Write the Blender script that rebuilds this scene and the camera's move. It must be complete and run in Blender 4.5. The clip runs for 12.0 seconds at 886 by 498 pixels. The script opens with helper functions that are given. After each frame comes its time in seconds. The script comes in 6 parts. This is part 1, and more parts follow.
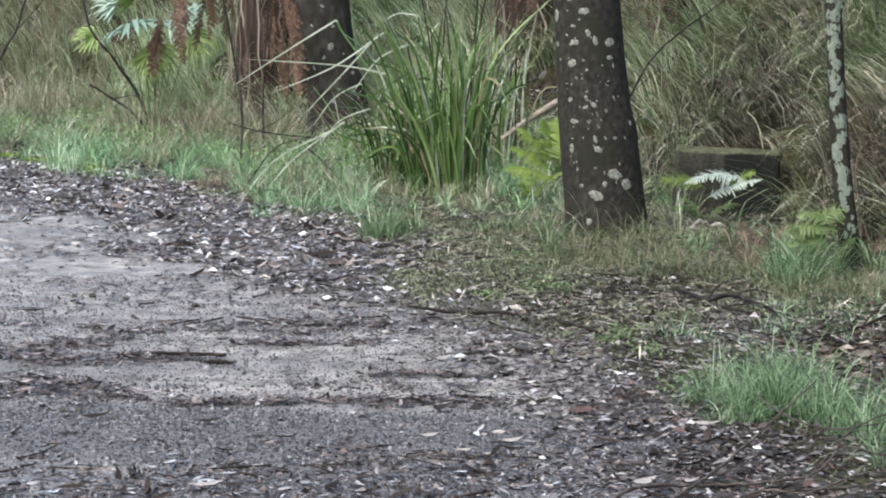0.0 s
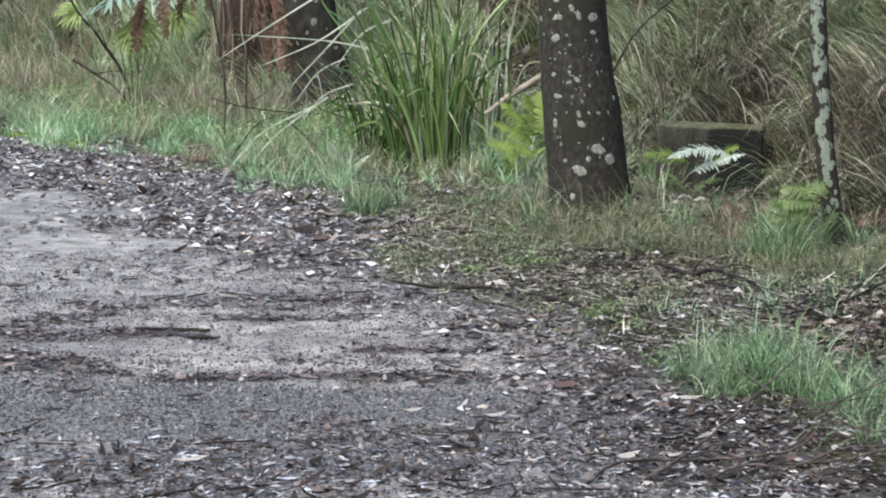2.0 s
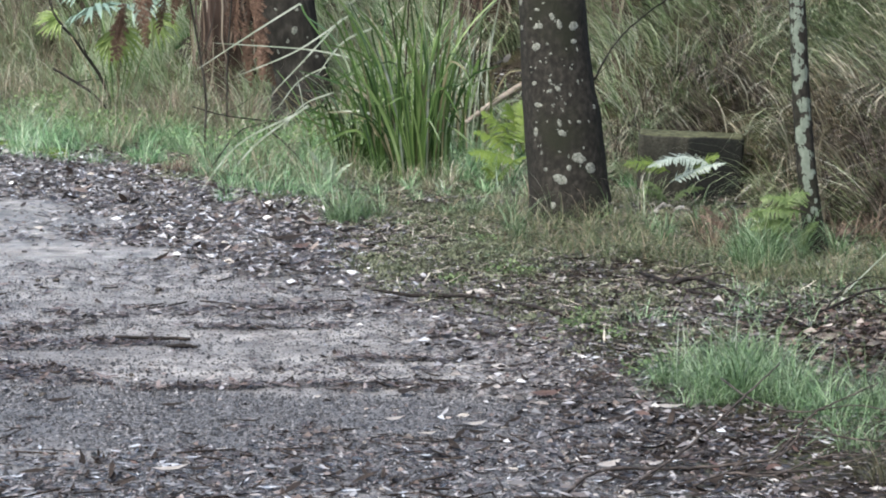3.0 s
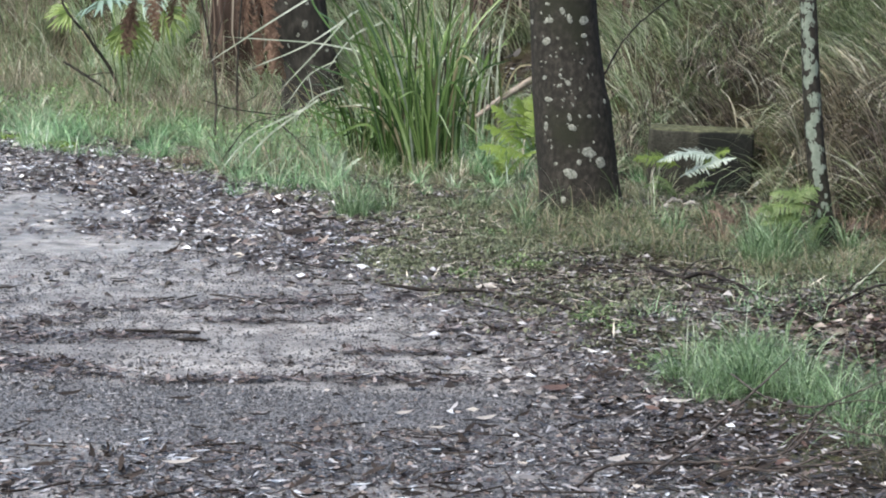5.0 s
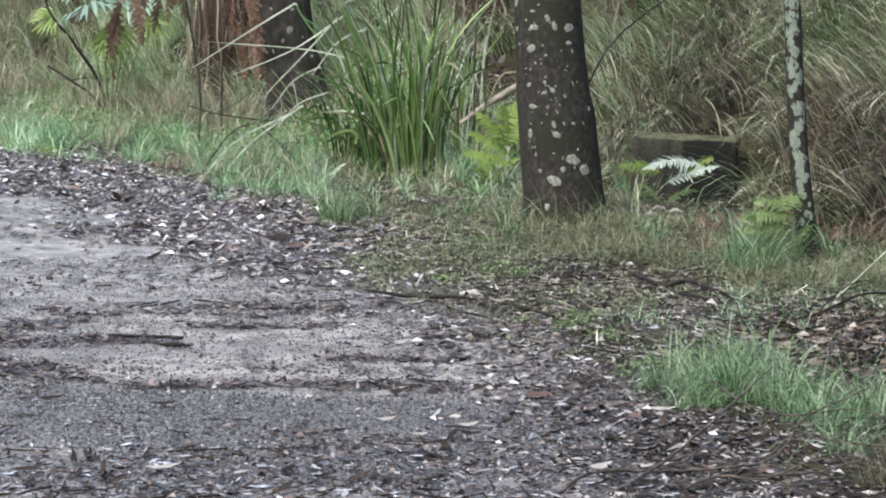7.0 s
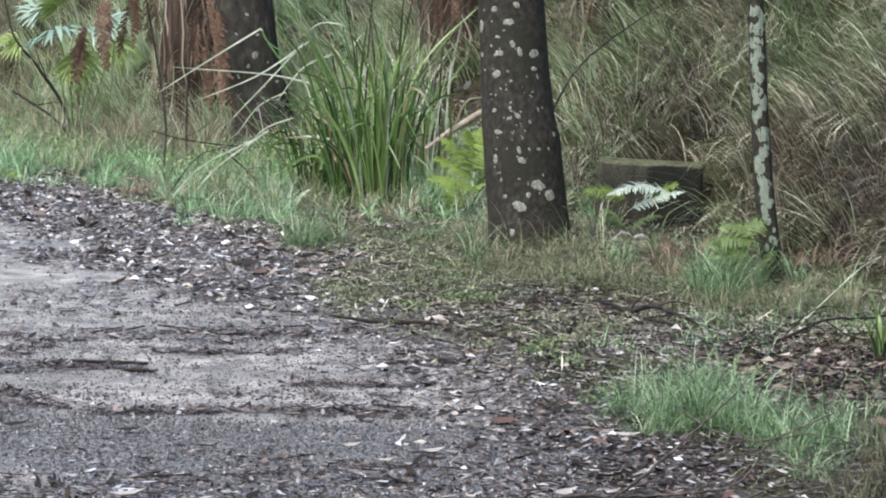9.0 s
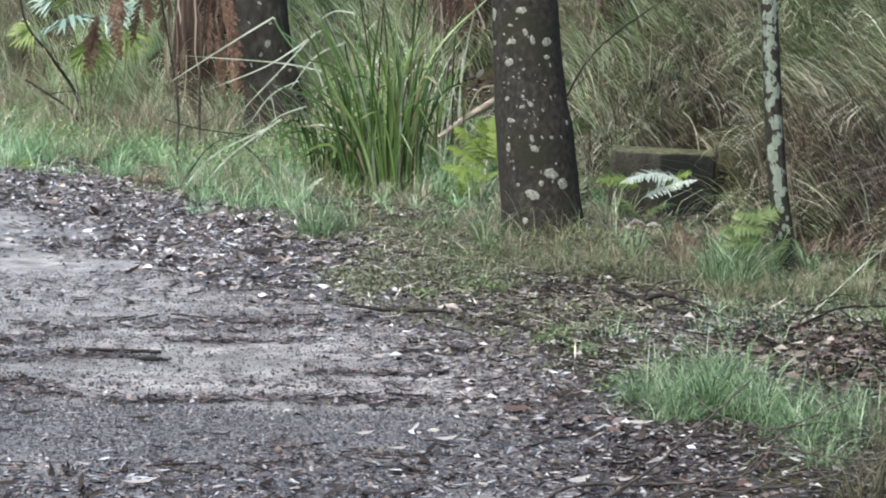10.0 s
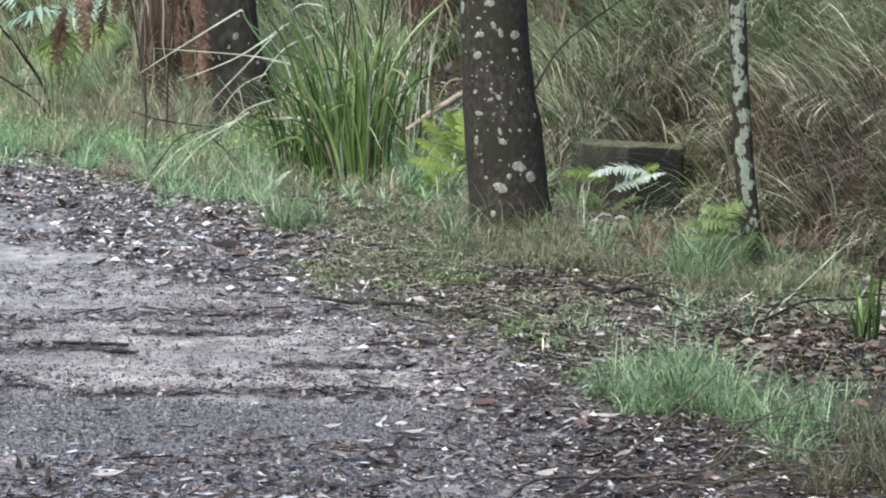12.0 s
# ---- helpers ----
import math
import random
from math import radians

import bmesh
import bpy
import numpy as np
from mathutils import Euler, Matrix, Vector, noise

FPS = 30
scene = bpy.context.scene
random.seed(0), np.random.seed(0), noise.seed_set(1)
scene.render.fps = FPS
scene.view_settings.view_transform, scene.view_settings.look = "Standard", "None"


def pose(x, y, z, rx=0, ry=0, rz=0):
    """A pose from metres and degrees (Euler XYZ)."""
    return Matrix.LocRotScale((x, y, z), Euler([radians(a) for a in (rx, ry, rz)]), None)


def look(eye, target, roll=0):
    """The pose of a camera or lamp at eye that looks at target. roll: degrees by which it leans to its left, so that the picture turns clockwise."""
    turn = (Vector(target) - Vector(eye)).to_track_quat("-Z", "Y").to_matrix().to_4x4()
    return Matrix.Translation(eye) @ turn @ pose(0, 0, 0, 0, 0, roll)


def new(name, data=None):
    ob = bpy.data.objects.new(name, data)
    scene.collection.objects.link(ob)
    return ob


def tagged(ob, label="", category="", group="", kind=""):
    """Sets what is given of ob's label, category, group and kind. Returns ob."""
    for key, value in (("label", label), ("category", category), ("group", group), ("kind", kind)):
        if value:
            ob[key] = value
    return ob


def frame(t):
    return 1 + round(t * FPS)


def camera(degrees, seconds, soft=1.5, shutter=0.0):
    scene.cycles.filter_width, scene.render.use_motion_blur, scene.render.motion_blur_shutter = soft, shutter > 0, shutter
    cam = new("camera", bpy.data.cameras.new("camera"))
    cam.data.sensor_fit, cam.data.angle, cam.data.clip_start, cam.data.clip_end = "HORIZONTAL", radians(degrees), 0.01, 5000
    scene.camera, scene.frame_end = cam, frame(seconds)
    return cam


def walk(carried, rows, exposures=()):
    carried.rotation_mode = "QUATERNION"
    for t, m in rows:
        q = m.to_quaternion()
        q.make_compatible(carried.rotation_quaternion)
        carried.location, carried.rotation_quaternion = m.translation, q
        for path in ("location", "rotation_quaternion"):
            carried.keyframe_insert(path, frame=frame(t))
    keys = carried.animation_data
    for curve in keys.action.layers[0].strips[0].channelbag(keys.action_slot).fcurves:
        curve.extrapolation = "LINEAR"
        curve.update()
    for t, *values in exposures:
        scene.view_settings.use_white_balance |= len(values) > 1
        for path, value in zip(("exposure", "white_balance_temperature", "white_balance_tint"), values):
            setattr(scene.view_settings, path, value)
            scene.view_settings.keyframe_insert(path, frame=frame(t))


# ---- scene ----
cam = camera(20.0, 12.0, soft=1.95)
EYE = 2.05
ROWS = [
    (0.0, 83.063, -0.0, 0.0),
    (0.5, 82.669, 0.084, -0.074),
    (1.0, 82.312, 0.077, -0.168),
    (1.5, 82.387, 0.074, -0.118),
    (2.0, 82.495, 0.034, -0.381),
    (2.5, 82.474, 0.017, -0.631),
    (3.0, 82.693, -0.036, -0.817),
    (3.2, 82.786, -0.068, -0.805),
    (4.8, 82.726, -0.041, -0.606),
    (5.0, 82.56, -0.143, -0.577),
    (5.5, 82.322, -0.301, -0.973),
    (6.0, 82.501, -0.37, -1.117),
    (6.5, 82.421, -0.364, -1.0),
    (7.0, 82.709, -0.506, -0.906),
    (7.5, 82.813, -0.587, -1.359),
    (7.7, 83.095, -0.584, -1.386),
    (9.5, 83.303, -0.624, -1.757),
    (10.0, 83.032, -0.529, -1.404),
    (10.5, 82.929, -0.624, -1.542),
    (11.0, 82.671, -0.688, -1.864),
    (11.5, 82.711, -0.68, -1.966),
    (12.0, 82.878, -0.676, -2.122),
]
walk(cam, [(t, pose(0, 0, EYE, rx, ry, rz)) for t, rx, ry, rz in ROWS], [(0.0, 1.4), (3.0, 1.43), (7.0, 1.46), (10.0, 1.52), (12.0, 1.52)])

# ---- light: overcast sky over a forest track ----
world = bpy.data.worlds.new("overcast_sky")
scene.world = world
world.use_nodes = True
wn = world.node_tree
sky = wn.nodes.new("ShaderNodeTexSky")
sky.sky_type = "NISHITA"
sky.sun_disc = False
SUN_EL, SUN_AZ = radians(56), radians(-140)
sky.sun_elevation, sky.sun_rotation = SUN_EL, SUN_AZ
sky.air_density, sky.dust_density, sky.ozone_density = 1.0, 4.0, 1.0
wn.links.new(sky.outputs[0], wn.nodes["Background"].inputs[0])
wn.nodes["Background"].inputs[1].default_value = 0.15
sun = new("sun", bpy.data.lights.new("sun", "SUN"))
sun.data.energy, sun.data.angle, sun.data.color = 1.2, radians(50), (0.935, 1.0, 0.945)
sun_way = Vector((math.sin(SUN_AZ) * math.cos(SUN_EL), math.cos(SUN_AZ) * math.cos(SUN_EL), math.sin(SUN_EL)))
sun.matrix_world = look(sun_way * 60, (0, 0, 0))

# ---- materials ----


def material(name, stops, rough=0.6, island=0.0, scale=8.0, bump=0.0, bump_scale=60.0, thin=0.0, spec=0.4, stretch=(1, 1, 1), detail=4.0, spread=1.6, second=None, each=0.0):
    """A surface whose colour runs over the stops by noise and, by the share island, by each piece's own chance.
    thin: the share of light that passes through a leaf. each: as island, for objects of their own. second: (colour, scale, low, high), large stains over it."""
    m = bpy.data.materials.new(name)
    m.use_nodes = True
    nt = m.node_tree
    b = nt.nodes["Principled BSDF"]
    add = nt.nodes.new
    co = add("ShaderNodeTexCoord")
    mp = add("ShaderNodeMapping")
    mp.inputs["Scale"].default_value = stretch
    nt.links.new(co.outputs["Object"], mp.inputs[0])
    nz = add("ShaderNodeTexNoise")
    nz.inputs["Scale"].default_value, nz.inputs["Detail"].default_value = scale, detail
    nt.links.new(mp.outputs[0], nz.inputs["Vector"])
    wide = add("ShaderNodeMapRange")
    wide.inputs[1].default_value, wide.inputs[2].default_value = 0.5 - 0.5 / spread * 0.7, 0.5 + 0.5 / spread * 0.7
    nt.links.new(nz.outputs["Fac"], wide.inputs[0])
    value = wide.outputs[0]
    if island or each:
        chance = add("ShaderNodeNewGeometry").outputs["Random Per Island"] if island else add("ShaderNodeObjectInfo").outputs["Random"]
        mix = add("ShaderNodeMix")
        mix.inputs[0].default_value = island or each
        nt.links.new(value, mix.inputs[2])
        nt.links.new(chance, mix.inputs[3])
        value = mix.outputs[0]
    ramp = add("ShaderNodeValToRGB")
    while len(ramp.color_ramp.elements) < len(stops):
        ramp.color_ramp.elements.new(0.5)
    for e, (at, col) in zip(ramp.color_ramp.elements, stops):
        e.position, e.color = at, (*col, 1)
    nt.links.new(value, ramp.inputs[0])
    colour = ramp.outputs[0]
    if second:
        col, sc, lo, hi = second
        n2 = add("ShaderNodeTexNoise")
        n2.inputs["Scale"].default_value, n2.inputs["Detail"].default_value = sc, 5.0
        nt.links.new(mp.outputs[0], n2.inputs["Vector"])
        r2 = add("ShaderNodeMapRange")
        r2.inputs[1].default_value, r2.inputs[2].default_value = lo, hi
        nt.links.new(n2.outputs["Fac"], r2.inputs[0])
        mc = add("ShaderNodeMix")
        mc.data_type = "RGBA"
        nt.links.new(r2.outputs[0], mc.inputs[0])
        nt.links.new(colour, mc.inputs[6])
        mc.inputs[7].default_value = (*col, 1)
        colour = mc.outputs[2]
    nt.links.new(colour, b.inputs["Base Color"])
    b.inputs["Roughness"].default_value = rough
    b.inputs["Specular IOR Level"].default_value = spec
    if bump:
        bn = add("ShaderNodeTexNoise")
        bn.inputs["Scale"].default_value, bn.inputs["Detail"].default_value = bump_scale, 6.0
        nt.links.new(mp.outputs[0], bn.inputs["Vector"])
        bp = add("ShaderNodeBump")
        bp.inputs["Strength"].default_value, bp.inputs["Distance"].default_value = bump, 0.02
        nt.links.new(bn.outputs["Fac"], bp.inputs["Height"])
        nt.links.new(bp.outputs[0], b.inputs["Normal"])
    if thin:
        tr = add("ShaderNodeBsdfTranslucent")
        nt.links.new(colour, tr.inputs[0])
        ms = add("ShaderNodeMixShader")
        ms.inputs[0].default_value = thin
        nt.links.new(b.outputs[0], ms.inputs[1])
        nt.links.new(tr.outputs[0], ms.inputs[2])
        nt.links.new(ms.outputs[0], nt.nodes["Material Output"].inputs[0])
    return m


M_LITTER = material("wet_litter", [(0.0, (0.0155, 0.013, 0.0123)), (0.32, (0.0464, 0.0383, 0.0352)), (0.55, (0.111, 0.0956, 0.0897)), (0.75, (0.223, 0.204, 0.198)), (0.9, (0.286, 0.276, 0.273)), (1.0, (0.382, 0.376, 0.382))], 0.36, island=0.9, scale=3, thin=0.05, spec=0.5)
# Wet sky sheen on the leaves is put into the pale upper stops.
M_LITTER_PALE = material("pale_sheen_litter", [(0.0, (0.0195, 0.0159, 0.0143)), (0.3, (0.0718, 0.0579, 0.0548)), (0.52, (0.218, 0.202, 0.202)), (0.78, (0.414, 0.414, 0.429)), (1.0, (0.518, 0.54, 0.567))], 0.24, island=0.9, scale=3.5, thin=0.05, spec=0.75, spread=1.8)
M_CRUMB = material("wet_leaf_crumbs", [(0.0, (0.0139, 0.0105, 0.00972)), (0.45, (0.0413, 0.0295, 0.0254)), (0.75, (0.103, 0.0754, 0.0651)), (0.93, (0.199, 0.163, 0.151)), (1.0, (0.368, 0.354, 0.356))], 0.42, island=1.0, spec=0.45)
M_RED_LEAF = material("red_brown_leaf", [(0.0, (0.04, 0.024, 0.018)), (1.0, (0.115, 0.07, 0.055))], 0.5, island=0.8, scale=40, bump=0.2, spec=0.3)
M_PALE_LEAF = material("bleached_leaf", [(0.0, (0.173, 0.155, 0.137)), (1.0, (0.331, 0.31, 0.288))], 0.5, scale=30, island=0.4)
M_TWIG = material("dark_twig", [(0.0, (0.0085, 0.0068, 0.00595)), (0.7, (0.0255, 0.0195, 0.0161)), (1.0, (0.0723, 0.0561, 0.0467))], 0.85, island=0.6, scale=20, spec=0.15)
M_STICK = material("sodden_stick", [(0.0, (0.006, 0.005, 0.0045)), (0.7, (0.019, 0.015, 0.013)), (1.0, (0.06, 0.048, 0.041))], 0.8, scale=25, bump=0.4, spec=0.2)
M_BRANCH = material("grey_brown_dead_wood", [(0.0, (0.0171, 0.0133, 0.0114)), (0.5, (0.0476, 0.039, 0.0343)), (1.0, (0.124, 0.103, 0.0904))], 0.75, scale=25, bump=0.4, spec=0.25)
M_STONE = material("track_gravel", [(0.0, (0.014, 0.014, 0.015)), (0.5, (0.036, 0.036, 0.038)), (0.8, (0.1, 0.098, 0.102)), (1.0, (0.26, 0.255, 0.262))], 0.6, island=1.0, spec=0.3)
M_GRASS = material("green_grass", [(0.0, (0.0191, 0.0476, 0.0187)), (0.25, (0.0651, 0.152, 0.0606)), (0.48, (0.156, 0.305, 0.136)), (0.68, (0.312, 0.466, 0.27)), (0.84, (0.416, 0.466, 0.317)), (1.0, (0.781, 0.894, 0.812))], 0.32, island=0.7, scale=2.4, thin=0.28, spread=1.9)
M_FRESH = material("fresh_grass", [(0.0, (0.0166, 0.0338, 0.0144)), (0.32, (0.0536, 0.101, 0.0406)), (0.58, (0.125, 0.207, 0.0902)), (0.8, (0.24, 0.348, 0.194)), (0.94, (0.379, 0.47, 0.324)), (1.0, (0.591, 0.668, 0.542))], 0.32, island=0.8, scale=2.5, thin=0.28)
M_DRY = material("mixed_dry_grass", [(0.0, (0.04, 0.07, 0.032)), (0.25, (0.13, 0.185, 0.085)), (0.42, (0.28, 0.32, 0.2)), (0.54, (0.095, 0.07, 0.052)), (0.7, (0.26, 0.2, 0.145)), (0.86, (0.46, 0.39, 0.29)), (1.0, (0.85, 0.82, 0.72))], 0.42, island=0.85, scale=0.8, thin=0.2)
M_THATCH = material("brown_dead_thatch", [(0.0, (0.0252, 0.0189, 0.0153)), (0.5, (0.0765, 0.0594, 0.0468)), (0.85, (0.189, 0.155, 0.122)), (1.0, (0.378, 0.333, 0.27))], 0.6, island=0.85, scale=2, thin=0.15)
M_HERB = material("low_herbs", [(0.0, (0.0411, 0.0493, 0.027)), (0.45, (0.107, 0.123, 0.0675)), (0.8, (0.197, 0.21, 0.135)), (1.0, (0.361, 0.357, 0.286))], 0.5, island=0.6, scale=2.2, thin=0.25)
M_STRAP = material("strap_leaf", [(0.0, (0.0125, 0.0281, 0.00936)), (0.35, (0.039, 0.0819, 0.0218)), (0.65, (0.0975, 0.168, 0.0468)), (0.88, (0.195, 0.281, 0.101)), (1.0, (0.312, 0.39, 0.218))], 0.3, each=0.75, scale=4, stretch=(1, 1, 0.25), thin=0.22)
# M_STRAP scaled to 0.65, so that leaves look shaded by colour alone.
M_STRAP_SHADED = material("shaded_strap_leaf", [(0.0, (0.00813, 0.0182, 0.00608)), (0.35, (0.0254, 0.0533, 0.0142)), (0.65, (0.0634, 0.109, 0.0304)), (0.88, (0.127, 0.183, 0.0657)), (1.0, (0.203, 0.254, 0.142))], 0.3, each=0.75, scale=4, stretch=(1, 1, 0.25), thin=0.22)
M_STRAP_DRY = material("dry_strap_leaf", [(0.0, (0.06, 0.06, 0.03)), (0.6, (0.17, 0.155, 0.085)), (1.0, (0.34, 0.31, 0.2))], 0.5, scale=3, thin=0.15, each=0.6)
M_STRAP_PALE = material("pale_strap_leaf", [(0.0, (0.15, 0.19, 0.122)), (0.5, (0.272, 0.306, 0.231)), (1.0, (0.462, 0.49, 0.422))], 0.3, scale=9, thin=0.15)
M_FERN = material("fern_green", [(0.0, (0.0935, 0.17, 0.0298)), (1.0, (0.238, 0.315, 0.0595))], 0.5, scale=6, island=0.3, thin=0.35)
M_FERN_MID = material("fern_mid_green", [(0.0, (0.0591, 0.103, 0.0308)), (1.0, (0.155, 0.215, 0.0704))], 0.5, scale=6, island=0.4, thin=0.3)
M_FERN_PALE = material("fern_pale", [(0.0, (0.197, 0.271, 0.205)), (0.5, (0.344, 0.41, 0.344)), (1.0, (0.492, 0.549, 0.492))], 0.35, scale=6, island=0.6, thin=0.1)
M_FERN_GREY = material("fern_grey_green", [(0.0, (0.14, 0.19, 0.12)), (1.0, (0.32, 0.38, 0.28))], 0.4, scale=6, island=0.4, thin=0.15)
M_FERN_DEAD = material("fern_dead", [(0.0, (0.0488, 0.0323, 0.0248)), (0.6, (0.112, 0.0788, 0.06)), (1.0, (0.21, 0.165, 0.128))], 0.75, scale=6, island=0.5, thin=0.2, spec=0.2)
M_PALM = material("palm_leaf", [(0.0, (0.104, 0.172, 0.036)), (1.0, (0.272, 0.352, 0.112))], 0.35, scale=4, island=0.4, thin=0.3)
M_PALM_PALE = material("silvery_palm_leaf", [(0.0, (0.09, 0.16, 0.12)), (1.0, (0.25, 0.34, 0.28))], 0.38, scale=4, island=0.4, thin=0.2)
M_BARK = material("smooth_grey_brown_bark", [(0.0, (0.0117, 0.0108, 0.00918)), (0.5, (0.0234, 0.0216, 0.0179)), (1.0, (0.0453, 0.0416, 0.0343))], 0.85, scale=30, stretch=(1, 1, 0.75), bump=0.3, bump_scale=70, second=((0.02, 0.021, 0.014), 3.0, 0.45, 0.62), spec=0.15, spread=1.6, detail=6.0)
M_BARK_DARK = material("dark_mossy_bark", [(0.0, (0.0124, 0.0115, 0.00992)), (0.6, (0.0298, 0.0273, 0.0229)), (1.0, (0.062, 0.057, 0.0484))], 0.85, scale=14, stretch=(1, 1, 0.5), bump=0.5, bump_scale=50, spec=0.2)
M_BARK_FIBRE = material("red_brown_fibrous_bark", [(0.0, (0.0158, 0.0108, 0.00864)), (0.6, (0.0468, 0.0324, 0.0259)), (1.0, (0.108, 0.0792, 0.0648))], 0.9, scale=24, stretch=(1, 1, 0.08), bump=0.9, bump_scale=50, spec=0.15)
M_LICHEN = material("pale_lichen", [(0.0, (0.09, 0.0945, 0.0792)), (0.5, (0.171, 0.18, 0.153)), (1.0, (0.27, 0.279, 0.243))], 0.95, scale=60, bump=0.3, bump_scale=90, spec=0.1, spread=2.0)
M_LICHEN_GREY = material("grey_green_lichen", [(0.0, (0.105, 0.125, 0.1)), (0.5, (0.148, 0.175, 0.142)), (1.0, (0.195, 0.225, 0.185))], 0.95, scale=30, bump=0.1, bump_scale=90, spread=1.4, spec=0.05)
M_LOG = material("weathered_log", [(0.0, (0.16, 0.13, 0.1)), (0.6, (0.34, 0.29, 0.24)), (1.0, (0.5, 0.45, 0.38))], 0.8, scale=12, bump=0.6)
# Yellowish mix, darkened in colour in place of shade round the trees.
M_VERGE = material("darkened_verge_grass", [(0.0, (0.0182, 0.0272, 0.0117)), (0.28, (0.0596, 0.0877, 0.0357)), (0.54, (0.134, 0.163, 0.0779)), (0.7, (0.21, 0.224, 0.13)), (0.8, (0.204, 0.159, 0.104)), (0.92, (0.337, 0.286, 0.207)), (1.0, (0.548, 0.52, 0.455))], 0.4, island=0.8, scale=2.2, thin=0.25)
# Olive-brown mix, dark enough to carry the near corner's shade.
M_DULL = material("shade_dulled_grass", [(0.0, (0.0096, 0.0128, 0.0064)), (0.35, (0.032, 0.04, 0.0184)), (0.6, (0.072, 0.0736, 0.0376)), (0.82, (0.136, 0.118, 0.0736)), (1.0, (0.288, 0.264, 0.192))], 0.45, island=0.85, scale=2.0, thin=0.2)
M_LEAFY = material("broad_leaved_herbs", [(0.0, (0.045, 0.09, 0.03)), (0.4, (0.12, 0.21, 0.07)), (0.8, (0.22, 0.34, 0.13)), (1.0, (0.33, 0.43, 0.24))], 0.4, island=0.85, scale=2.0, thin=0.3)
M_SPRIG = material("sprouting_herbs", [(0.0, (0.035, 0.06, 0.022)), (0.5, (0.09, 0.145, 0.05)), (1.0, (0.2, 0.265, 0.12))], 0.5, island=0.8, scale=3.0, thin=0.3)
M_DRIFT = material("sodden_brown_leaves", [(0.0, (0.0118, 0.0084, 0.00698)), (0.45, (0.0353, 0.0248, 0.0202)), (0.75, (0.084, 0.0608, 0.0497)), (0.93, (0.168, 0.134, 0.116)), (1.0, (0.302, 0.264, 0.241))], 0.4, island=1.0, spec=0.4)
M_ARCH_FRESH = material("long_fresh_grass", [(0.0, (0.0274, 0.0581, 0.018)), (0.3, (0.0958, 0.171, 0.063)), (0.6, (0.212, 0.301, 0.162)), (0.85, (0.356, 0.41, 0.324)), (1.0, (0.547, 0.575, 0.63))], 0.32, island=0.8, scale=2.0, thin=0.3)
M_ARCH = material("arching_grass", [(0.0, (0.05, 0.09, 0.035)), (0.3, (0.15, 0.24, 0.09)), (0.55, (0.32, 0.41, 0.22)), (0.75, (0.42, 0.36, 0.25)), (1.0, (0.9, 0.94, 0.85))], 0.32, island=0.9, scale=1.2, thin=0.25)
# Paler than the other grasses, to brighten the far bank by colour.
M_PALE_GRASS = material("brightened_far_grass", [(0.0, (0.06, 0.11, 0.045)), (0.25, (0.2, 0.3, 0.14)), (0.5, (0.38, 0.48, 0.29)), (0.75, (0.56, 0.6, 0.44)), (1.0, (0.92, 0.95, 0.88))], 0.35, island=0.85, scale=2.0, thin=0.3)
M_STRAW = material("dead_grass_straw", [(0.0, (0.07, 0.055, 0.042)), (0.4, (0.17, 0.14, 0.11)), (0.75, (0.32, 0.285, 0.23)), (1.0, (0.55, 0.51, 0.43))], 0.5, island=1.0, spec=0.3)
M_FROND_DEAD = material("dead_hanging_frond", [(0.0, (0.06, 0.036, 0.027)), (0.6, (0.15, 0.094, 0.067)), (1.0, (0.3, 0.21, 0.155))], 0.75, scale=6, island=0.6, thin=0.25, spec=0.2)
M_RUSTY = material("rusty_dead_grass", [(0.0, (0.054, 0.0378, 0.0288)), (0.5, (0.135, 0.099, 0.0738)), (1.0, (0.306, 0.239, 0.18))], 0.65, island=0.85, scale=2, thin=0.2, spec=0.2)
M_CLOD = material("dark_wet_earth", [(0.0, (0.012, 0.01, 0.009)), (0.6, (0.04, 0.034, 0.028)), (1.0, (0.1, 0.085, 0.07))], 0.6, scale=50, bump=0.5, spec=0.35)
# Near-white top stops put sky glints on some blades into the colour.
M_LOCK_GREEN = material("green_bank_grass", [(0.0, (0.017, 0.0297, 0.0127)), (0.3, (0.0636, 0.101, 0.0424)), (0.55, (0.18, 0.239, 0.111)), (0.76, (0.36, 0.424, 0.254)), (0.9, (0.594, 0.647, 0.488)), (1.0, (0.95, 0.95, 0.95))], 0.3, island=0.85, scale=3.2, thin=0.2)
M_LOCK_STRAW = material("straw_bank_grass", [(0.0, (0.0207, 0.0164, 0.0121)), (0.3, (0.0882, 0.0721, 0.0503)), (0.55, (0.207, 0.177, 0.121)), (0.76, (0.394, 0.36, 0.262)), (0.9, (0.602, 0.579, 0.458)), (1.0, (0.93, 0.95, 0.873))], 0.36, island=0.85, scale=3.2, thin=0.18)
M_LOCK_BROWN = material("brown_bank_grass", [(0.0, (0.014, 0.0112, 0.00953)), (0.4, (0.0506, 0.0389, 0.0322)), (0.65, (0.13, 0.103, 0.085)), (0.84, (0.281, 0.245, 0.209)), (0.94, (0.506, 0.471, 0.411)), (1.0, (0.893, 0.95, 0.894))], 0.45, island=0.8, scale=3.2, thin=0.12)
M_CROWN = material("tree_leaves", [(0.0, (0.03, 0.06, 0.02)), (1.0, (0.1, 0.15, 0.05))], 0.5, island=0.9, thin=0.2)


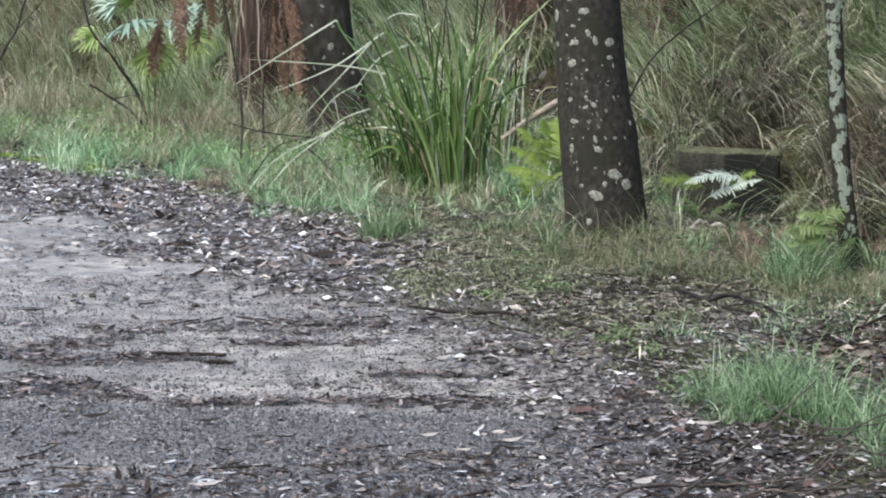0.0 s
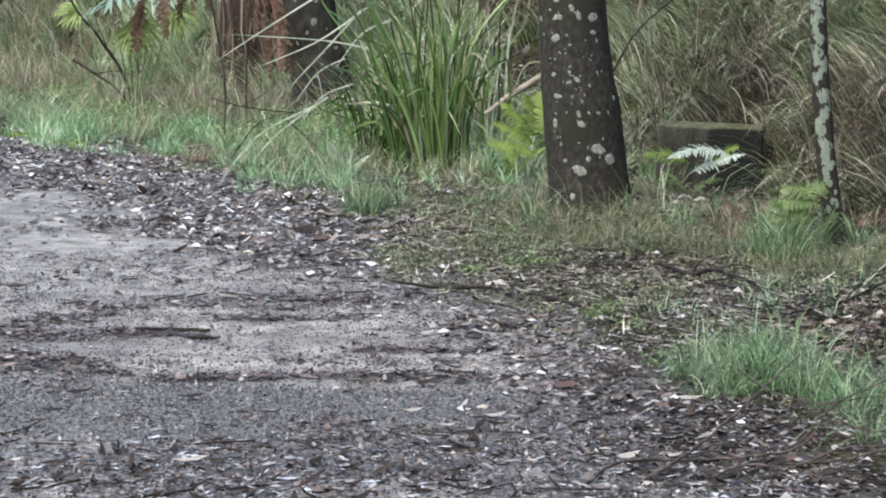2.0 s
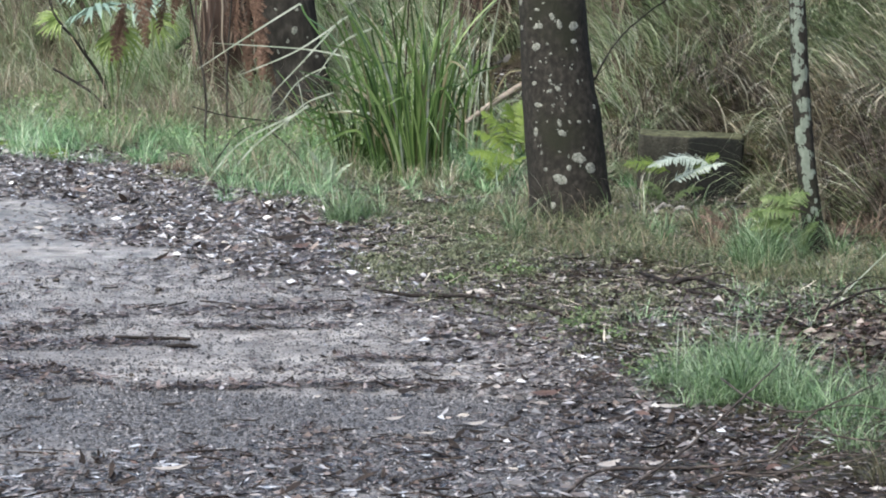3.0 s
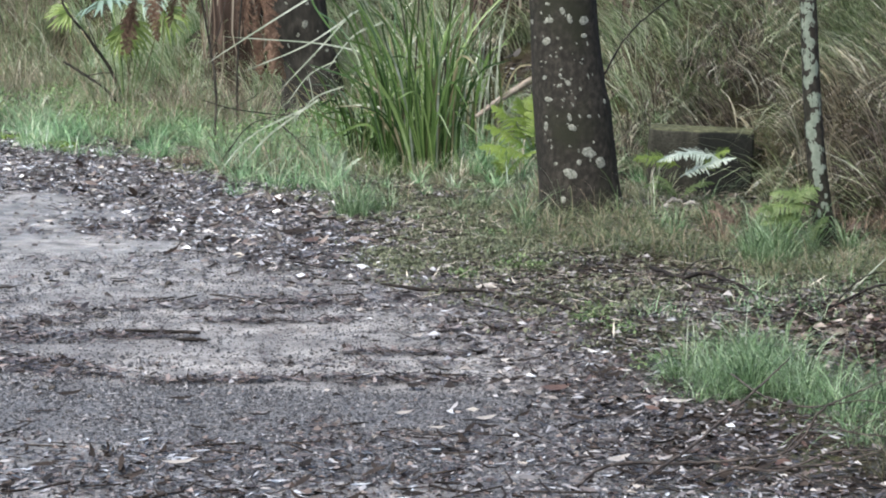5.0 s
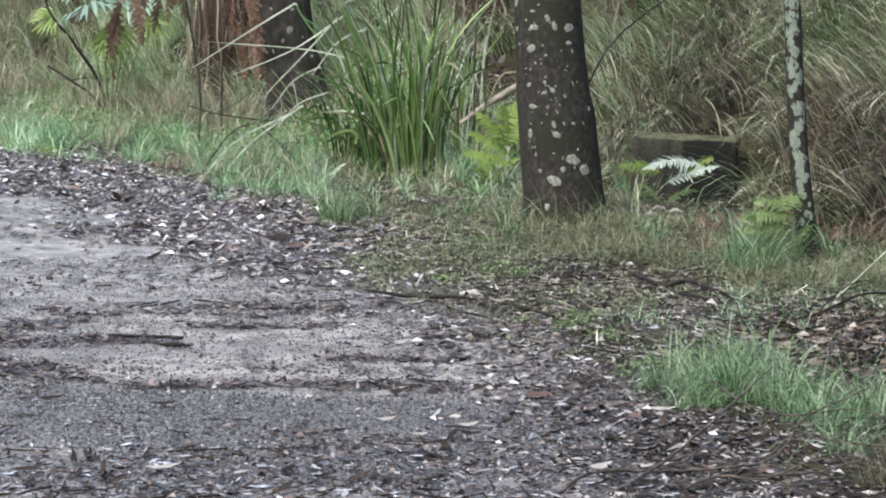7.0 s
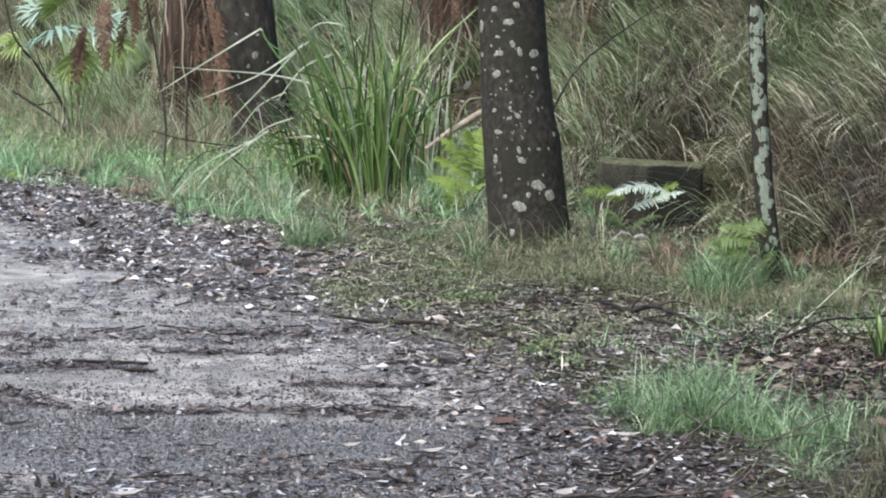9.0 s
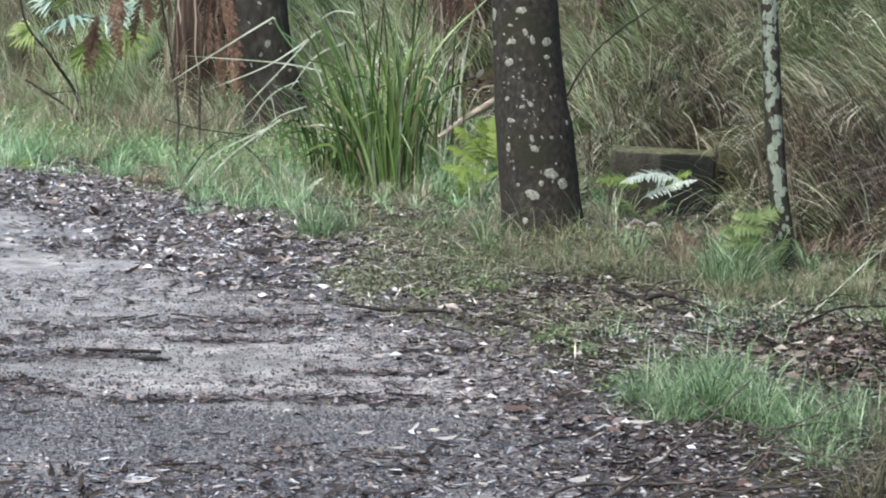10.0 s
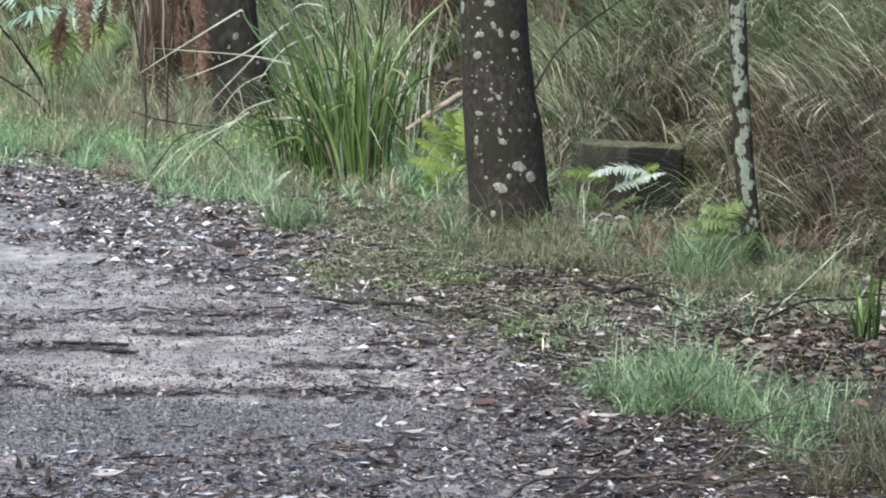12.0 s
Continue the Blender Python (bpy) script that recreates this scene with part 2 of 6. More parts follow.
def link_mix(nt, fac, a, b):
    n = nt.nodes.new("ShaderNodeMix")
    n.data_type = "RGBA"
    for sock, v in ((n.inputs[0], fac), (n.inputs[6], a), (n.inputs[7], b)):
        if isinstance(v, (tuple, float, int)):
            sock.default_value = (*v, 1) if isinstance(v, tuple) else v
        else:
            nt.links.new(v, sock)
    return n.outputs[2]


def noise_node(nt, vec, scale, detail, lo, hi, rough=0.55):
    n = nt.nodes.new("ShaderNodeTexNoise")
    n.inputs["Scale"].default_value, n.inputs["Detail"].default_value, n.inputs["Roughness"].default_value = scale, detail, rough
    nt.links.new(vec, n.inputs["Vector"])
    r = nt.nodes.new("ShaderNodeMapRange")
    r.inputs[1].default_value, r.inputs[2].default_value = lo, hi
    nt.links.new(n.outputs["Fac"], r.inputs[0])
    return r.outputs[0]


def ground_material():
    """Wet sandy track with darker gravel, and brown leaf mould and soil beside it; the two stored zone weights say which lies where."""
    m = bpy.data.materials.new("wet_track_and_soil")
    m.use_nodes = True
    nt = m.node_tree
    b = nt.nodes["Principled BSDF"]
    vec = nt.nodes.new("ShaderNodeTexCoord").outputs["Object"]
    zone = nt.nodes.new("ShaderNodeAttribute")
    zone.attribute_name = "zone"
    sep = nt.nodes.new("ShaderNodeSeparateColor")
    nt.links.new(zone.outputs["Color"], sep.inputs[0])
    fine = noise_node(nt, vec, 55, 6, 0.3, 0.7, 0.7)
    mid = noise_node(nt, vec, 5, 6, 0.36, 0.64, 0.65)
    patch = noise_node(nt, vec, 1.3, 4, 0.35, 0.65)
    sand = link_mix(nt, fine, (0.27, 0.255, 0.238), (0.62, 0.59, 0.56))
    speck = noise_node(nt, vec, 110, 4, 0.52, 0.62, 0.65)
    sand = link_mix(nt, speck, sand, (0.06, 0.054, 0.05))
    sand = link_mix(nt, mid, (0.1, 0.09, 0.083), sand)
    grit = link_mix(nt, noise_node(nt, vec, 42, 6, 0.4, 0.6, 0.7), (0.011, 0.011, 0.012), (0.19, 0.187, 0.19))
    mould = link_mix(nt, fine, (0.01, 0.0075, 0.006), (0.058, 0.044, 0.034))
    moss = link_mix(nt, fine, (0.025, 0.032, 0.011), (0.1, 0.11, 0.04))
    soil = link_mix(nt, noise_node(nt, vec, 2.2, 6, 0.42, 0.8), mould, moss)
    col = link_mix(nt, sep.outputs[1], sand, grit)
    col = link_mix(nt, sep.outputs[0], col, soil)
    nt.links.new(col, b.inputs["Base Color"])
    rr = nt.nodes.new("ShaderNodeMapRange")
    rr.inputs[3].default_value, rr.inputs[4].default_value = 0.3, 0.62
    nt.links.new(patch, rr.inputs[0])
    dull = nt.nodes.new("ShaderNodeMapRange")
    dull.inputs[3].default_value, dull.inputs[4].default_value = 0.5, 0.08
    matt = nt.nodes.new("ShaderNodeMath")
    matt.operation = "MAXIMUM"
    half = nt.nodes.new("ShaderNodeMath")
    half.operation = "MULTIPLY"
    half.inputs[1].default_value = 0.7
    nt.links.new(sep.outputs[1], half.inputs[0])
    nt.links.new(half.outputs[0], matt.inputs[0])
    nt.links.new(sep.outputs[0], matt.inputs[1])
    nt.links.new(matt.outputs[0], dull.inputs[0])
    nt.links.new(dull.outputs[0], b.inputs["Specular IOR Level"])
    nt.links.new(rr.outputs[0], b.inputs["Roughness"])
    bn = nt.nodes.new("ShaderNodeTexNoise")
    bn.inputs["Scale"].default_value, bn.inputs["Detail"].default_value = 95, 8
    nt.links.new(vec, bn.inputs["Vector"])
    bp = nt.nodes.new("ShaderNodeBump")
    bp.inputs["Strength"].default_value, bp.inputs["Distance"].default_value = 0.9, 0.022
    nt.links.new(bn.outputs["Fac"], bp.inputs["Height"])
    nt.links.new(bp.outputs[0], b.inputs["Normal"])
    film = nt.nodes.new("ShaderNodeMath")
    film.operation = "MULTIPLY"
    nt.links.new(noise_node(nt, vec, 2.6, 6, 0.38, 0.54, 0.6), film.inputs[0])
    nt.links.new(sep.outputs[2], film.inputs[1])
    nt.links.new(film.outputs[0], b.inputs["Coat Weight"])
    b.inputs["Coat Roughness"].default_value = 0.24
    b.inputs["Coat IOR"].default_value = 1.5
    nt.links.new(bp.outputs[0], b.inputs["Coat Normal"])
    return m


def concrete_material():
    """Old concrete, much darker over one half, streaked downwards, with moss on its top."""
    m = bpy.data.materials.new("half_dark_concrete")
    m.use_nodes = True
    nt = m.node_tree
    b = nt.nodes["Principled BSDF"]
    vec = nt.nodes.new("ShaderNodeTexCoord").outputs["Object"]
    mp = nt.nodes.new("ShaderNodeMapping")
    mp.inputs["Scale"].default_value = (1, 1, 0.12)
    nt.links.new(vec, mp.inputs[0])
    streak = noise_node(nt, mp.outputs[0], 18, 5, 0.38, 0.66)
    fine = noise_node(nt, vec, 60, 6, 0.3, 0.7)
    col = link_mix(nt, fine, (0.026, 0.0255, 0.02), (0.075, 0.073, 0.056))
    col = link_mix(nt, streak, col, (0.028, 0.027, 0.022))
    sep = nt.nodes.new("ShaderNodeSeparateXYZ")
    nt.links.new(vec, sep.inputs[0])
    side = nt.nodes.new("ShaderNodeMapRange")
    side.inputs[1].default_value, side.inputs[2].default_value = -0.04, 0.0
    nt.links.new(sep.outputs[0], side.inputs[0])
    col = link_mix(nt, side.outputs[0], col, link_mix(nt, fine, (0.008, 0.009, 0.008), (0.024, 0.025, 0.022)))
    up = nt.nodes.new("ShaderNodeNewGeometry")
    su = nt.nodes.new("ShaderNodeSeparateXYZ")
    nt.links.new(up.outputs["Normal"], su.inputs[0])
    top = nt.nodes.new("ShaderNodeMapRange")
    top.inputs[1].default_value, top.inputs[2].default_value = 0.4, 0.8
    nt.links.new(su.outputs[2], top.inputs[0])
    col = link_mix(nt, top.outputs[0], col, link_mix(nt, noise_node(nt, vec, 22, 6, 0.35, 0.65), (0.028, 0.029, 0.018), (0.12, 0.125, 0.07)))
    nt.links.new(col, b.inputs["Base Color"])
    b.inputs["Roughness"].default_value = 0.9
    b.inputs["Specular IOR Level"].default_value = 0.12
    bp = nt.nodes.new("ShaderNodeBump")
    bp.inputs["Strength"].default_value, bp.inputs["Distance"].default_value = 0.25, 0.01
    nt.links.new(fine, bp.inputs["Height"])
    nt.links.new(bp.outputs[0], b.inputs["Normal"])
    return m


M_GROUND = ground_material()
M_CONCRETE = concrete_material()

# ---- the lie of the land ----
rng = np.random.default_rng(7)
LATTICE = rng.random((8, 128, 128))


def vnoise(x, y, scale, layer=0):
    """Smooth noise between 0 and 1 over the plan."""
    a, b = np.asarray(x) * scale + 40.3, np.asarray(y) * scale + 17.7
    i, j = np.floor(a).astype(int), np.floor(b).astype(int)
    u, v = a - i, b - j
    u, v = u * u * (3 - 2 * u), v * v * (3 - 2 * v)
    g = LATTICE[layer]
    p = lambda k, l: g[(i + k) % 128, (j + l) % 128]
    return (p(0, 0) * (1 - u) + p(1, 0) * u) * (1 - v) + (p(0, 1) * (1 - u) + p(1, 1) * u) * v


def smooth(a, b, x):
    t = np.clip((np.asarray(x) - a) / (b - a), 0, 1)
    return t * t * (3 - 2 * t)


TRACK_EDGE = [(1.6, -60), (1.3, 5), (1.15, 9.2), (1.08, 10.4), (0.84, 11.6), (0.34, 13.0), (-0.22, 15.2), (-0.65, 17.5), (-1.6, 19.8), (-2.5, 21.3), (-3.4, 23.2), (-4.3, 24.0), (-9, 27), (-60, 45)]
BANK_FOOT = [(6.0, -60), (4.7, 9), (3.9, 13), (3.1, 16), (2.45, 18.7), (1.0, 21.6), (-0.9, 24.9), (-4.0, 28.0), (-9, 31), (-60, 50)]


def beside(line, x, y):
    """How far a place lies from the line, in metres, positive on the bank's side."""
    x, y = np.asarray(x, float), np.asarray(y, float)
    best, sign = np.full(x.shape, 1e9), np.ones(x.shape)
    for (ax, ay), (bx, by) in zip(line, line[1:]):
        dx, dy = bx - ax, by - ay
        t = np.clip(((x - ax) * dx + (y - ay) * dy) / (dx * dx + dy * dy), 0, 1)
        ex, ey = x - ax - t * dx, y - ay - t * dy
        dist = np.hypot(ex, ey)
        near = dist < best
        best = np.where(near, dist, best)
        sign = np.where(near, np.where(ey * dx - ex * dy < 0, 1.0, -1.0), sign)
    return best * sign


def height(x, y):
    e, d = beside(TRACK_EDGE, x, y), beside(BANK_FOOT, x, y)
    z = 0.02 * smooth(0.0, 1.6, e) + 0.02 * smooth(0.8, 3.0, e)
    up = np.maximum(d + 0.25, 0)
    z = z + np.where(up < 2.6, 0.92 * up * smooth(0, 0.7, up), 0.92 * 2.6 + 6.0 * (1 - np.exp(-(up - 2.6) * 0.11)))
    rough = smooth(-0.1, 1.0, e)
    z = z + 0.012 * (vnoise(x, y, 2.3, 1) - 0.5) + 0.008 * (vnoise(x, y, 9, 2) - 0.5) + rough * 0.055 * (vnoise(x, y, 1.9, 3) - 0.5)
    return z + smooth(-0.2, 0.8, d) * (0.44 * (vnoise(x, y, 1.25, 4) - 0.5) + 0.26 * (vnoise(x, y, 3.1, 5) - 0.5))


def at_height(x, y):
    return float(height(np.array([x]), np.array([y]))[0])


def slope(x, y):
    h = 0.05
    return (height(x + h, y) - height(x - h, y)) / (2 * h), (height(x, y + h) - height(x, y - h)) / (2 * h)


# ---- mesh makers ----


def arrays(name, verts, faces, mat, smooth_shade=False):
    """A mesh from arrays: verts (n, 3); faces a list of (m, k) arrays."""
    me = bpy.data.meshes.new(name)
    verts = np.asarray(verts, np.float32).reshape(-1, 3)
    faces = [np.asarray(f, np.int32) for f in faces if len(f)]
    loops = np.concatenate([f.ravel() for f in faces])
    sizes = np.concatenate([np.full(len(f), f.shape[1], np.int32) for f in faces])
    starts = np.concatenate([[0], np.cumsum(sizes)[:-1]]).astype(np.int32)
    me.vertices.add(len(verts))
    me.vertices.foreach_set("co", verts.ravel())
    me.loops.add(len(loops))
    me.loops.foreach_set("vertex_index", loops)
    me.polygons.add(len(sizes))
    me.polygons.foreach_set("loop_start", starts)
    me.polygons.foreach_set("loop_total", sizes)
    if smooth_shade:
        me.polygons.foreach_set("use_smooth", np.ones(len(sizes), bool))
    me.update(calc_edges=True)
    me.validate()
    me.materials.append(mat)
    return me


def thing(name, place, label, category, group="", kind="", data=None):
    ob = new(name, data)
    ob.matrix_basis = Matrix.Translation(place)
    return tagged(ob, label, category, group, kind)


def part(name, me, parent, label=""):
    """A mesh in world metres, hung under its thing."""
    ob = new(name, me)
    ob.parent = parent
    if not parent.parent:
        ob.matrix_parent_inverse = parent.matrix_basis.inverted()
    return tagged(ob, label)


def spline(points, n):
    """n places along a smooth line through the points (Catmull-Rom)."""
    p = np.asarray(points, float)
    p = np.vstack([2 * p[0] - p[1], p, 2 * p[-1] - p[-2]])
    out = []
    for s in np.linspace(0, len(p) - 3 - 1e-6, n):
        i, t = int(s), s - int(s)
        a, b, c, d = p[i:i + 4]
        out.append(0.5 * (2 * b + (c - a) * t + (2 * a - 5 * b + 4 * c - d) * t * t + (3 * b - a - 3 * c + d) * t ** 3))
    return np.array(out)


def tube_arrays(line, radii, sides=8, wobble=0.0, seed=0, flat=1.0):
    r = np.random.default_rng(seed)
    line = np.asarray(line, float)
    n = len(line)
    radii = np.interp(np.linspace(0, 1, n), np.linspace(0, 1, len(radii)), radii)
    tan = np.gradient(line, axis=0)
    tan /= np.linalg.norm(tan, axis=1)[:, None]
    ref = np.array([1.0, 0, 0]) if abs(tan[:, 0]).mean() < 0.7 else np.array([0, 1.0, 0])
    s1 = np.cross(tan, ref)
    s1 /= np.linalg.norm(s1, axis=1)[:, None]
    s2 = np.cross(tan, s1)
    ang = np.arange(sides) / sides * 2 * np.pi
    k = 1 + wobble * (r.random((n, sides)) - 0.5)
    ring = (s1[:, None] * np.cos(ang)[None, :, None] * flat + s2[:, None] * np.sin(ang)[None, :, None]) * (radii[:, None] * k)[:, :, None]
    v = (line[:, None] + ring).reshape(-1, 3)
    i = np.arange(n - 1)[:, None] * sides
    j = np.arange(sides)[None]
    q = np.stack([i + j, i + (j + 1) % sides, i + sides + (j + 1) % sides, i + sides + j], -1).reshape(-1, 4)
    v = np.vstack([v, line[:1], line[-1:]])
    a, b = n * sides, n * sides + 1
    jj = np.arange(sides)
    t = np.vstack([np.stack([np.full(sides, a), (jj + 1) % sides, jj], 1), np.stack([np.full(sides, b), (n - 1) * sides + jj, (n - 1) * sides + (jj + 1) % sides], 1)])
    return v, [q, t]


def tube(name, line, radii, mat, sides=8, wobble=0.0, seed=0, flat=1.0):
    v, f = tube_arrays(line, radii, sides, wobble, seed, flat)
    return arrays(name, v, f, mat, True)


def blades(name, root, az, length, width, lean, bend, mat, k=4, side_turn=0.0):
    """Grass blades: each bends over from its root towards az, tapering to a point."""
    n = len(root)
    s = np.linspace(0, 1, k + 1)
    th = lean[:, None] + bend[:, None] * s[None] ** 1.3
    step = length[:, None] / k
    out = np.concatenate([np.zeros((n, 1)), np.cumsum(np.sin(th[:, :-1]) * step, 1)], 1)
    rise = np.concatenate([np.zeros((n, 1)), np.cumsum(np.cos(th[:, :-1]) * step, 1)], 1)
    c = np.stack([root[:, :1] + out * np.cos(az)[:, None], root[:, 1:2] + out * np.sin(az)[:, None], root[:, 2:] + rise], -1)
    sa = az + np.pi / 2 + side_turn
    side = np.stack([np.cos(sa), np.sin(sa), np.zeros(n)], -1)
    w = width[:, None] * 0.5 * (1 - s[None] ** 1.8) * (0.55 + 0.9 * np.minimum(s[None] * 2, 1) * 0.5)
    left, right = c[:, :k] - side[:, None] * w[:, :k, None], c[:, :k] + side[:, None] * w[:, :k, None]
    v = np.concatenate([left, right, c[:, k:]], 1)
    m = 2 * k + 1
    base = np.arange(n)[:, None] * m
    q = np.concatenate([np.stack([base[:, 0] + i, base[:, 0] + k + i, base[:, 0] + k + i + 1, base[:, 0] + i + 1], 1) for i in range(k - 1)])
    t = np.stack([base[:, 0] + k - 1, base[:, 0] + 2 * k - 1, base[:, 0] + 2 * k], 1)
    return arrays(name, v.reshape(-1, 3), [q, t], mat)


def leaf_arrays(place, az, pitch, roll, length, width, curl):
    """Fallen leaves: a pointed blade folded along its rib, curled lengthwise."""
    n = len(place)
    sx = np.array([-0.5, -0.17, -0.17, -0.17, 0.2, 0.2, 0.2, 0.5])
    sy = np.array([0, 0.5, 0, -0.5, 0.42, 0, -0.42, 0])
    sz = np.array([0.25, 0.08, -0.02, 0.08, 0.1, 0.0, 0.1, 0.35])
    x, y = sx[None] * length[:, None], sy[None] * width[:, None]
    z = sz[None] * (curl * length)[:, None]
    cp, sp, cr, sr = np.cos(pitch), np.sin(pitch), np.cos(roll), np.sin(roll)
    y, z = y * cr[:, None] - z * sr[:, None], y * sr[:, None] + z * cr[:, None]
    x, z = x * cp[:, None] - z * sp[:, None], x * sp[:, None] + z * cp[:, None]
    ca, sa = np.cos(az)[:, None], np.sin(az)[:, None]
    v = np.stack([x * ca - y * sa, x * sa + y * ca, z], -1)
    v[:, :, 2] -= np.minimum(v[:, :, 2].min(1), 0)[:, None] * 0.8
    v = v + place[:, None]
    b = np.arange(n)[:, None] * 8
    tri = np.concatenate([b + np.array([[0, 2, 1]]), b + np.array([[0, 3, 2]]), b + np.array([[7, 4, 5]]), b + np.array([[7, 5, 6]])])
    quad = np.concatenate([b + np.array([[1, 2, 5, 4]]), b + np.array([[2, 3, 6, 5]])])
    return v.reshape(-1, 3), [quad, tri]


def scatter(n, x0, x1, y0, y1, keep):
    """Up to n places over a stretch of the plan, kept by the chance keep(x, y)."""
    x, y = rng.uniform(x0, x1, n), rng.uniform(y0, y1, n)
    ok = rng.random(n) < keep(x, y)
    return x[ok], y[ok]


# ---- ground ----


def steps(a, b, fine, far):
    mid = np.arange(a, b + fine / 2, fine)
    out = fine * 1.25 ** np.arange(1, 60)
    out = np.cumsum(out)
    out = out[out < far]
    return np.concatenate([a - out[::-1], mid, b + out])


# streaks of dark shreds that run across the track
STREAKS = [(-1.14, -0.39, 12.84), (-1.55, -1.2, 12.3), (-0.35, 0.24, 11.78), (-1.22, 0.17, 11.12), (-1.85, -1.5, 13.2), (-0.95, -0.16, 13.45), (0.08, 0.5, 12.5), (-2.1, -1.6, 12.9), (-2.0, -1.5, 12.15), (-1.95, -1.35, 11.35), (-0.3, 0.35, 11.05), (-2.3, -1.75, 12.7), (-2.2, -1.7, 12.3), (-2.1, -1.6, 11.6)]


def streaks(x, y):
    best = np.zeros(len(x))
    for k, (x0, x1, yc) in enumerate(STREAKS):
        off = y - yc - 0.16 * (vnoise(x, np.full(len(x), k * 3.1), 2.2, 5) - 0.5)
        best = np.maximum(best, np.exp(-(off / (0.035 + 0.06 * vnoise(x, y, 3.0, k % 8))) ** 2) * smooth(x0 - 0.12, x0 + 0.1, x) * smooth(x1 + 0.12, x1 - 0.1, x))
    return best


def far_litter(x, y):
    """How thickly leaves lie over the far part of the track: dense along the verge, breaking up into clumps towards its middle."""
    e = beside(TRACK_EDGE, x, y)
    into = e + np.interp(y, [13.6, 14.4, 15.1, 15.7, 17.1, 18.2, 20.0], [0.2, 0.7, 1.1, 1.4, 1.6, 1.55, 1.7])
    clump = 0.6 * vnoise(x, y, 2.6, 3) + 0.4 * vnoise(x, y * 0.8, 5.2, 1)
    return smooth(-0.25, 0.5, into + 1.5 * (clump - 0.5)) * smooth(13.6, 14.4, y) * (e < 0.4)


def ground_sheet():
    xs, ys = steps(-6.0, 5.6, 0.064, 900), steps(8.2, 27.0, 0.075, 900)
    gx, gy = np.meshgrid(xs, ys)
    x, y = gx.ravel(), gy.ravel()
    v = np.stack([x, y, height(x, y)], 1)
    nx, ny = len(xs), len(ys)
    i, j = np.meshgrid(np.arange(nx - 1), np.arange(ny - 1))
    a = (j * nx + i).ravel()
    me = arrays("ground", v, [np.stack([a, a + 1, a + nx + 1, a + nx], 1)], M_GROUND, True)
    e = beside(TRACK_EDGE, x, y)
    soil = smooth(-0.5, 0.35, e + 0.9 * (vnoise(x, y, 1.4, 6) - 0.5) + 0.3 * (vnoise(x, y, 6, 7) - 0.5))
    soil = np.maximum(soil, smooth(-4.6, -5.2, e))
    soil = np.maximum(soil, 0.5 * smooth(0.35, 0.9, far_litter(x, y)))
    wave = y + 0.5 * (vnoise(x, y, 1.1, 5) - 0.5) + 0.22 * (vnoise(x, y, 4.3, 6) - 0.5) + 0.1 * x
    grit = smooth(11.05, 10.7, wave) * (1 - 0.75 * smooth(9.95, 9.6, wave) * smooth(0.42, 0.58, vnoise(x * 0.7, y * 1.2, 2.2, 4) + 0.25 * (vnoise(x, y, 7, 2) - 0.5)))
    lines = smooth(0.62, 0.72, vnoise(x * 0.35, y * 1.5, 1.6, 2) + 0.15 * (vnoise(x, y, 9, 1) - 0.5)) * (wave > 10.9)
    grit = np.maximum(grit, 0.4 * lines)
    grit = np.maximum(grit, 0.6 * smooth(-1.15, -1.75, x + 0.7 * (vnoise(x, y, 1.6, 7) - 0.5)) * smooth(13.4, 12.2, y))
    grit = np.maximum(grit, 0.35 * streaks(x, y))
    wet = np.maximum(smooth(-0.2, -1.2, x + 0.8 * (vnoise(x, y, 0.9, 3) - 0.5)) * smooth(12.6, 14.5, y), smooth(9.9, 9.4, wave)) * (1 - 0.6 * smooth(-0.3, 0.4, e))
    at = me.color_attributes.new("zone", "FLOAT_COLOR", "POINT")
    at.data.foreach_set("color", np.stack([soil, grit, wet, soil * 0 + 1], 1).astype(np.float32).ravel())
    return thing("ground", (0, 0, 0), "wet sandy forest track with leaf-strewn verge and steep bank", "ground", kind="structure", data=me)


ground_sheet()

# ---- trees ----


def trunk_arrays(line, radii, sides, flare=0.0, seed=0, bark=0.05):
    """A trunk with a slightly fluted, uneven skin that flares at its foot."""
    n = 170
    c = spline(line, n)
    rad = np.interp(np.linspace(0, 1, n), np.linspace(0, 1, len(radii)), radii)
    up = c[:, 2] - c[0, 2]
    rad = rad * (1 + flare * np.exp(-up / 0.22))
    ang = np.arange(sides) / sides * 2 * np.pi
    lumps = vnoise(np.cos(ang)[None] * 1.3 + seed, up[:, None] * 0.9 + np.sin(ang)[None] * 1.3, 1.6, 3) - 0.5
    fine = vnoise(ang[None] * 3 + seed, up[:, None] * 2.2, 3.0, 4) - 0.5
    toes = flare * np.exp(-up / 0.16)[:, None] * 0.5 * np.cos(ang * 5 + seed)[None]
    rr = rad[:, None] * (1 + bark * 2 * lumps + bark * fine + toes)
    v = np.stack([c[:, :1] + rr * np.cos(ang)[None], c[:, 1:2] + rr * np.sin(ang)[None], np.repeat(c[:, 2:], sides, 1)], -1).reshape(-1, 3)
    i = np.arange(n - 1)[:, None] * sides
    j = np.arange(sides)[None]
    q = np.stack([i + j, i + (j + 1) % sides, i + sides + (j + 1) % sides, i + sides + j], -1).reshape(-1, 4)
    return v, [q], c, rr


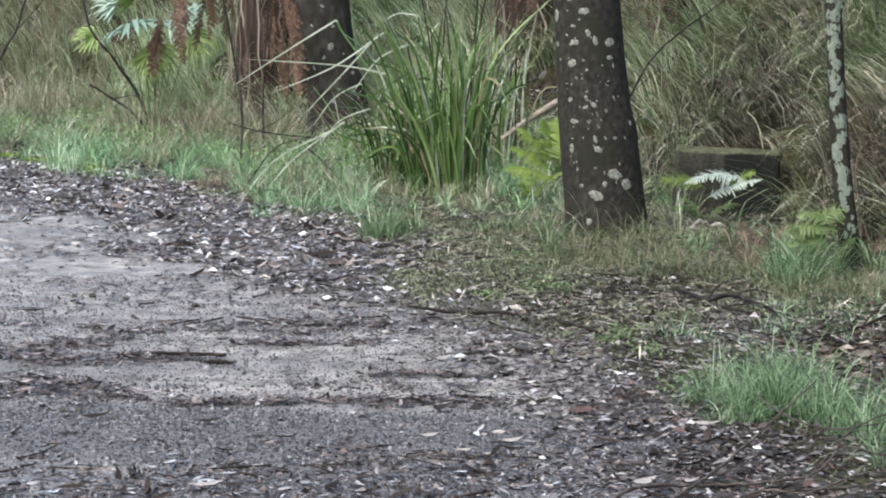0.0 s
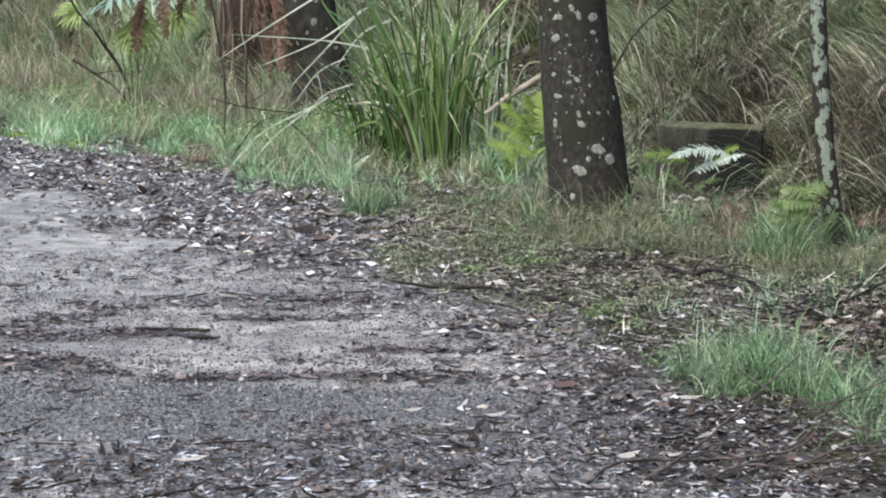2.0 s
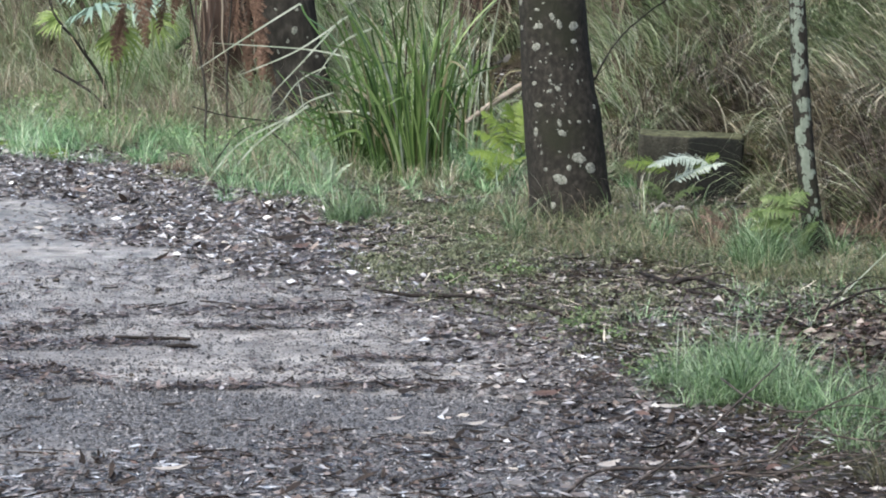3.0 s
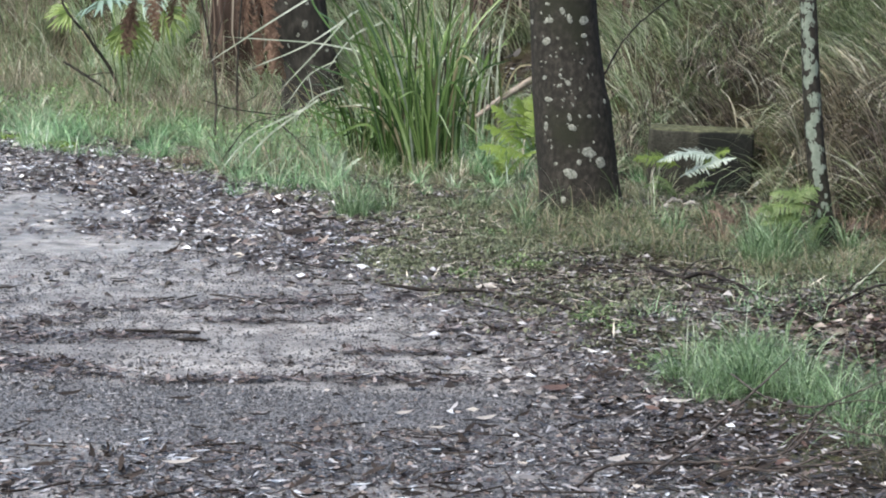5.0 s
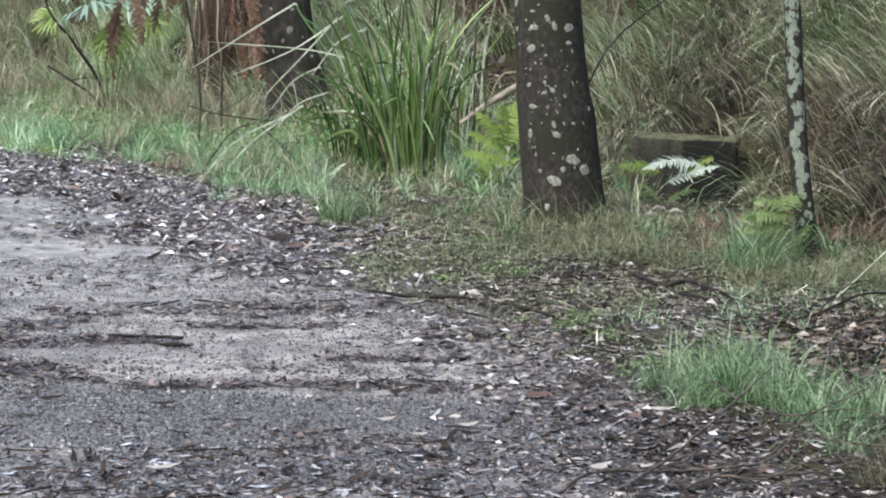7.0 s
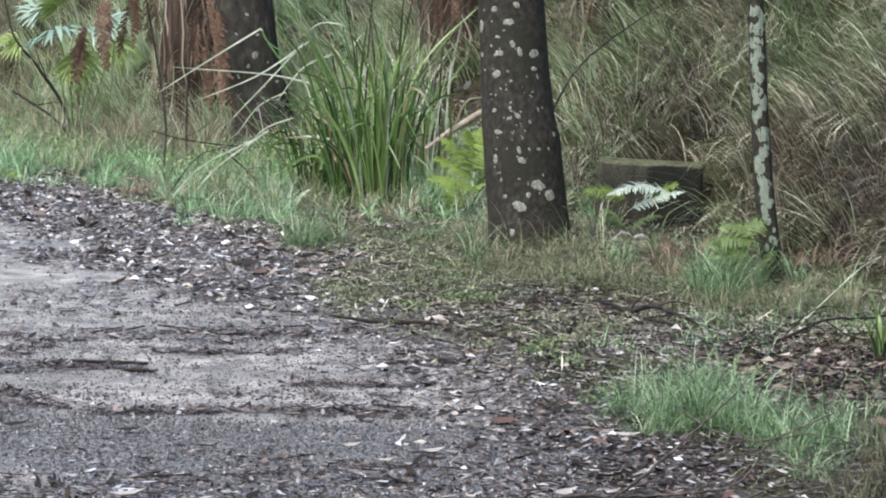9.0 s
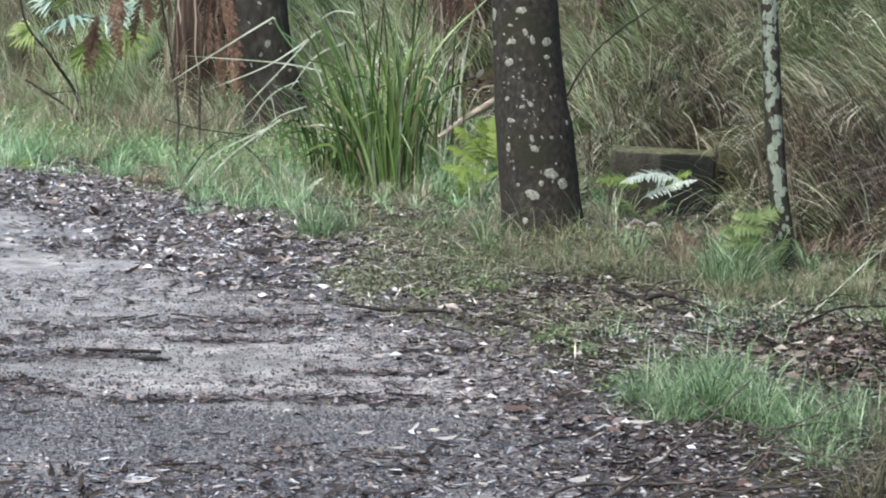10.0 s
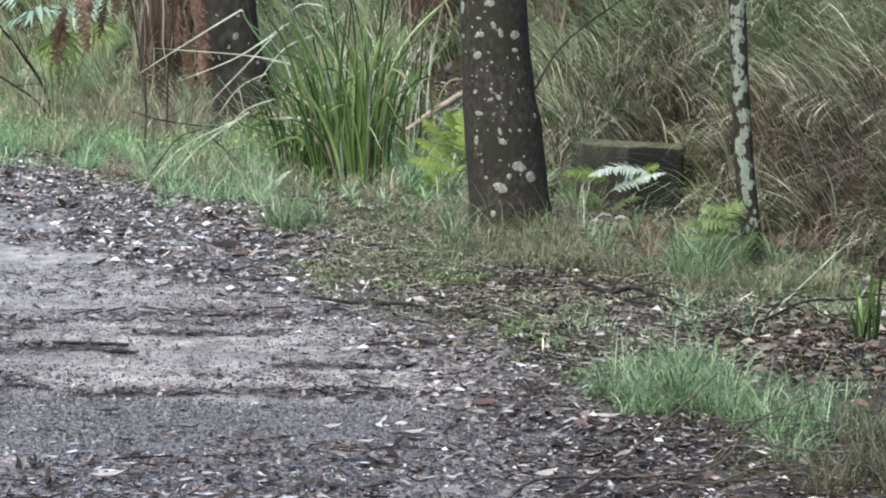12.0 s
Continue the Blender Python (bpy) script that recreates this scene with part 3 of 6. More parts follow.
def crown_mesh(centre, size, n, seed):
    r = np.random.default_rng(seed)
    hubs = np.array(centre) + r.normal(0, 1, (14, 3)) * np.array(size) * 0.55
    p = hubs[r.integers(0, 14, n)] + r.normal(0, 0.32, (n, 3))
    v, f = leaf_arrays(p, r.uniform(0, 6.3, n), r.normal(-0.8, 0.4, n), r.normal(0, 0.6, n), r.uniform(0.1, 0.17, n), r.uniform(0.02, 0.04, n), r.uniform(0, 0.3, n))
    return arrays("crown", v, f, M_CROWN)


def lichen_patch(c, rr, sides, h, side, size, seed, tall=1.0, rag=0.5, mat=None, lift=0.0018):
    """A thin crust on the trunk's skin at height h above its foot, side: degrees round from straight towards the track."""
    r = np.random.default_rng(seed)
    n = 14
    ang = np.arange(n) / n * 2 * np.pi
    edge = size * (0.85 + rag * (r.random(n) - 0.4) + 0.5 * rag * np.cos(2 * ang + r.uniform(0, 6)))
    rows = [(np.zeros(1), np.zeros(1), lift)] + [(edge * k * np.cos(ang), edge * k * np.sin(ang) * tall, lift * g) for k, g in ((0.3, 1), (0.6, 1), (0.85, 0.9), (1.0, -0.4))]
    v = []
    for a, b, off in rows:
        z = c[0, 2] + h + b
        row = np.interp(z, c[:, 2], np.arange(len(c)))
        kk = np.minimum(row.astype(int), len(c) - 2)
        fz = row - kk
        base = rr[kk].mean(1)
        th = radians(side - 90) + a / base
        idx = ((th % (2 * np.pi)) / (2 * np.pi) * sides)
        i0 = np.floor(idx).astype(int) % sides
        fr = idx - np.floor(idx)
        i1 = (i0 + 1) % sides
        rad = (rr[kk, i0] * (1 - fr) + rr[kk, i1] * fr) * (1 - fz) + (rr[kk + 1, i0] * (1 - fr) + rr[kk + 1, i1] * fr) * fz + off
        cx, cy = np.interp(z, c[:, 2], c[:, 0]), np.interp(z, c[:, 2], c[:, 1])
        v.append(np.stack([cx + rad * np.cos(th), cy + rad * np.sin(th), z], 1))
    v = np.vstack(v)
    j = np.arange(n)
    tri = np.stack([j * 0, 1 + j, 1 + (j + 1) % n], 1)
    quad = np.concatenate([k * n + np.stack([1 + j, 1 + n + j, 1 + n + (j + 1) % n, 1 + (j + 1) % n], 1) for k in range(4)])
    return arrays("lichen", v, [quad, tri], mat or M_LICHEN, True)


def limb(name, start, way, length, radius, mat, seed):
    r = np.random.default_rng(seed)
    w = np.array(way, float)
    w /= np.linalg.norm(w)
    pts = [np.array(start) + w * length * t + r.normal(0, 0.05, 3) * length * t + np.array([0, 0, 0.25 * length * t * t]) for t in (0, 0.35, 0.7, 1)]
    return tube(name, spline(pts, 10), [radius, radius * 0.3], mat, 7, 0.1, seed)


def tree(name, line, radii, mat, label, flare, seed, crown=900, sides=32, bark=0.05, sunk=0.0):
    x, y = line[0][:2]
    z = at_height(x, y) - 0.06
    line = [(x, y, z - sunk)] + list(line[1:])
    ob = thing(name, (x, y, z), label, "tree", "trees beside the track")
    v, f, c, rr = trunk_arrays(line, radii, sides, flare, seed, bark)
    stem = part("trunk", arrays("trunk", v, f, mat, True), ob)
    if crown:
        top = np.array(line[-1])
        for k in range(4):
            a = seed + k * 1.7
            s = c[118 + 12 * k]
            part("limb", limb("limb", s, (math.cos(a), math.sin(a), 0.7), 1.6 + 0.2 * k, radii[-1] * 0.9, mat, seed + k), ob)
        part("crown", crown_mesh(top + np.array([0, 0, 1.0]), (1.9, 1.9, 1.3), crown, seed), ob)
    return stem, c, rr


# the stout tree with lichen spots
main_tree, mc, mr = tree("tree", [(1.16, 17.35, 0), (1.083, 17.350, 0.691), (0.998, 17.350, 1.587), (0.75, 17.4, 5.5), (0.5, 17.6, 10.5)], [0.27, 0.271, 0.272, 0.27, 0.265, 0.256, 0.243, 0.23, 0.224, 0.215, 0.205, 0.19, 0.17, 0.15, 0.12], M_BARK, "stout grey-brown tree trunk spotted with pale lichen", 0.14, 3, bark=0.03)
for h, side, size, tall in [(0.524, 15, 0.057, 0.62), (0.454, 32, 0.048, 0.75), (0.38, -15, 0.053, 0.67), (0.198, -29, 0.027, 0.88), (0.457, -1, 0.02, 1), (0.692, -6, 0.03, 0.84), (0.698, -49, 0.026, 1.2), (0.997, -5, 0.02, 1.1), (1.278, -38, 0.04, 0.65), (1.422, -30, 0.032, 0.7), (1.42, 32, 0.036, 0.95), (1.433, 6, 0.02, 1.7), (1.316, 30, 0.023, 0.9), (1.6, -72, 0.04, 1.2), (1.634, -11, 0.036, 0.76), (1.406, -72, 0.024, 0.8), (1.531, -32, 0.02, 0.6), (1.487, -6, 0.02, 1.2), (0.442, -36, 0.017, 0.85), (0.882, -40, 0.032, 0.65), (0.762, -9, 0.016, 1.7), (0.77, 21, 0.015, 0.95), (1.029, -46, 0.024, 0.65), (0.866, 56, 0.018, 1), (1.75, 5, 0.026, 1), (1.72, -36, 0.024, 0.8)]:
    part("lichen", lichen_patch(mc, mr, 32, h, side, size * 1.08, int(h * 977 + side), tall, 0.25), main_tree, "pale round lichen crust")
for k in range(70):
    part("lichen", lichen_patch(mc, mr, 32, rng.triangular(0.3, 0.9, 1.85), rng.triangular(-70, -15, 55), rng.uniform(0.004, 0.0105), k, rng.uniform(0.7, 1.8)), main_tree, "small pale lichen crust")

# the thin tree with large pale lichen patches
thin_tree, tc, trr = tree("slender_tree", [(2.54, 15.35, 0), (2.46, 15.350, 0.535), (2.414, 15.350, 1.021), (2.372, 15.350, 1.709), (2.2, 15.36, 4.4), (2.05, 15.4, 7.5)], [0.058, 0.06, 0.059, 0.056, 0.053, 0.051, 0.049, 0.046, 0.042, 0.032], M_BARK, "slender grey tree trunk blotched with large pale lichen", 0.36, 11, sides=40, bark=0.05)
for k in range(28):
    h = 0.5 + 1.3 * (k + rng.uniform(-0.4, 0.4)) / 20 if k < 20 else rng.uniform(0.28, 0.5)
    part("lichen", lichen_patch(tc, trr, 40, h, rng.uniform(-42, 38), rng.uniform(0.03, 0.05) if k < 20 else rng.uniform(0.012, 0.022), k + 200, rng.uniform(0.9, 1.7), 0.55, M_LICHEN_GREY, 0.0007), thin_tree, "large pale grey-green lichen patch")

# the dark tree behind the strap-leaved tussock
dark_tree, dc, dr = tree("dark_tree", [(-1.0, 24.6, 0), (-1.051, 24.600, 0.678), (-1.212, 24.600, 1.448), (-1.75, 24.7, 5.6), (-2.2, 24.9, 10.0)], [0.36, 0.31, 0.28, 0.275, 0.29, 0.28, 0.26, 0.24, 0.2], M_BARK_DARK, "dark mossy tree trunk behind a tall tussock", 0.15, 23, crown=350)
for k in range(16):
    part("lichen", lichen_patch(dc, dr, 32, rng.uniform(0.5, 1.8), rng.uniform(-40, 60), rng.uniform(0.012, 0.03), k + 70, rng.uniform(0.7, 1.4)), dark_tree, "faint pale lichen crust")

# fibrous trunks that show at the top of the bank
shaggy = []
for name, x, y, up, radii, lab in [
        ("fibrous_tree", -1.83, 26.2, (-0.05, 0.1), [0.3, 0.28, 0.27, 0.24], "red-brown fibrous trunk hung with dead fronds"),
        ("fibrous_tree", 0.8, 23.6, (-0.1, 0.1), [0.31, 0.3, 0.29, 0.22], "red-brown shaggy trunk on the grassy bank"),
        ("fibrous_tree", 2.05, 21.9, (-0.15, 0.2), [0.26, 0.24, 0.22, 0.18], "dark brown shaggy trunk on the grassy bank")]:
    z = at_height(x, y)
    line = [(x, y, z), (x + up[0] * 0.2, y, z + 0.7), (x + up[0] * 0.5, y + up[1] * 0.5, z + 2.0), (x + up[0], y + up[1], z + 4.5)]
    shaggy.append(tree(name, line, radii, M_BARK_FIBRE, lab, 0.1, int(line[0][0] * 10) + 40, crown=False, sides=26, bark=0.09, sunk=0.5))


# ---- the concrete block ----


def concrete_block():
    x, y = 2.115, 18.72
    z = at_height(x, y) - 0.08
    bm = bmesh.new()
    bmesh.ops.create_cube(bm, size=1)
    bmesh.ops.scale(bm, vec=(0.775, 0.36, 0.6), verts=bm.verts)
    bmesh.ops.bevel(bm, geom=bm.edges[:], offset=0.022, segments=3, affect="EDGES", profile=0.5)
    bmesh.ops.subdivide_edges(bm, edges=[e for e in bm.edges if e.calc_length() > 0.2], cuts=9, use_grid_fill=True)
    for v in bm.verts:
        k = noise.noise_vector(v.co * 6)
        v.co += k * 0.011 + noise.noise_vector(v.co * 17) * 0.006
    me = bpy.data.meshes.new("block")
    bm.to_mesh(me)
    bm.free()
    me.materials.append(M_CONCRETE)
    for p in me.polygons:
        p.use_smooth = True
    ob = thing("concrete_block", (x, y, 0.22), "old mossy concrete block, dark over one half, below the bank", "concrete block", data=me)
    ob.matrix_basis = pose(x, y, 0.22, 1.0, 2.0, -5)


concrete_block()

# ---- log, branches and sticks ----


def stick(name, pts, radii, label, category="stick", mat=None, twigs=(), sides=7, group="sticks on the ground", wobble=0.25, kink=0.2):
    pts = [tuple(p) for p in pts]
    ob = thing(name, pts[0], label, category, group)
    seed = int(abs(pts[0][0] * 100) + abs(pts[0][1] * 37))
    r = np.random.default_rng(seed)
    line = spline(pts, 8 * (len(pts) - 1) + 1)
    line[1:-1] += r.normal(0, 1, (len(line) - 2, 3)) * radii[0] * kink
    stem = part("stem", tube("stem", line, radii, mat or M_STICK, sides, wobble, seed), ob)
    for t in twigs:
        part("twig", tube("twig", spline(t, 9), [radii[-1] * 0.9, radii[-1] * 0.35], mat or M_STICK, 5, 0.2, seed), stem)
    return ob


def on_ground(x, y, up=0.01):
    return (x, y, at_height(x, y) + up)


stick("fallen_log", [(0.506, 21.600, 0.378), (0.640, 21.700, 0.468), (0.818, 21.900, 0.567), (1.078, 22.200, 0.702)], [0.016, 0.024, 0.028, 0.03], "weathered pale log lying up the bank", "log", M_LOG, sides=12, group="", kink=0.08)
stick("fallen_stick", [on_ground(-1.47, 12.42, 0.018), on_ground(-1.27, 12.37, 0.02), on_ground(-1.08, 12.34, 0.018)], [0.007, 0.01, 0.009], "dark wet stick lying flat on the track")
stick("bark_piece", [on_ground(-1.18, 12.2, 0.014), on_ground(-1.1, 12.19, 0.016), on_ground(-1.03, 12.17, 0.012)], [0.007, 0.013, 0.006], "dark broken bark piece beside a stick", "bark piece")
stick("fallen_stick", [on_ground(-0.2, 13.85, 0.045), on_ground(0.05, 13.72, 0.035), on_ground(0.28, 13.62, 0.04), on_ground(0.42, 13.6, 0.03)], [0.007, 0.012, 0.01, 0.006], "dark curved stick lying across the mossy verge")
stick("fallen_stick", [on_ground(0.5, 13.5, 0.035), on_ground(0.68, 13.2, 0.045), on_ground(0.82, 12.95, 0.025)], [0.006, 0.012, 0.008], "dark stick lying at the edge of the verge")
stick("bark_piece", [on_ground(0.33, 13.86, 0.02), on_ground(0.4, 13.84, 0.03), on_ground(0.46, 13.8, 0.02)], [0.012, 0.02, 0.01], "bleached pale bark chip on the verge", "bark piece", M_PALE_LEAF)
for x, y in [(1.84, 17.87), (1.76, 17.6), (1.95, 17.75)]:
    stick("bark_piece", [on_ground(x - 0.05, y, 0.015), on_ground(x, y + 0.01, 0.035), on_ground(x + 0.06, y, 0.02)], [0.01, 0.018, 0.01], "bleached pale bark chip below a concrete block", "bark piece", M_PALE_LEAF)
stick("dead_branch", [(2.353, 13.200, 0.072), (2.134, 13.100, 0.015), (1.910, 13.000, 0.054), (1.677, 12.800, 0.050), (1.507, 13.100, 0.054)], [0.007, 0.006, 0.005, 0.004], "dark dead branch lying low over leaf litter", "branch", twigs=([(2.134, 13.100, 0.015), (2.028, 13.200, 0.084), (1.951, 13.300, 0.161)], [(1.910, 13.000, 0.054), (1.794, 12.800, 0.026), (1.595, 12.600, 0.023)]), group="dead branches")
stick("dead_branch", [(1.852, 12.600, 0.058), (2.157, 12.800, 0.091), (2.410, 13.000, 0.159), (2.667, 13.100, 0.159), (2.866, 13.200, 0.175)], [0.006, 0.0075, 0.006, 0.005], "dark forked dead branch arching over the litter", "branch", twigs=([(2.410, 13.000, 0.159), (2.501, 12.700, 0.115), (2.633, 12.500, 0.102)], [(2.157, 12.800, 0.091), (2.309, 13.100, 0.159), (2.446, 13.200, 0.205), (2.566, 13.200, 0.190)]), group="dead branches")
stick("dead_branch", [(0.752, 8.950, 0.001), (0.993, 9.300, 0.051), (1.233, 9.700, 0.135), (1.399, 9.950, 0.212), (1.522, 10.100, 0.285)], [0.007, 0.0065, 0.0045, 0.003], "bare grey-brown branch leaning over fresh grass", "branch", M_BRANCH, twigs=([(0.993, 9.300, 0.051), (1.099, 9.300, 0.084), (1.239, 9.400, 0.150)],), group="dead branches")
stick("dead_branch", [(0.564, 8.900, 0.012), (0.726, 9.150, 0.047), (1.064, 9.3, 0.02), (1.36, 9.3, 0.053), (1.452, 9.3, 0.114), (1.527, 9.3, 0.225), (1.635, 9.3, 0.281), (1.774, 9.3, 0.346)], [0.0075, 0.0065, 0.005, 0.004, 0.0025], "long thin grey-brown branch arching by the near grass", "branch", M_BRANCH, twigs=([(1.452, 9.3, 0.114), (1.563, 9.3, 0.059), (1.691, 9.28, 0.02)], [(1.36, 9.3, 0.053), (1.45, 9.2, 0.05), (1.56, 9.15, 0.02)]), group="dead branches")
stick("dead_branch", [on_ground(1.42, 9.5, 0.02), (1.53, 9.5, 0.129), (1.674, 9.5, 0.098), (1.819, 9.5, 0.082), (1.992, 9.5, 0.075)], [0.004, 0.004, 0.003], "thin grey-brown branch bowed through near grass", "branch", M_BRANCH, twigs=([(1.674, 9.5, 0.098), (1.77, 9.5, 0.15), (1.9, 9.5, 0.17)],), group="dead branches")
stick("dead_branch", [on_ground(1.2, 9.15, 0.01), (1.331, 9.2, 0.021), (1.563, 9.2, 0.041), (1.717, 9.2, 0.081), (1.931, 9.2, 0.09), (2.1, 9.2, 0.06)], [0.005, 0.0045, 0.003], "thin grey-brown branch lying at the grass's foot", "branch", M_BRANCH, twigs=([(1.717, 9.2, 0.081), (1.8, 9.2, 0.14), (1.88, 9.2, 0.2)],), group="dead branches")
stick("dead_branch", [(1.045, 9.000, 0.021), (1.181, 9.100, 0.045), (1.340, 9.050, 0.048), (1.543, 9.150, 0.094), (1.710, 9.150, 0.105)], [0.005, 0.005, 0.004, 0.003], "thin grey-brown twiggy branch lying on litter", "branch", M_BRANCH, twigs=([(1.340, 9.050, 0.048), (1.437, 9.000, 0.021), (1.532, 8.950, 0.011)], [(1.181, 9.100, 0.045), (1.249, 9.150, 0.084), (1.340, 9.200, 0.094)]), group="dead branches")
stick("dead_branch", [(1.345, 10.600, 0.129), (1.435, 10.200, 0.107), (1.591, 10.000, 0.099), (1.819, 10.000, 0.127), (1.982, 9.900, 0.107)], [0.004, 0.004, 0.003, 0.002], "thin bare branch arching through fresh grass", "branch", M_BRANCH, twigs=([(1.591, 10.000, 0.099), (1.672, 9.800, 0.069), (1.728, 9.600, 0.020)],), group="dead branches")
stick("dead_branch", [on_ground(1.36, 14.5, 0.05), on_ground(1.49, 14.0, 0.05), on_ground(1.63, 14.02, 0.07), on_ground(1.73, 13.68, 0.05), on_ground(1.86, 13.4, 0.03)], [0.011, 0.014, 0.012, 0.008], "dark rotting branch among verge litter", "branch", twigs=([on_ground(1.49, 14.0, 0.05), on_ground(1.55, 14.15, 0.1), on_ground(1.64, 14.3, 0.12)], [on_ground(1.63, 14.02, 0.07), on_ground(1.74, 13.95, 0.1), on_ground(1.84, 13.9, 0.08)]), group="dead branches")
stick("dead_branch", [(1.407, 18.900, 0.911), (1.578, 19.200, 1.151), (1.828, 19.600, 1.352), (2.177, 20.000, 1.561), (2.467, 20.200, 1.736)], [0.009, 0.007, 0.006, 0.003], "thin bare branch rising in front of the bank", "branch", twigs=([(1.419, 18.900, 0.932), (1.613, 19.100, 1.079), (1.824, 19.300, 1.212)],), group="dead branches")
stick("dead_branch", [on_ground(1.33, 14.1, 0.03), on_ground(1.54, 13.7, 0.04), on_ground(1.74, 13.36, 0.03)], [0.009, 0.012, 0.008], "dark rotting branch on the verge", "branch", group="dead branches", twigs=([on_ground(1.54, 13.7, 0.04), on_ground(1.68, 13.6, 0.07), on_ground(1.8, 13.55, 0.05)],))
stick("dead_branch", [(-1.695, 20.600, -0.039), (-1.566, 20.900, 0.153), (-1.410, 21.200, 0.337), (-1.133, 21.400, 0.418)], [0.008, 0.007, 0.005, 0.003], "dark forked dead branch propped in verge grass", "branch", twigs=([(-1.410, 21.200, 0.337), (-1.450, 21.000, 0.168), (-1.475, 20.800, 0.045)], [(-1.566, 20.900, 0.153), (-1.630, 21.000, 0.263), (-1.655, 21.100, 0.360)]), group="dead branches")
stick("dead_branch", [(-1.237, 21.600, 0.359), (-1.024, 21.200, 0.222), (-0.808, 20.800, 0.054), (-0.717, 20.600, -0.006)], [0.006, 0.009, 0.008, 0.005], "dark dead branch leaning under a tall tussock", "branch", twigs=([(-1.024, 21.200, 0.222), (-0.880, 21.200, 0.237), (-0.683, 21.000, 0.168)],), group="dead branches")
stick("dead_branch", [(-1.963, 23.000, 0.415), (-1.697, 22.900, 0.350), (-1.361, 22.800, 0.311), (-0.946, 22.700, 0.293)], [0.005, 0.007, 0.007, 0.004], "thin dark branch caught in verge grass", "branch", twigs=([(-1.697, 22.900, 0.350), (-1.516, 22.900, 0.438), (-1.360, 22.900, 0.567)],), group="dead branches")
stick("dead_branch", [(-3.563, 25.400, 0.633), (-3.310, 25.200, 0.503), (-3.089, 25.000, 0.374), (-2.928, 24.900, 0.201)], [0.012, 0.014, 0.012, 0.008], "dark dead branch slanting beside a small palm", "branch", twigs=([(-3.310, 25.200, 0.503), (-3.083, 25.200, 0.531), (-2.818, 25.100, 0.452)],), group="dead branches")
stick("dry_stalk", [(2.303, 13.400, 0.024), (2.489, 13.600, 0.149), (2.740, 13.800, 0.327), (2.863, 13.800, 0.406)], [0.005, 0.004, 0.003], "straw-pale dry stalk leaning by strap leaves", "stalk", M_STRAP_PALE, sides=5, group="")


def sapling(pts, radius, label, twigs=()):
    x, y = pts[0][:2]
    pts = [(x, y, at_height(x, y) - 0.02)] + list(pts[1:])
    return stick("sapling", pts, [radius * 0.75, radius * 0.6, radius * 0.35], label, "sapling", M_BARK_DARK, twigs, 7, "bare saplings", 0.12, 0.12)


sapling([(-1.855, 22.900, -0.002), (-1.835, 22.900, 0.515), (-1.912, 22.900, 1.081), (-2.008, 22.900, 1.643), (-2.088, 22.900, 2.303)], 0.016, "thin dark sapling stem among verge grass", ([(-1.883, 22.900, 0.824), (-1.759, 22.800, 1.187), (-1.694, 22.800, 1.645)],))
sapling([(-2.907, 25.200, 0.179), (-3.027, 25.200, 0.474), (-3.263, 25.100, 0.875), (-3.497, 25.000, 1.216), (-3.600, 25.000, 1.717)], 0.026, "dark leaning sapling stem beside a small palm", ([(-3.153, 25.100, 0.706), (-3.234, 25.100, 0.903), (-3.299, 25.100, 1.100)],))
sapling([(-4.672, 24.600, 0.456), (-4.347, 24.700, 0.922), (-4.175, 24.700, 1.226), (-4.067, 24.700, 1.611), (-4.009, 24.800, 2.050)], 0.022, "dark bare sapling forking above the verge", ([(-4.158, 24.700, 1.226), (-4.005, 24.700, 1.391), (-3.847, 24.700, 1.567)], [(-4.131, 24.700, 1.198), (-4.067, 24.700, 1.087), (-4.036, 24.700, 0.949)]))
sapling([(-1.692, 23.600, 0.149), (-1.687, 23.600, 0.681), (-1.651, 23.600, 1.210), (-1.603, 23.600, 1.841)], 0.016, "thin dark sapling in front of a fibrous trunk")
for k, (px, lean, y) in enumerate([(0.02, -0.25, 21.4), (0.12, 0.3, 21.3), (0.2, 0.12, 21.5), (0.26, 0.5, 21.2), (-0.05, 0.1, 21.6)]):
    z = at_height(px, y)
    stick("dry_stalk", [(px, y, z), (px + lean * 0.3, y, z + 0.7), (px + lean * 0.7, y, z + 1.4), (px + lean * 1.2, y, z + 2.0)], [0.008, 0.007, 0.004], "tall dark dry flower stalk of a tussock", "stalk", M_TWIG, sides=5, group="dry stalks")


# ---- strap-leaved plants ----


def strap(points, width, mat, fold=0.25, n=12, tip=None, turn=0.5, face=(0.15, -1.0, 0.25)):
    """One long strap leaf, folded along its middle, from its foot to its tip."""
    c = spline(points, n)
    tan = np.gradient(c, axis=0)
    tan /= np.linalg.norm(tan, axis=1)[:, None]
    side = np.cross(tan, np.array(face))
    side /= np.linalg.norm(side, axis=1)[:, None]
    nor = np.cross(side, tan)
    s = np.linspace(0, 1, n)
    w = width * 0.5 * np.clip(0.6 + 1.2 * s, 0, 1) * np.sqrt(np.clip(1 - s ** 4, 0.004, 1))
    v = np.concatenate([c - side * w[:, None] + nor * (w * fold)[:, None], c, c + side * w[:, None] + nor * (w * fold)[:, None]])
    i = np.arange(n - 1)
    q = np.concatenate([np.stack([i, i + n, i + n + 1, i + 1], 1), np.stack([i + n, i + 2 * n, i + 2 * n + 1, i + n + 1], 1)])
    me = arrays("leaf_blade", v, [q], mat, True)
    if tip:
        me.materials.append(tip)
        for p in me.polygons:
            p.material_index = int(p.index % (n - 1) > turn * (n - 1))
    return me


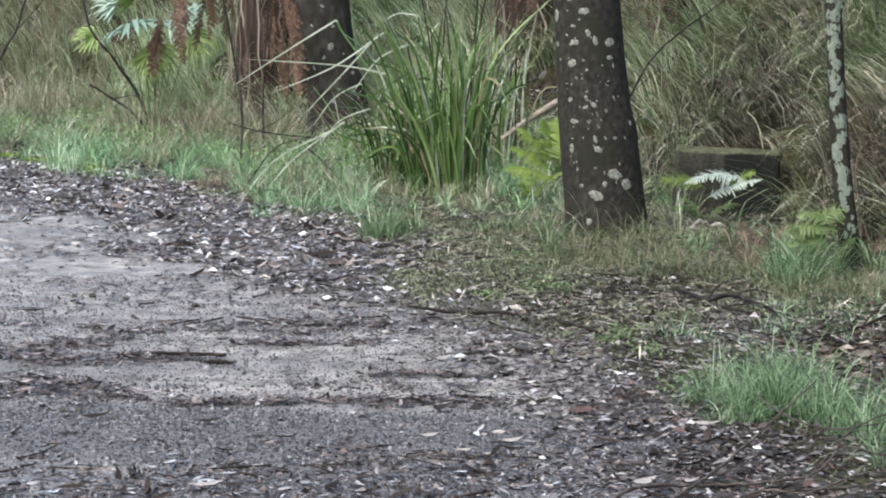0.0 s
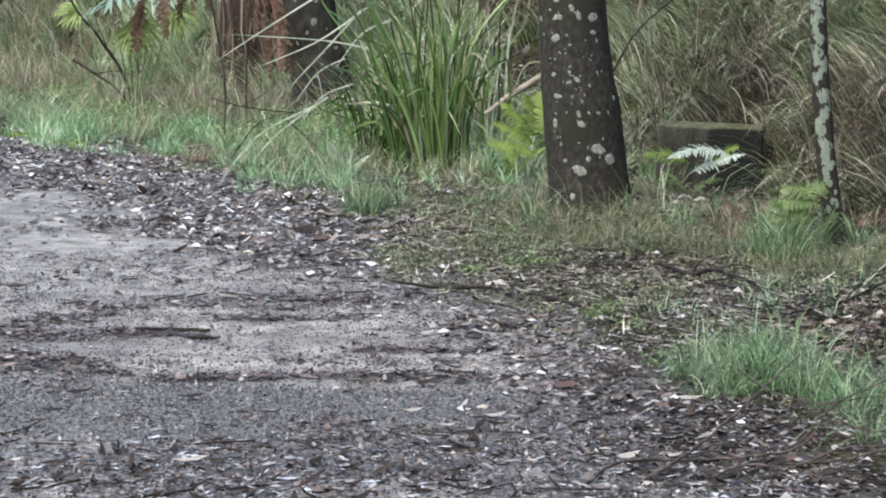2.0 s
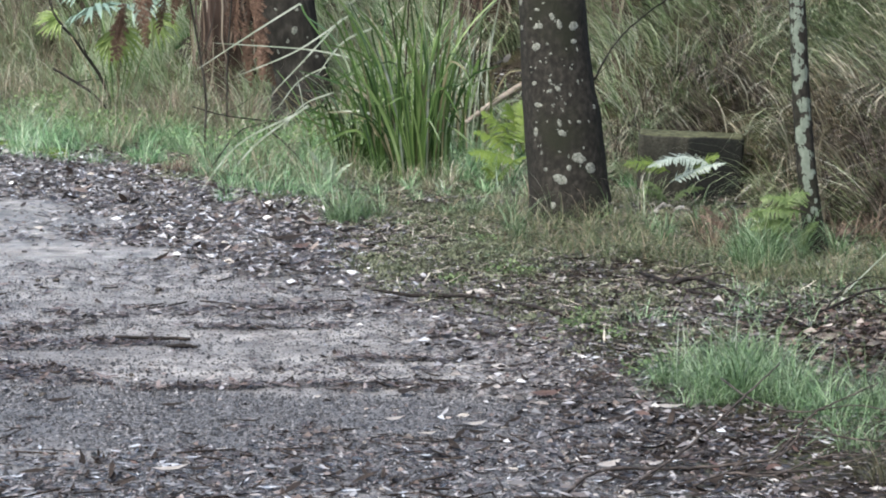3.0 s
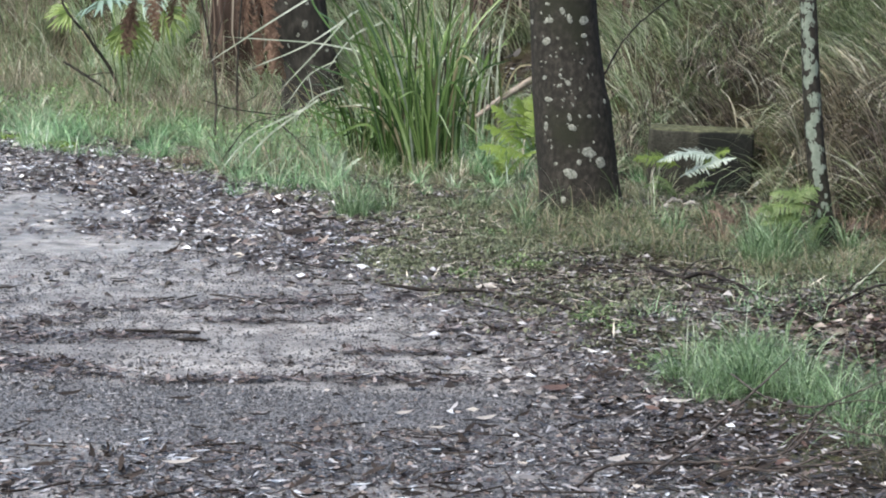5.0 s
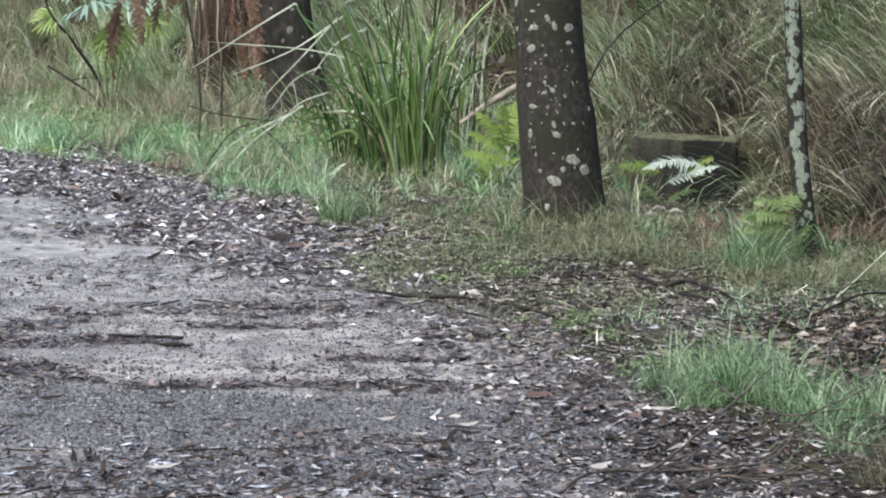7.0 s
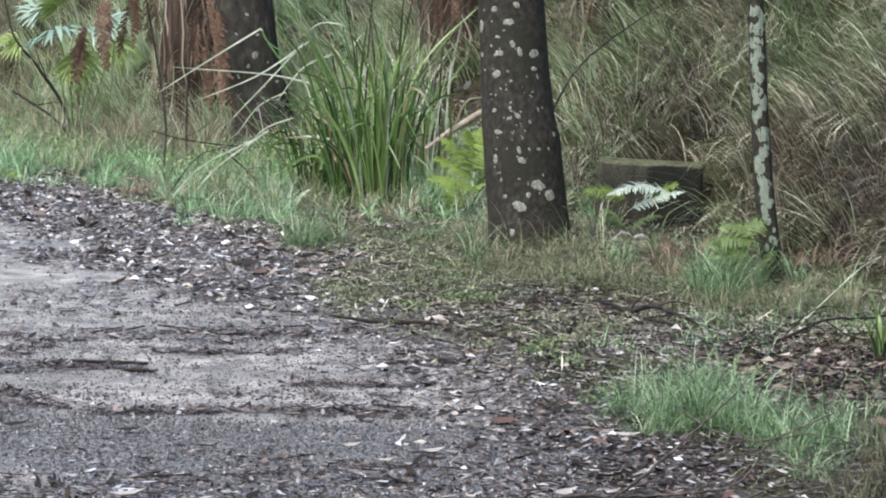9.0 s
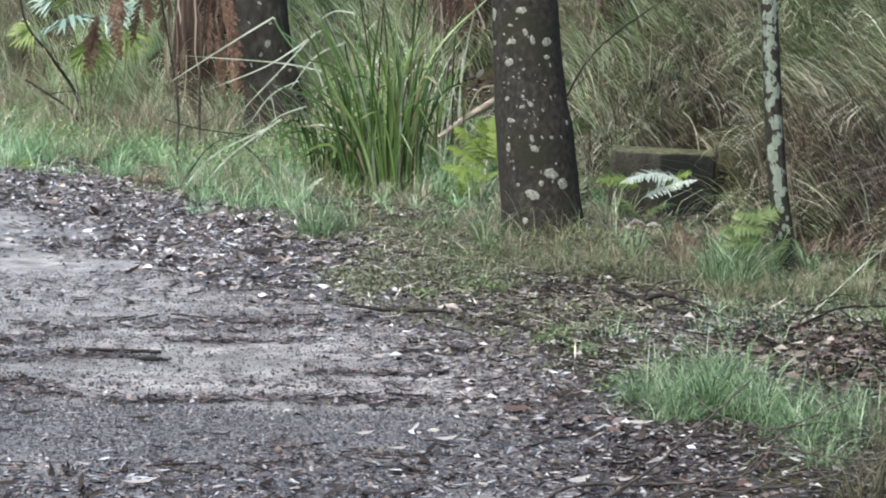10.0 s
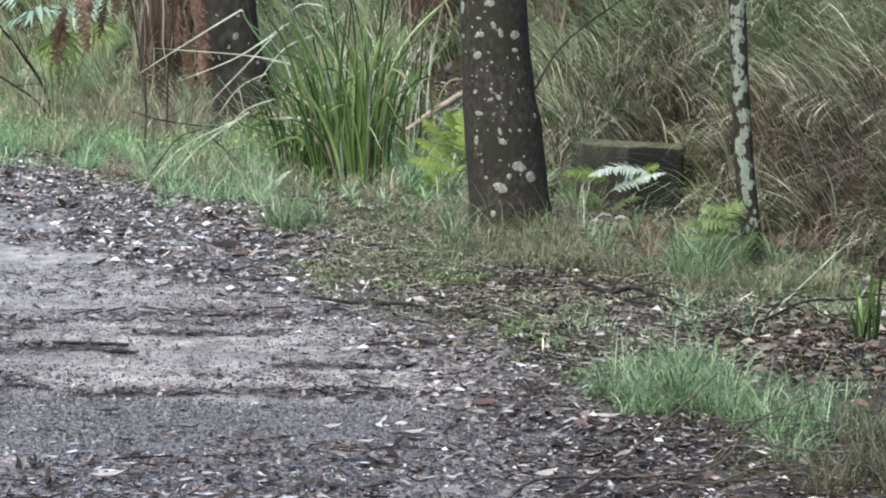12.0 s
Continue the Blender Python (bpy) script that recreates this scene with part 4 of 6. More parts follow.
def tussock(x, y, n, reach, tall, width, label, seed, spread=0.2, green=0.7, drift=(0, 0), pale=0.3, leaf=None):
    r = np.random.default_rng(seed)
    z = at_height(x, y)
    ob = thing("tussock", (x, y, z), label, "tussock", "strap-leaved tussocks")
    for k in range(n):
        a = r.uniform(0, 2 * np.pi)
        rad = spread * math.sqrt(r.random())
        lean = r.beta(1.2, 1.6) * reach
        length = tall * r.uniform(0.35, 1.0)
        lean *= 1.5 - 0.6 * length / tall
        foot = np.array([x + rad * math.cos(a), y + rad * math.sin(a), z - 0.03])
        a += r.normal(0, 0.8)
        out = np.array([math.cos(a) + drift[0], math.sin(a) + drift[1], 0])
        droop = r.random() ** 2 * 0.9
        lie = np.array([-out[1], out[0], 0]) * r.normal(0, 0.09) * length
        pts = [foot, foot + lie * 0.25 + out * lean * 0.25 * length + np.array([0, 0, 0.38 * length]), foot + lie + out * lean * 0.62 * length + np.array([0, 0, (0.72 - 0.12 * droop) * length]), foot + lie * 2.2 + out * lean * (1.05 + droop * 0.5) * length + np.array([0, 0, (0.98 - 0.65 * droop) * length])]
        mat = (leaf or M_STRAP) if r.random() < green else (M_STRAP_PALE if r.random() < pale else M_STRAP_DRY)
        part("leaf_blade", strap(pts, width * r.uniform(0.6, 1.15), mat, face=(r.normal(0.15, 0.7), -1.0, 0.25)), ob)
    return ob


for stem, c, rr in shaggy:
    for k in range(70):
        a, z0 = rng.uniform(-3.0, -0.1), c[0, 2] + rng.uniform(0.5, 3.0)
        r = rr.mean() * rng.uniform(1.12, 1.3)
        L = rng.uniform(0.35, 1.0)
        p = [(np.interp(z, c[:, 2], c[:, 0]) + r * (1 + 0.12 * t + 0.08 * rng.normal()) * math.cos(a + 0.12 * rng.normal()), np.interp(z, c[:, 2], c[:, 1]) + r * (1 + 0.12 * t) * math.sin(a), z) for t, z in ((0, z0), (0.4, z0 - 0.4 * L), (0.75, z0 - 0.75 * L), (1, z0 - L))]
        part("bark_strip", strap(p, rng.uniform(0.01, 0.026), (M_RUSTY, M_THATCH, M_THATCH, M_STRAW)[k % 4], 0.3, 7), stem)

big = tussock(0.04, 20.1, 165, 0.44, 1.75, 0.022, "tall green strap-leaved tussock with arching pale leaves", 5, 0.28, 0.88, (-0.28, 0.1))
# (foot, kink, halfway, tip) of bent-over leaves that turn pale towards the tip
for foot, kink, half, tip, w in [
        ((-0.183, 20.800, 0.115), (-0.462, 20.600, 1.326), (-0.902, 20.500, 1.045), (-1.434, 20.500, 0.824), 0.0195), ((-0.206, 20.700, 0.125), (-0.522, 20.400, 1.305), (-0.835, 20.300, 0.977), (-1.175, 20.300, 0.625), 0.0195),
        ((-0.149, 20.600, 0.134), (-0.284, 20.400, 1.223), (-0.529, 20.300, 1.118), (-0.745, 20.200, 0.832), 0.0195), ((-0.228, 20.600, 0.087), (-0.883, 20.200, 0.550), (-1.349, 20.000, 0.326), (-1.625, 19.600, -0.01), 0.0195),
        ((-0.229, 20.700, 0.078), (-0.795, 20.300, 0.607), (-1.197, 20.100, 0.335), (-1.437, 20.000, 0.067), 0.021), ((-0.198, 20.900, 0.130), (-0.444, 21.000, 0.949), (-0.863, 21.000, 1.039), (-1.645, 21.000, 1.091), 0.019),
        ((-0.218, 21.000, 0.120), (-0.893, 21.200, 1.399), (-1.351, 21.200, 1.129), (-1.802, 21.200, 0.834), 0.02), ((-0.088, 20.600, 0.134), (0.018, 20.400, 1.164), (-0.073, 20.300, 1.009), (-0.146, 20.300, 0.817), 0.019),
        ((0.075, 20.800, 0.092), (0.466, 20.800, 1.300), (0.504, 20.800, 1.170), (0.528, 20.800, 0.983), 0.0195), ((0.051, 20.700, 0.101), (-0.203, 20.600, 1.454), (-0.388, 20.600, 1.477), (-0.550, 20.600, 1.362), 0.016),
        ((-0.065, 20.500, 0.097), (-0.224, 20.300, 0.781), (-0.268, 20.200, 0.628), (-0.282, 20.200, 0.413), 0.019),
        ((-0.181, 20.500, 0.097), (-0.586, 20.200, 0.719), (-0.833, 20.100, 0.635), (-1.010, 20.000, 0.430), 0.016), ((-0.181, 20.600, 0.087), (-0.660, 20.400, 0.912), (-0.890, 20.400, 0.797), (-1.079, 20.300, 0.543), 0.016)]:
    foot, kink, half, tip = (np.array(p) for p in (foot, kink, half, tip))
    pts = [foot, foot * 0.5 + kink * 0.5 + np.array([0.05, 0, 0.05]), foot * 0.08 + kink * 0.92, kink, kink * 0.85 + half * 0.15 + np.array([0, 0, 0.012]), half, tip]
    part("leaf_blade", strap(pts, 0.85 * w, M_STRAP, 0.2, 26, M_STRAP_PALE, 0.45), big, "bent strap leaf, pale beyond its kink")
# Added dark leaves fill in for the shadow beside the tall tussock.
tussock(-0.34, 20.7, 60, 0.5, 1.05, 0.018, "lower tussock in shade-darkened green leaning away from the taller one", 23, 0.25, 0.9, (-0.3, 0.0), leaf=M_STRAP_SHADED)
tussock(0.42, 21.9, 62, 0.35, 1.55, 0.02, "thin half-dry tussock beside the taller green one", 8, 0.32, 0.3, pale=0.55)
tussock(-0.62, 21.8, 44, 0.7, 0.9, 0.012, "low drooping half-dry tussock under a dark tree", 9, 0.25, 0.6)
tussock(2.63, 12.5, 14, 0.3, 0.58, 0.02, "young upright strap-leaved plant in shade-darkened green in leaf litter", 17, 0.06, 0.95, leaf=M_STRAP_SHADED)


# ---- ferns ----


def frond(base, tip, droop, width, mat, pairs=17, seed=0, twist=0.0, name="frond", limp=0.0):
    """A fern frond: a rachis with leaflets that are cut into small lobes."""
    r = np.random.default_rng(seed)
    b, t = np.array(base, float), np.array(tip, float)
    n = pairs + 4
    s = np.linspace(0, 1, n)
    c = b + (t - b) * s[:, None] + np.array([0, 0, 1.0]) * (droop * 4 * s * (1 - s))[:, None]
    L = np.linalg.norm(t - b)
    tan = np.gradient(c, axis=0)
    tan /= np.linalg.norm(tan, axis=1)[:, None]
    up = np.array([math.sin(twist) * 0.8, -0.45, math.cos(twist)])
    side = np.cross(tan, up)
    side /= np.linalg.norm(side, axis=1)[:, None]
    nor = np.cross(side, tan)
    V, F = tube_arrays(c, [0.004, 0.0015], 4)
    V, Q, T = [V], [F[0]], [F[1]]
    count = len(V[0])
    for i in range(3, n - 1):
        f = (i - 3) / (n - 4)
        plen = width * 0.5 * math.sin(math.pi * (0.28 + 0.72 * f)) ** 0.8 * r.uniform(0.7, 1.15)
        for sg in (-1, 1):
            way = side[i] * sg * 0.9 + tan[i] * r.uniform(0.25, 0.6) - nor[i] * 0.18 * r.normal(0.7, 1.0)
            way = way + np.array([0, 0, -limp * r.uniform(0.3, 1.2)])
            way /= np.linalg.norm(way)
            cross = np.cross(way, nor[i])
            lobes = 7
            for k in range(lobes):
                u0, u1 = k / lobes, (k + 1.15) / lobes
                wl = L / n * r.uniform(0.7, 1.05) * (1 - 0.7 * u0)
                p0, p1 = c[i] + way * plen * u0, c[i] + way * plen * u1
                mid = (p0 + p1) / 2 + way * plen * 0.06 - nor[i] * plen * 0.15 * u1 ** 2
                V.append(np.array([p0, mid + cross * wl, p1 - nor[i] * plen * 0.12 * u1 ** 2, mid - cross * wl]))
                Q.append(np.array([[count, count + 1, count + 2, count + 3]]))
                count += 4
    return arrays(name, np.vstack(V), [np.vstack(Q), np.vstack(T)], mat)


def fern(x, y, n, size, mat, label, seed, rise=0.5, aim=None, category="fern", z=None):
    r = np.random.default_rng(seed)
    z = at_height(x, y) if z is None else z
    ob = thing("fern", (x, y, z), label, category, "ferns")
    for k in range(n):
        a = 2 * math.pi * (k + r.uniform(-0.3, 0.3)) / n if aim is None else aim + r.uniform(-0.9, 0.9)
        L = size * r.uniform(0.7, 1.05)
        tip = (x + L * math.cos(a), y + L * math.sin(a), z + rise * L * r.uniform(0.6, 1.3))
        part("frond", frond((x, y, z), tip, 0.22 * L, 0.42 * L, mat, 17, seed * 31 + k, r.normal(0, 0.3)), ob)
    return ob


# bright bracken beside the stout tree, and the fern with two pale fronds before the block
bright = fern(0.66, 19.4, 3, 0.4, M_FERN, "bright yellow-green fern beside a stout trunk", 3, 0.7)
for k, (b, t) in enumerate([((0.876, 19.300, 0.277), (0.502, 19.200, 0.494)), ((0.876, 19.300, 0.320), (0.569, 19.300, 0.648)), ((0.897, 19.300, 0.320), (0.765, 19.300, 0.713)), ((0.893, 19.200, 0.329), (0.900, 19.400, 0.728)), ((0.871, 19.200, 0.242), (0.455, 19.000, 0.347))]):
    part("frond", frond(b, t, 0.04, 0.26, M_FERN, 16, 90 + k, 0.3), bright)
pale = fern(1.9, 18.1, 3, 0.32, M_FERN_MID, "green fern with two bleached fronds before a concrete block", 6, 0.55)
part("frond", frond((2.213, 17.950, 0.340), (1.705, 17.800, 0.350), 0.07, 0.2, M_FERN_PALE, 30, 5, -0.5), pale, "silvery bleached frond")
part("frond", frond((1.891, 17.950, 0.230), (2.275, 17.800, 0.382), 0.03, 0.17, M_FERN_PALE, 28, 6, 0.5), pale, "silvery bleached frond")
part("frond", frond((1.890, 17.950, 0.299), (1.540, 17.900, 0.357), 0.05, 0.24, M_FERN, 28, 7, -0.4), pale)
part("frond", frond((2.058, 18.000, 0.253), (2.239, 17.900, 0.425), 0.05, 0.2, M_FERN, 26, 8, 0.4), pale)
right_fern = fern(2.34, 15.1, 2, 0.3, M_FERN_MID, "bright green fern arching beside a slender trunk", 9, 0.9)
for k, (b, t) in enumerate([((2.42, 15.12, 0.33), (2.031, 15.0, 0.31)), ((2.36, 15.12, 0.27), (2.06, 15.0, 0.235)), ((2.38, 15.12, 0.36), (2.13, 15.1, 0.41)), ((2.26, 15.1, 0.35), (2.441, 15.1, 0.448)), ((2.32, 15.12, 0.3), (2.2, 15.0, 0.2)), ((2.44, 15.15, 0.37), (2.22, 15.12, 0.40))]):
    part("frond", frond(b, t, 0.04, 0.2, M_FERN_MID, 20, 60 + k, 0.2), right_fern)
fern(-0.6, 19.6, 6, 0.18, M_FERN_GREY, "small grey-green fern in verge grass", 18, 1.3)
fern(2.1, 15.95, 7, 0.26, M_FERN_DEAD, "rust-brown withered fern beside a concrete block", 14, 0.9)
fern(2.72, 15.9, 4, 0.22, M_FERN_DEAD, "rust-brown withered fern beside a slender trunk", 27, 0.4)


def hanging_fronds(places, label, seed):
    """Dead fronds that hang from a bent stalk."""
    r = np.random.default_rng(seed)
    x, y = places[0][0], places[0][1]
    z = at_height(x, y)
    ob = thing("dead_fern", (x, y, z), label, "dead fern", "dead ferns")
    top = np.array(places[0]) + np.array([0, 0, 0.5])
    part("stalk", tube("stalk", spline([(x, y, z - 0.02), (x + 0.16, y, (z + top[2]) / 2), (x + 0.12, y, z * 0.2 + top[2] * 0.8), tuple(top)], 14), [0.004, 0.0025], M_STRAP_DRY, 6, 0.1, seed), ob)
    for k, p in enumerate(places):
        p = np.array(p) + r.normal(0, 0.05, 3) * (k >= len(places))
        part("frond", frond(tuple(top * 0.35 + (p + np.array([0, 0, 0.35])) * 0.65), tuple(p + np.array([r.normal(0, 0.07), r.normal(0, 0.07), -r.uniform(0.1, 0.26)])), r.normal(0, 0.04), r.uniform(0.16, 0.28), M_FROND_DEAD, 12, seed + k, r.normal(0, 0.9), "frond", 0.7), ob)
    return ob


hanging_fronds([(-2.632, 24.500, 1.123), (-2.744, 24.500, 0.958), (-2.828, 24.500, 0.848), (-2.537, 24.400, 1.290), (-2.454, 24.400, 1.399)], "rust-brown dead fern fronds hanging over a palm", 21)
hanging_fronds([(-2.236, 24.400, 1.345), (-2.372, 24.400, 1.372), (-2.320, 24.400, 1.181), (-2.126, 24.400, 1.399), (-2.090, 24.400, 1.208)], "rust-brown dead fronds hanging from a bent stalk", 22)
hanging_fronds([(-1.562, 24.100, 1.219), (-1.644, 24.100, 1.003), (-1.480, 24.100, 1.246), (-1.368, 24.000, 1.088), (-1.286, 24.000, 1.195), (-1.533, 24.100, 1.407), (-1.560, 24.100, 0.733), (-1.413, 24.000, 0.765), (-1.315, 24.000, 0.846)], "rust-brown dead fronds hanging before fibrous trunk", 23)
hanging_fronds([(0.66, 22.300, 1.56), (0.76, 22.300, 1.62)], "rust-brown dead fronds before a shaggy trunk", 24)


# ---- fan palm ----


def fan_leaf(hub, way, size, mat, seed, segs=14, sweep=2.7):
    """A fan of narrow folded fingers that spread from the end of the stalk and droop at their tips."""
    r = np.random.default_rng(seed)
    hub, w = np.array(hub, float), np.array(way, float)
    w /= np.linalg.norm(w)
    side = np.cross(w, (0.1, -0.8, 0.6))
    side /= np.linalg.norm(side)
    nor = np.cross(side, w)
    V, Q = [], []
    for k in range(segs):
        a = (k / (segs - 1) - 0.5) * sweep
        d = w * math.cos(a) + side * math.sin(a)
        cr = np.cross(d, nor)
        L = size * (1 - 0.25 * abs(a) / 1.3) * r.uniform(0.85, 1.05)
        for i, u in enumerate((0.03, 0.35, 0.7, 1.0)):
            c = hub + d * L * u - np.array([0, 0, 1]) * 0.28 * L * u ** 2.2 + nor * 0.02 * r.normal()
            wd = size * 0.055 * (0.25, 1.0, 0.8, 0.06)[i]
            V += [c - cr * wd + nor * wd * 0.5, c, c + cr * wd + nor * wd * 0.5]
        b = k * 12
        for i in range(3):
            Q += [[b + i * 3, b + i * 3 + 1, b + i * 3 + 4, b + i * 3 + 3], [b + i * 3 + 1, b + i * 3 + 2, b + i * 3 + 5, b + i * 3 + 4]]
    return arrays("fan_leaf", np.array(V), [np.array(Q)], mat)


def fan_palm():
    base = ((-2.906, 25.000, 0.233))
    x, y = base[0], base[1]
    z = at_height(x, y)
    ob = thing("fan_palm", (x, y, z), "small fan palm with silvery green leaves above verge grass", "palm")
    for k, (p, way, size, mat) in enumerate([
            ((-3.035, 24.800, 1.267), (0.15, -0.5, 0.05), 0.52, M_PALM_PALE), ((-2.871, 24.900, 1.052), (0.25, -0.2, -0.7), 0.36, M_PALM),
            ((-2.733, 25.200, 1.265), (0.8, -0.3, 0.2), 0.32, M_PALM_PALE), ((-2.507, 24.900, 1.163), (0.7, -0.3, -0.6), 0.34, M_PALM), ((-3.092, 25.300, 1.488), (-0.2, -0.3, 0.5), 0.38, M_PALM),
            ((-2.894, 24.700, 0.977), (0.2, -0.3, -0.8), 0.28, M_PALM), ((-2.599, 25.000, 1.355), (0.6, -0.4, 0.1), 0.36, M_PALM_PALE),
            ((-3.456, 25.100, 1.156), (-0.8, -0.3, -0.1), 0.3, M_PALM), ((-3.239, 25.200, 1.462), (-0.7, 0.1, 0.2), 0.32, M_PALM_PALE)]):
        stalk = part("leaf_stalk", tube("leaf_stalk", spline([(x, y, z), (x * 0.5 + p[0] * 0.5 + 0.03, y, z * 0.45 + p[2] * 0.55), p], 10), [0.008, 0.005], M_STRAP_DRY if k % 2 else M_STRAP, 6), ob)
        part("fan_leaf", fan_leaf(p, way, size, mat, k + 50), stalk, "silvery pale fan leaf" if mat is M_PALM_PALE else "")


fan_palm()

# ---- grass, herbs and litter: nobody could count them ----


def stuff(name, me, label, category):
    return thing(name, (0, 0, 0), label, category, kind="stuff", data=me)


def tufted(name, x, y, per, spread, length, width, lean, bend, mat, label, downhill=0.0, k=4, tall=False):
    """Clumps at x, y: each a spray of blades that leans out from the clump's middle and, by downhill, down the slope."""
    n = len(x)
    per = np.maximum(rng.poisson(per, n), 2) if np.isscalar(per) else np.asarray(per)
    idx = np.repeat(np.arange(n), per)
    m = len(idx)
    a = rng.uniform(0, 2 * np.pi, m)
    low = np.where(~np.bool_(tall) & (x > -0.6) & (bf(x, y) < 0.3) & (y > 14), 0.55 + 0.45 * smooth(18.5, 20.5, y), 1.0)
    size = (rng.uniform(0.45, 1.3, n) * low)[idx]
    r = np.sqrt(rng.random(m)) * spread * size
    px, py = x[idx] + r * np.cos(a), y[idx] + r * np.sin(a)
    root = np.stack([px, py, height(px, py) - 0.01], 1)
    sx, sy = slope(x, y)
    wx, wy = np.cos(a) * 0.6 - downhill * sx[idx] + rng.normal(0, 0.35, m), np.sin(a) * 0.6 - downhill * sy[idx] + rng.normal(0, 0.35, m)
    az = np.arctan2(wy, wx)
    le = rng.uniform(*length, m) * size
    return stuff(name, blades(name, root, az, le, rng.uniform(*width, m), np.abs(rng.normal(0, lean, m)), rng.uniform(*bend, m), mat, k, rng.normal(0, 0.6, m)), label, "grass")


def locks(name, x, y, per, spread, length, width, rise, hang, mat, label, fan=0.4, swirl=1.0, k=5):
    """Clumps whose blades all comb one way, rising a little and then hanging down the slope in a lock."""
    n = len(x)
    idx = np.repeat(np.arange(n), np.maximum(rng.poisson(per, n), 3))
    m = len(idx)
    h = 0.3
    comb = np.arctan2(height(x, y - h) - height(x, y + h), height(x - h, y) - height(x + h, y)) + swirl * 2 * (vnoise(x, y, 2.1, 3) - 0.5) + rng.normal(0, 0.3, n)
    size = rng.uniform(0.55, 1.3, n)
    a, r = rng.uniform(0, 2 * np.pi, m), np.sqrt(rng.random(m)) * spread * size[idx]
    px, py = x[idx] + r * np.cos(a), y[idx] + r * np.sin(a)
    root = np.stack([px, py, height(px, py) - 0.01], 1)
    lean = rng.uniform(*rise, n)[idx] + np.abs(rng.normal(0, 0.2, m))
    bend = rng.uniform(*hang, n)[idx] + rng.normal(0, 0.3, m)
    le = rng.uniform(*length, m) * size[idx]
    return stuff(name, blades(name, root, comb[idx] + rng.normal(0, fan, m), le, rng.uniform(*width, m), lean, bend, mat, k, rng.normal(0, 0.5, m)), label, "grass")


ed = lambda x, y: beside(TRACK_EDGE, x, y)
bf = lambda x, y: beside(BANK_FOOT, x, y)
TREES = [(1.15, 17.35, 0.34), (2.51, 15.35, 0.1), (-1.06, 24.6, 0.35)]


def clear(x, y):
    ok = np.ones(len(x), bool)
    for a, b, r in TREES:
        ok &= np.hypot(x - a, y - b) > r
    ok &= ~((np.abs(x - 2.115) < 0.44) & (np.abs(y - 18.72) < 0.32))
    ok &= ~((np.hypot((x - 1.2) * 0.8, y - 16.75) < 0.5) & (rng.random(len(x)) < 0.75))
    ok &= ~((np.abs(x - 2.0) < 0.45) & (y > 16.7) & (y < 17.6) & (rng.random(len(x)) < 0.65))
    ok &= ~((np.abs(x - 2.0) < 0.42) & (y < 18.6) & (y > 17.5))
    ok &= ~((np.abs(x - 2.44) < 0.34) & (y < 18.95) & (y > 18.0))
    ok &= np.hypot((x + 2.03) * 0.8, y - 21.05) > 0.24
    return ok


def place_clumps(n, x0, x1, y0, y1, keep):
    x, y = scatter(n, x0, x1, y0, y1, keep)
    ok = clear(x, y)
    return x[ok], y[ok]


# long drooping grass over the bank
in_view = lambda x, y: (x > -0.6 - 0.18 * y) & (x < 0.6 + 0.218 * y)
bare = lambda x, y: np.hypot(x - 0.86, (y - 22.3) * 0.7) < 0.42
x, y = place_clumps(17000, -7, 5.5, 11, 32, lambda x, y: smooth(-0.15, 0.35, bf(x, y)) * (bf(x, y) < 2.6) * in_view(x, y) * ~bare(x, y) * (0.6 + 0.4 * smooth(0.3, 0.5, vnoise(x, y, 2.2, 1))))
few = rng.random(len(x)) < np.where(x < 0.6, 0.12, 0.55)
tufted("bank_undergrowth", x[few], y[few], 7, 0.09, (0.12, 0.4), (0.005, 0.009), 0.5, (0.9, 2.8), M_THATCH, "short brown dead grass under the bank's long grass", 0.4, 4)


def spots(x, y, places):
    """The strongest of some soft round patches of the plan, 0 to 1."""
    return np.maximum.reduce([np.exp(-((x - a) ** 2 + 0.5 * (y - b) ** 2) / r ** 2) for a, b, r in places])


x, y = place_clumps(25000, -7, 5.5, 11, 32, lambda x, y: smooth(-0.2, 0.1, bf(x, y)) * (bf(x, y) < 2.6) * in_view(x, y) * ~bare(x, y) * np.where(y > 23.5, 0.6, 1.0) * (1 - 0.3 * np.exp(-((x - 3.15) ** 2 + 0.4 * (y - 16.0) ** 2) / 0.3)))
# First three spots: extra brown standing in for shade below the slope.
brown = 0.16 + 0.5 * spots(x, y, [(3.35, 16.2, 0.5), (3.3, 15.7, 0.4), (3.1, 16.0, 0.4)]) + 0.5 * spots(x, y, [(2.15, 20.4, 0.3), (2.45, 20.2, 0.22), (3.3, 16.6, 0.35), (3.5, 17.0, 0.28), (2.75, 19.0, 0.2), (3.1, 17.2, 0.25), (0.5, 24.0, 0.4), (2.55, 19.6, 0.2), (3.6, 16.2, 0.3)]) + 0.8 * (vnoise(x, y, 1.7, 0) - 0.5) + rng.normal(0, 0.22, len(x))
green = 0.43 + 0.45 * spots(x, y, [(1.85, 21.6, 0.3), (3.5, 18.7, 0.4), (3.9, 18.4, 0.4), (2.9, 19.6, 0.2), (3.3, 16.1, 0.12), (2.25, 21.3, 0.2), (-0.1, 25.2, 0.7), (-2.6, 27.2, 0.9), (-3.4, 28.4, 0.9), (-1.0, 25.8, 0.6)]) + 0.8 * (vnoise(x, y, 1.9, 1) - 0.5) + rng.normal(0, 0.22, len(x))
straw = 0.44 + 0.45 * spots(x, y, [(3.0, 18.0, 0.22), (2.5, 20.9, 0.3), (2.85, 18.4, 0.2), (2.0, 20.9, 0.2)]) + 0.8 * (vnoise(x, y, 1.8, 7) - 0.5) + rng.normal(0, 0.22, len(x))
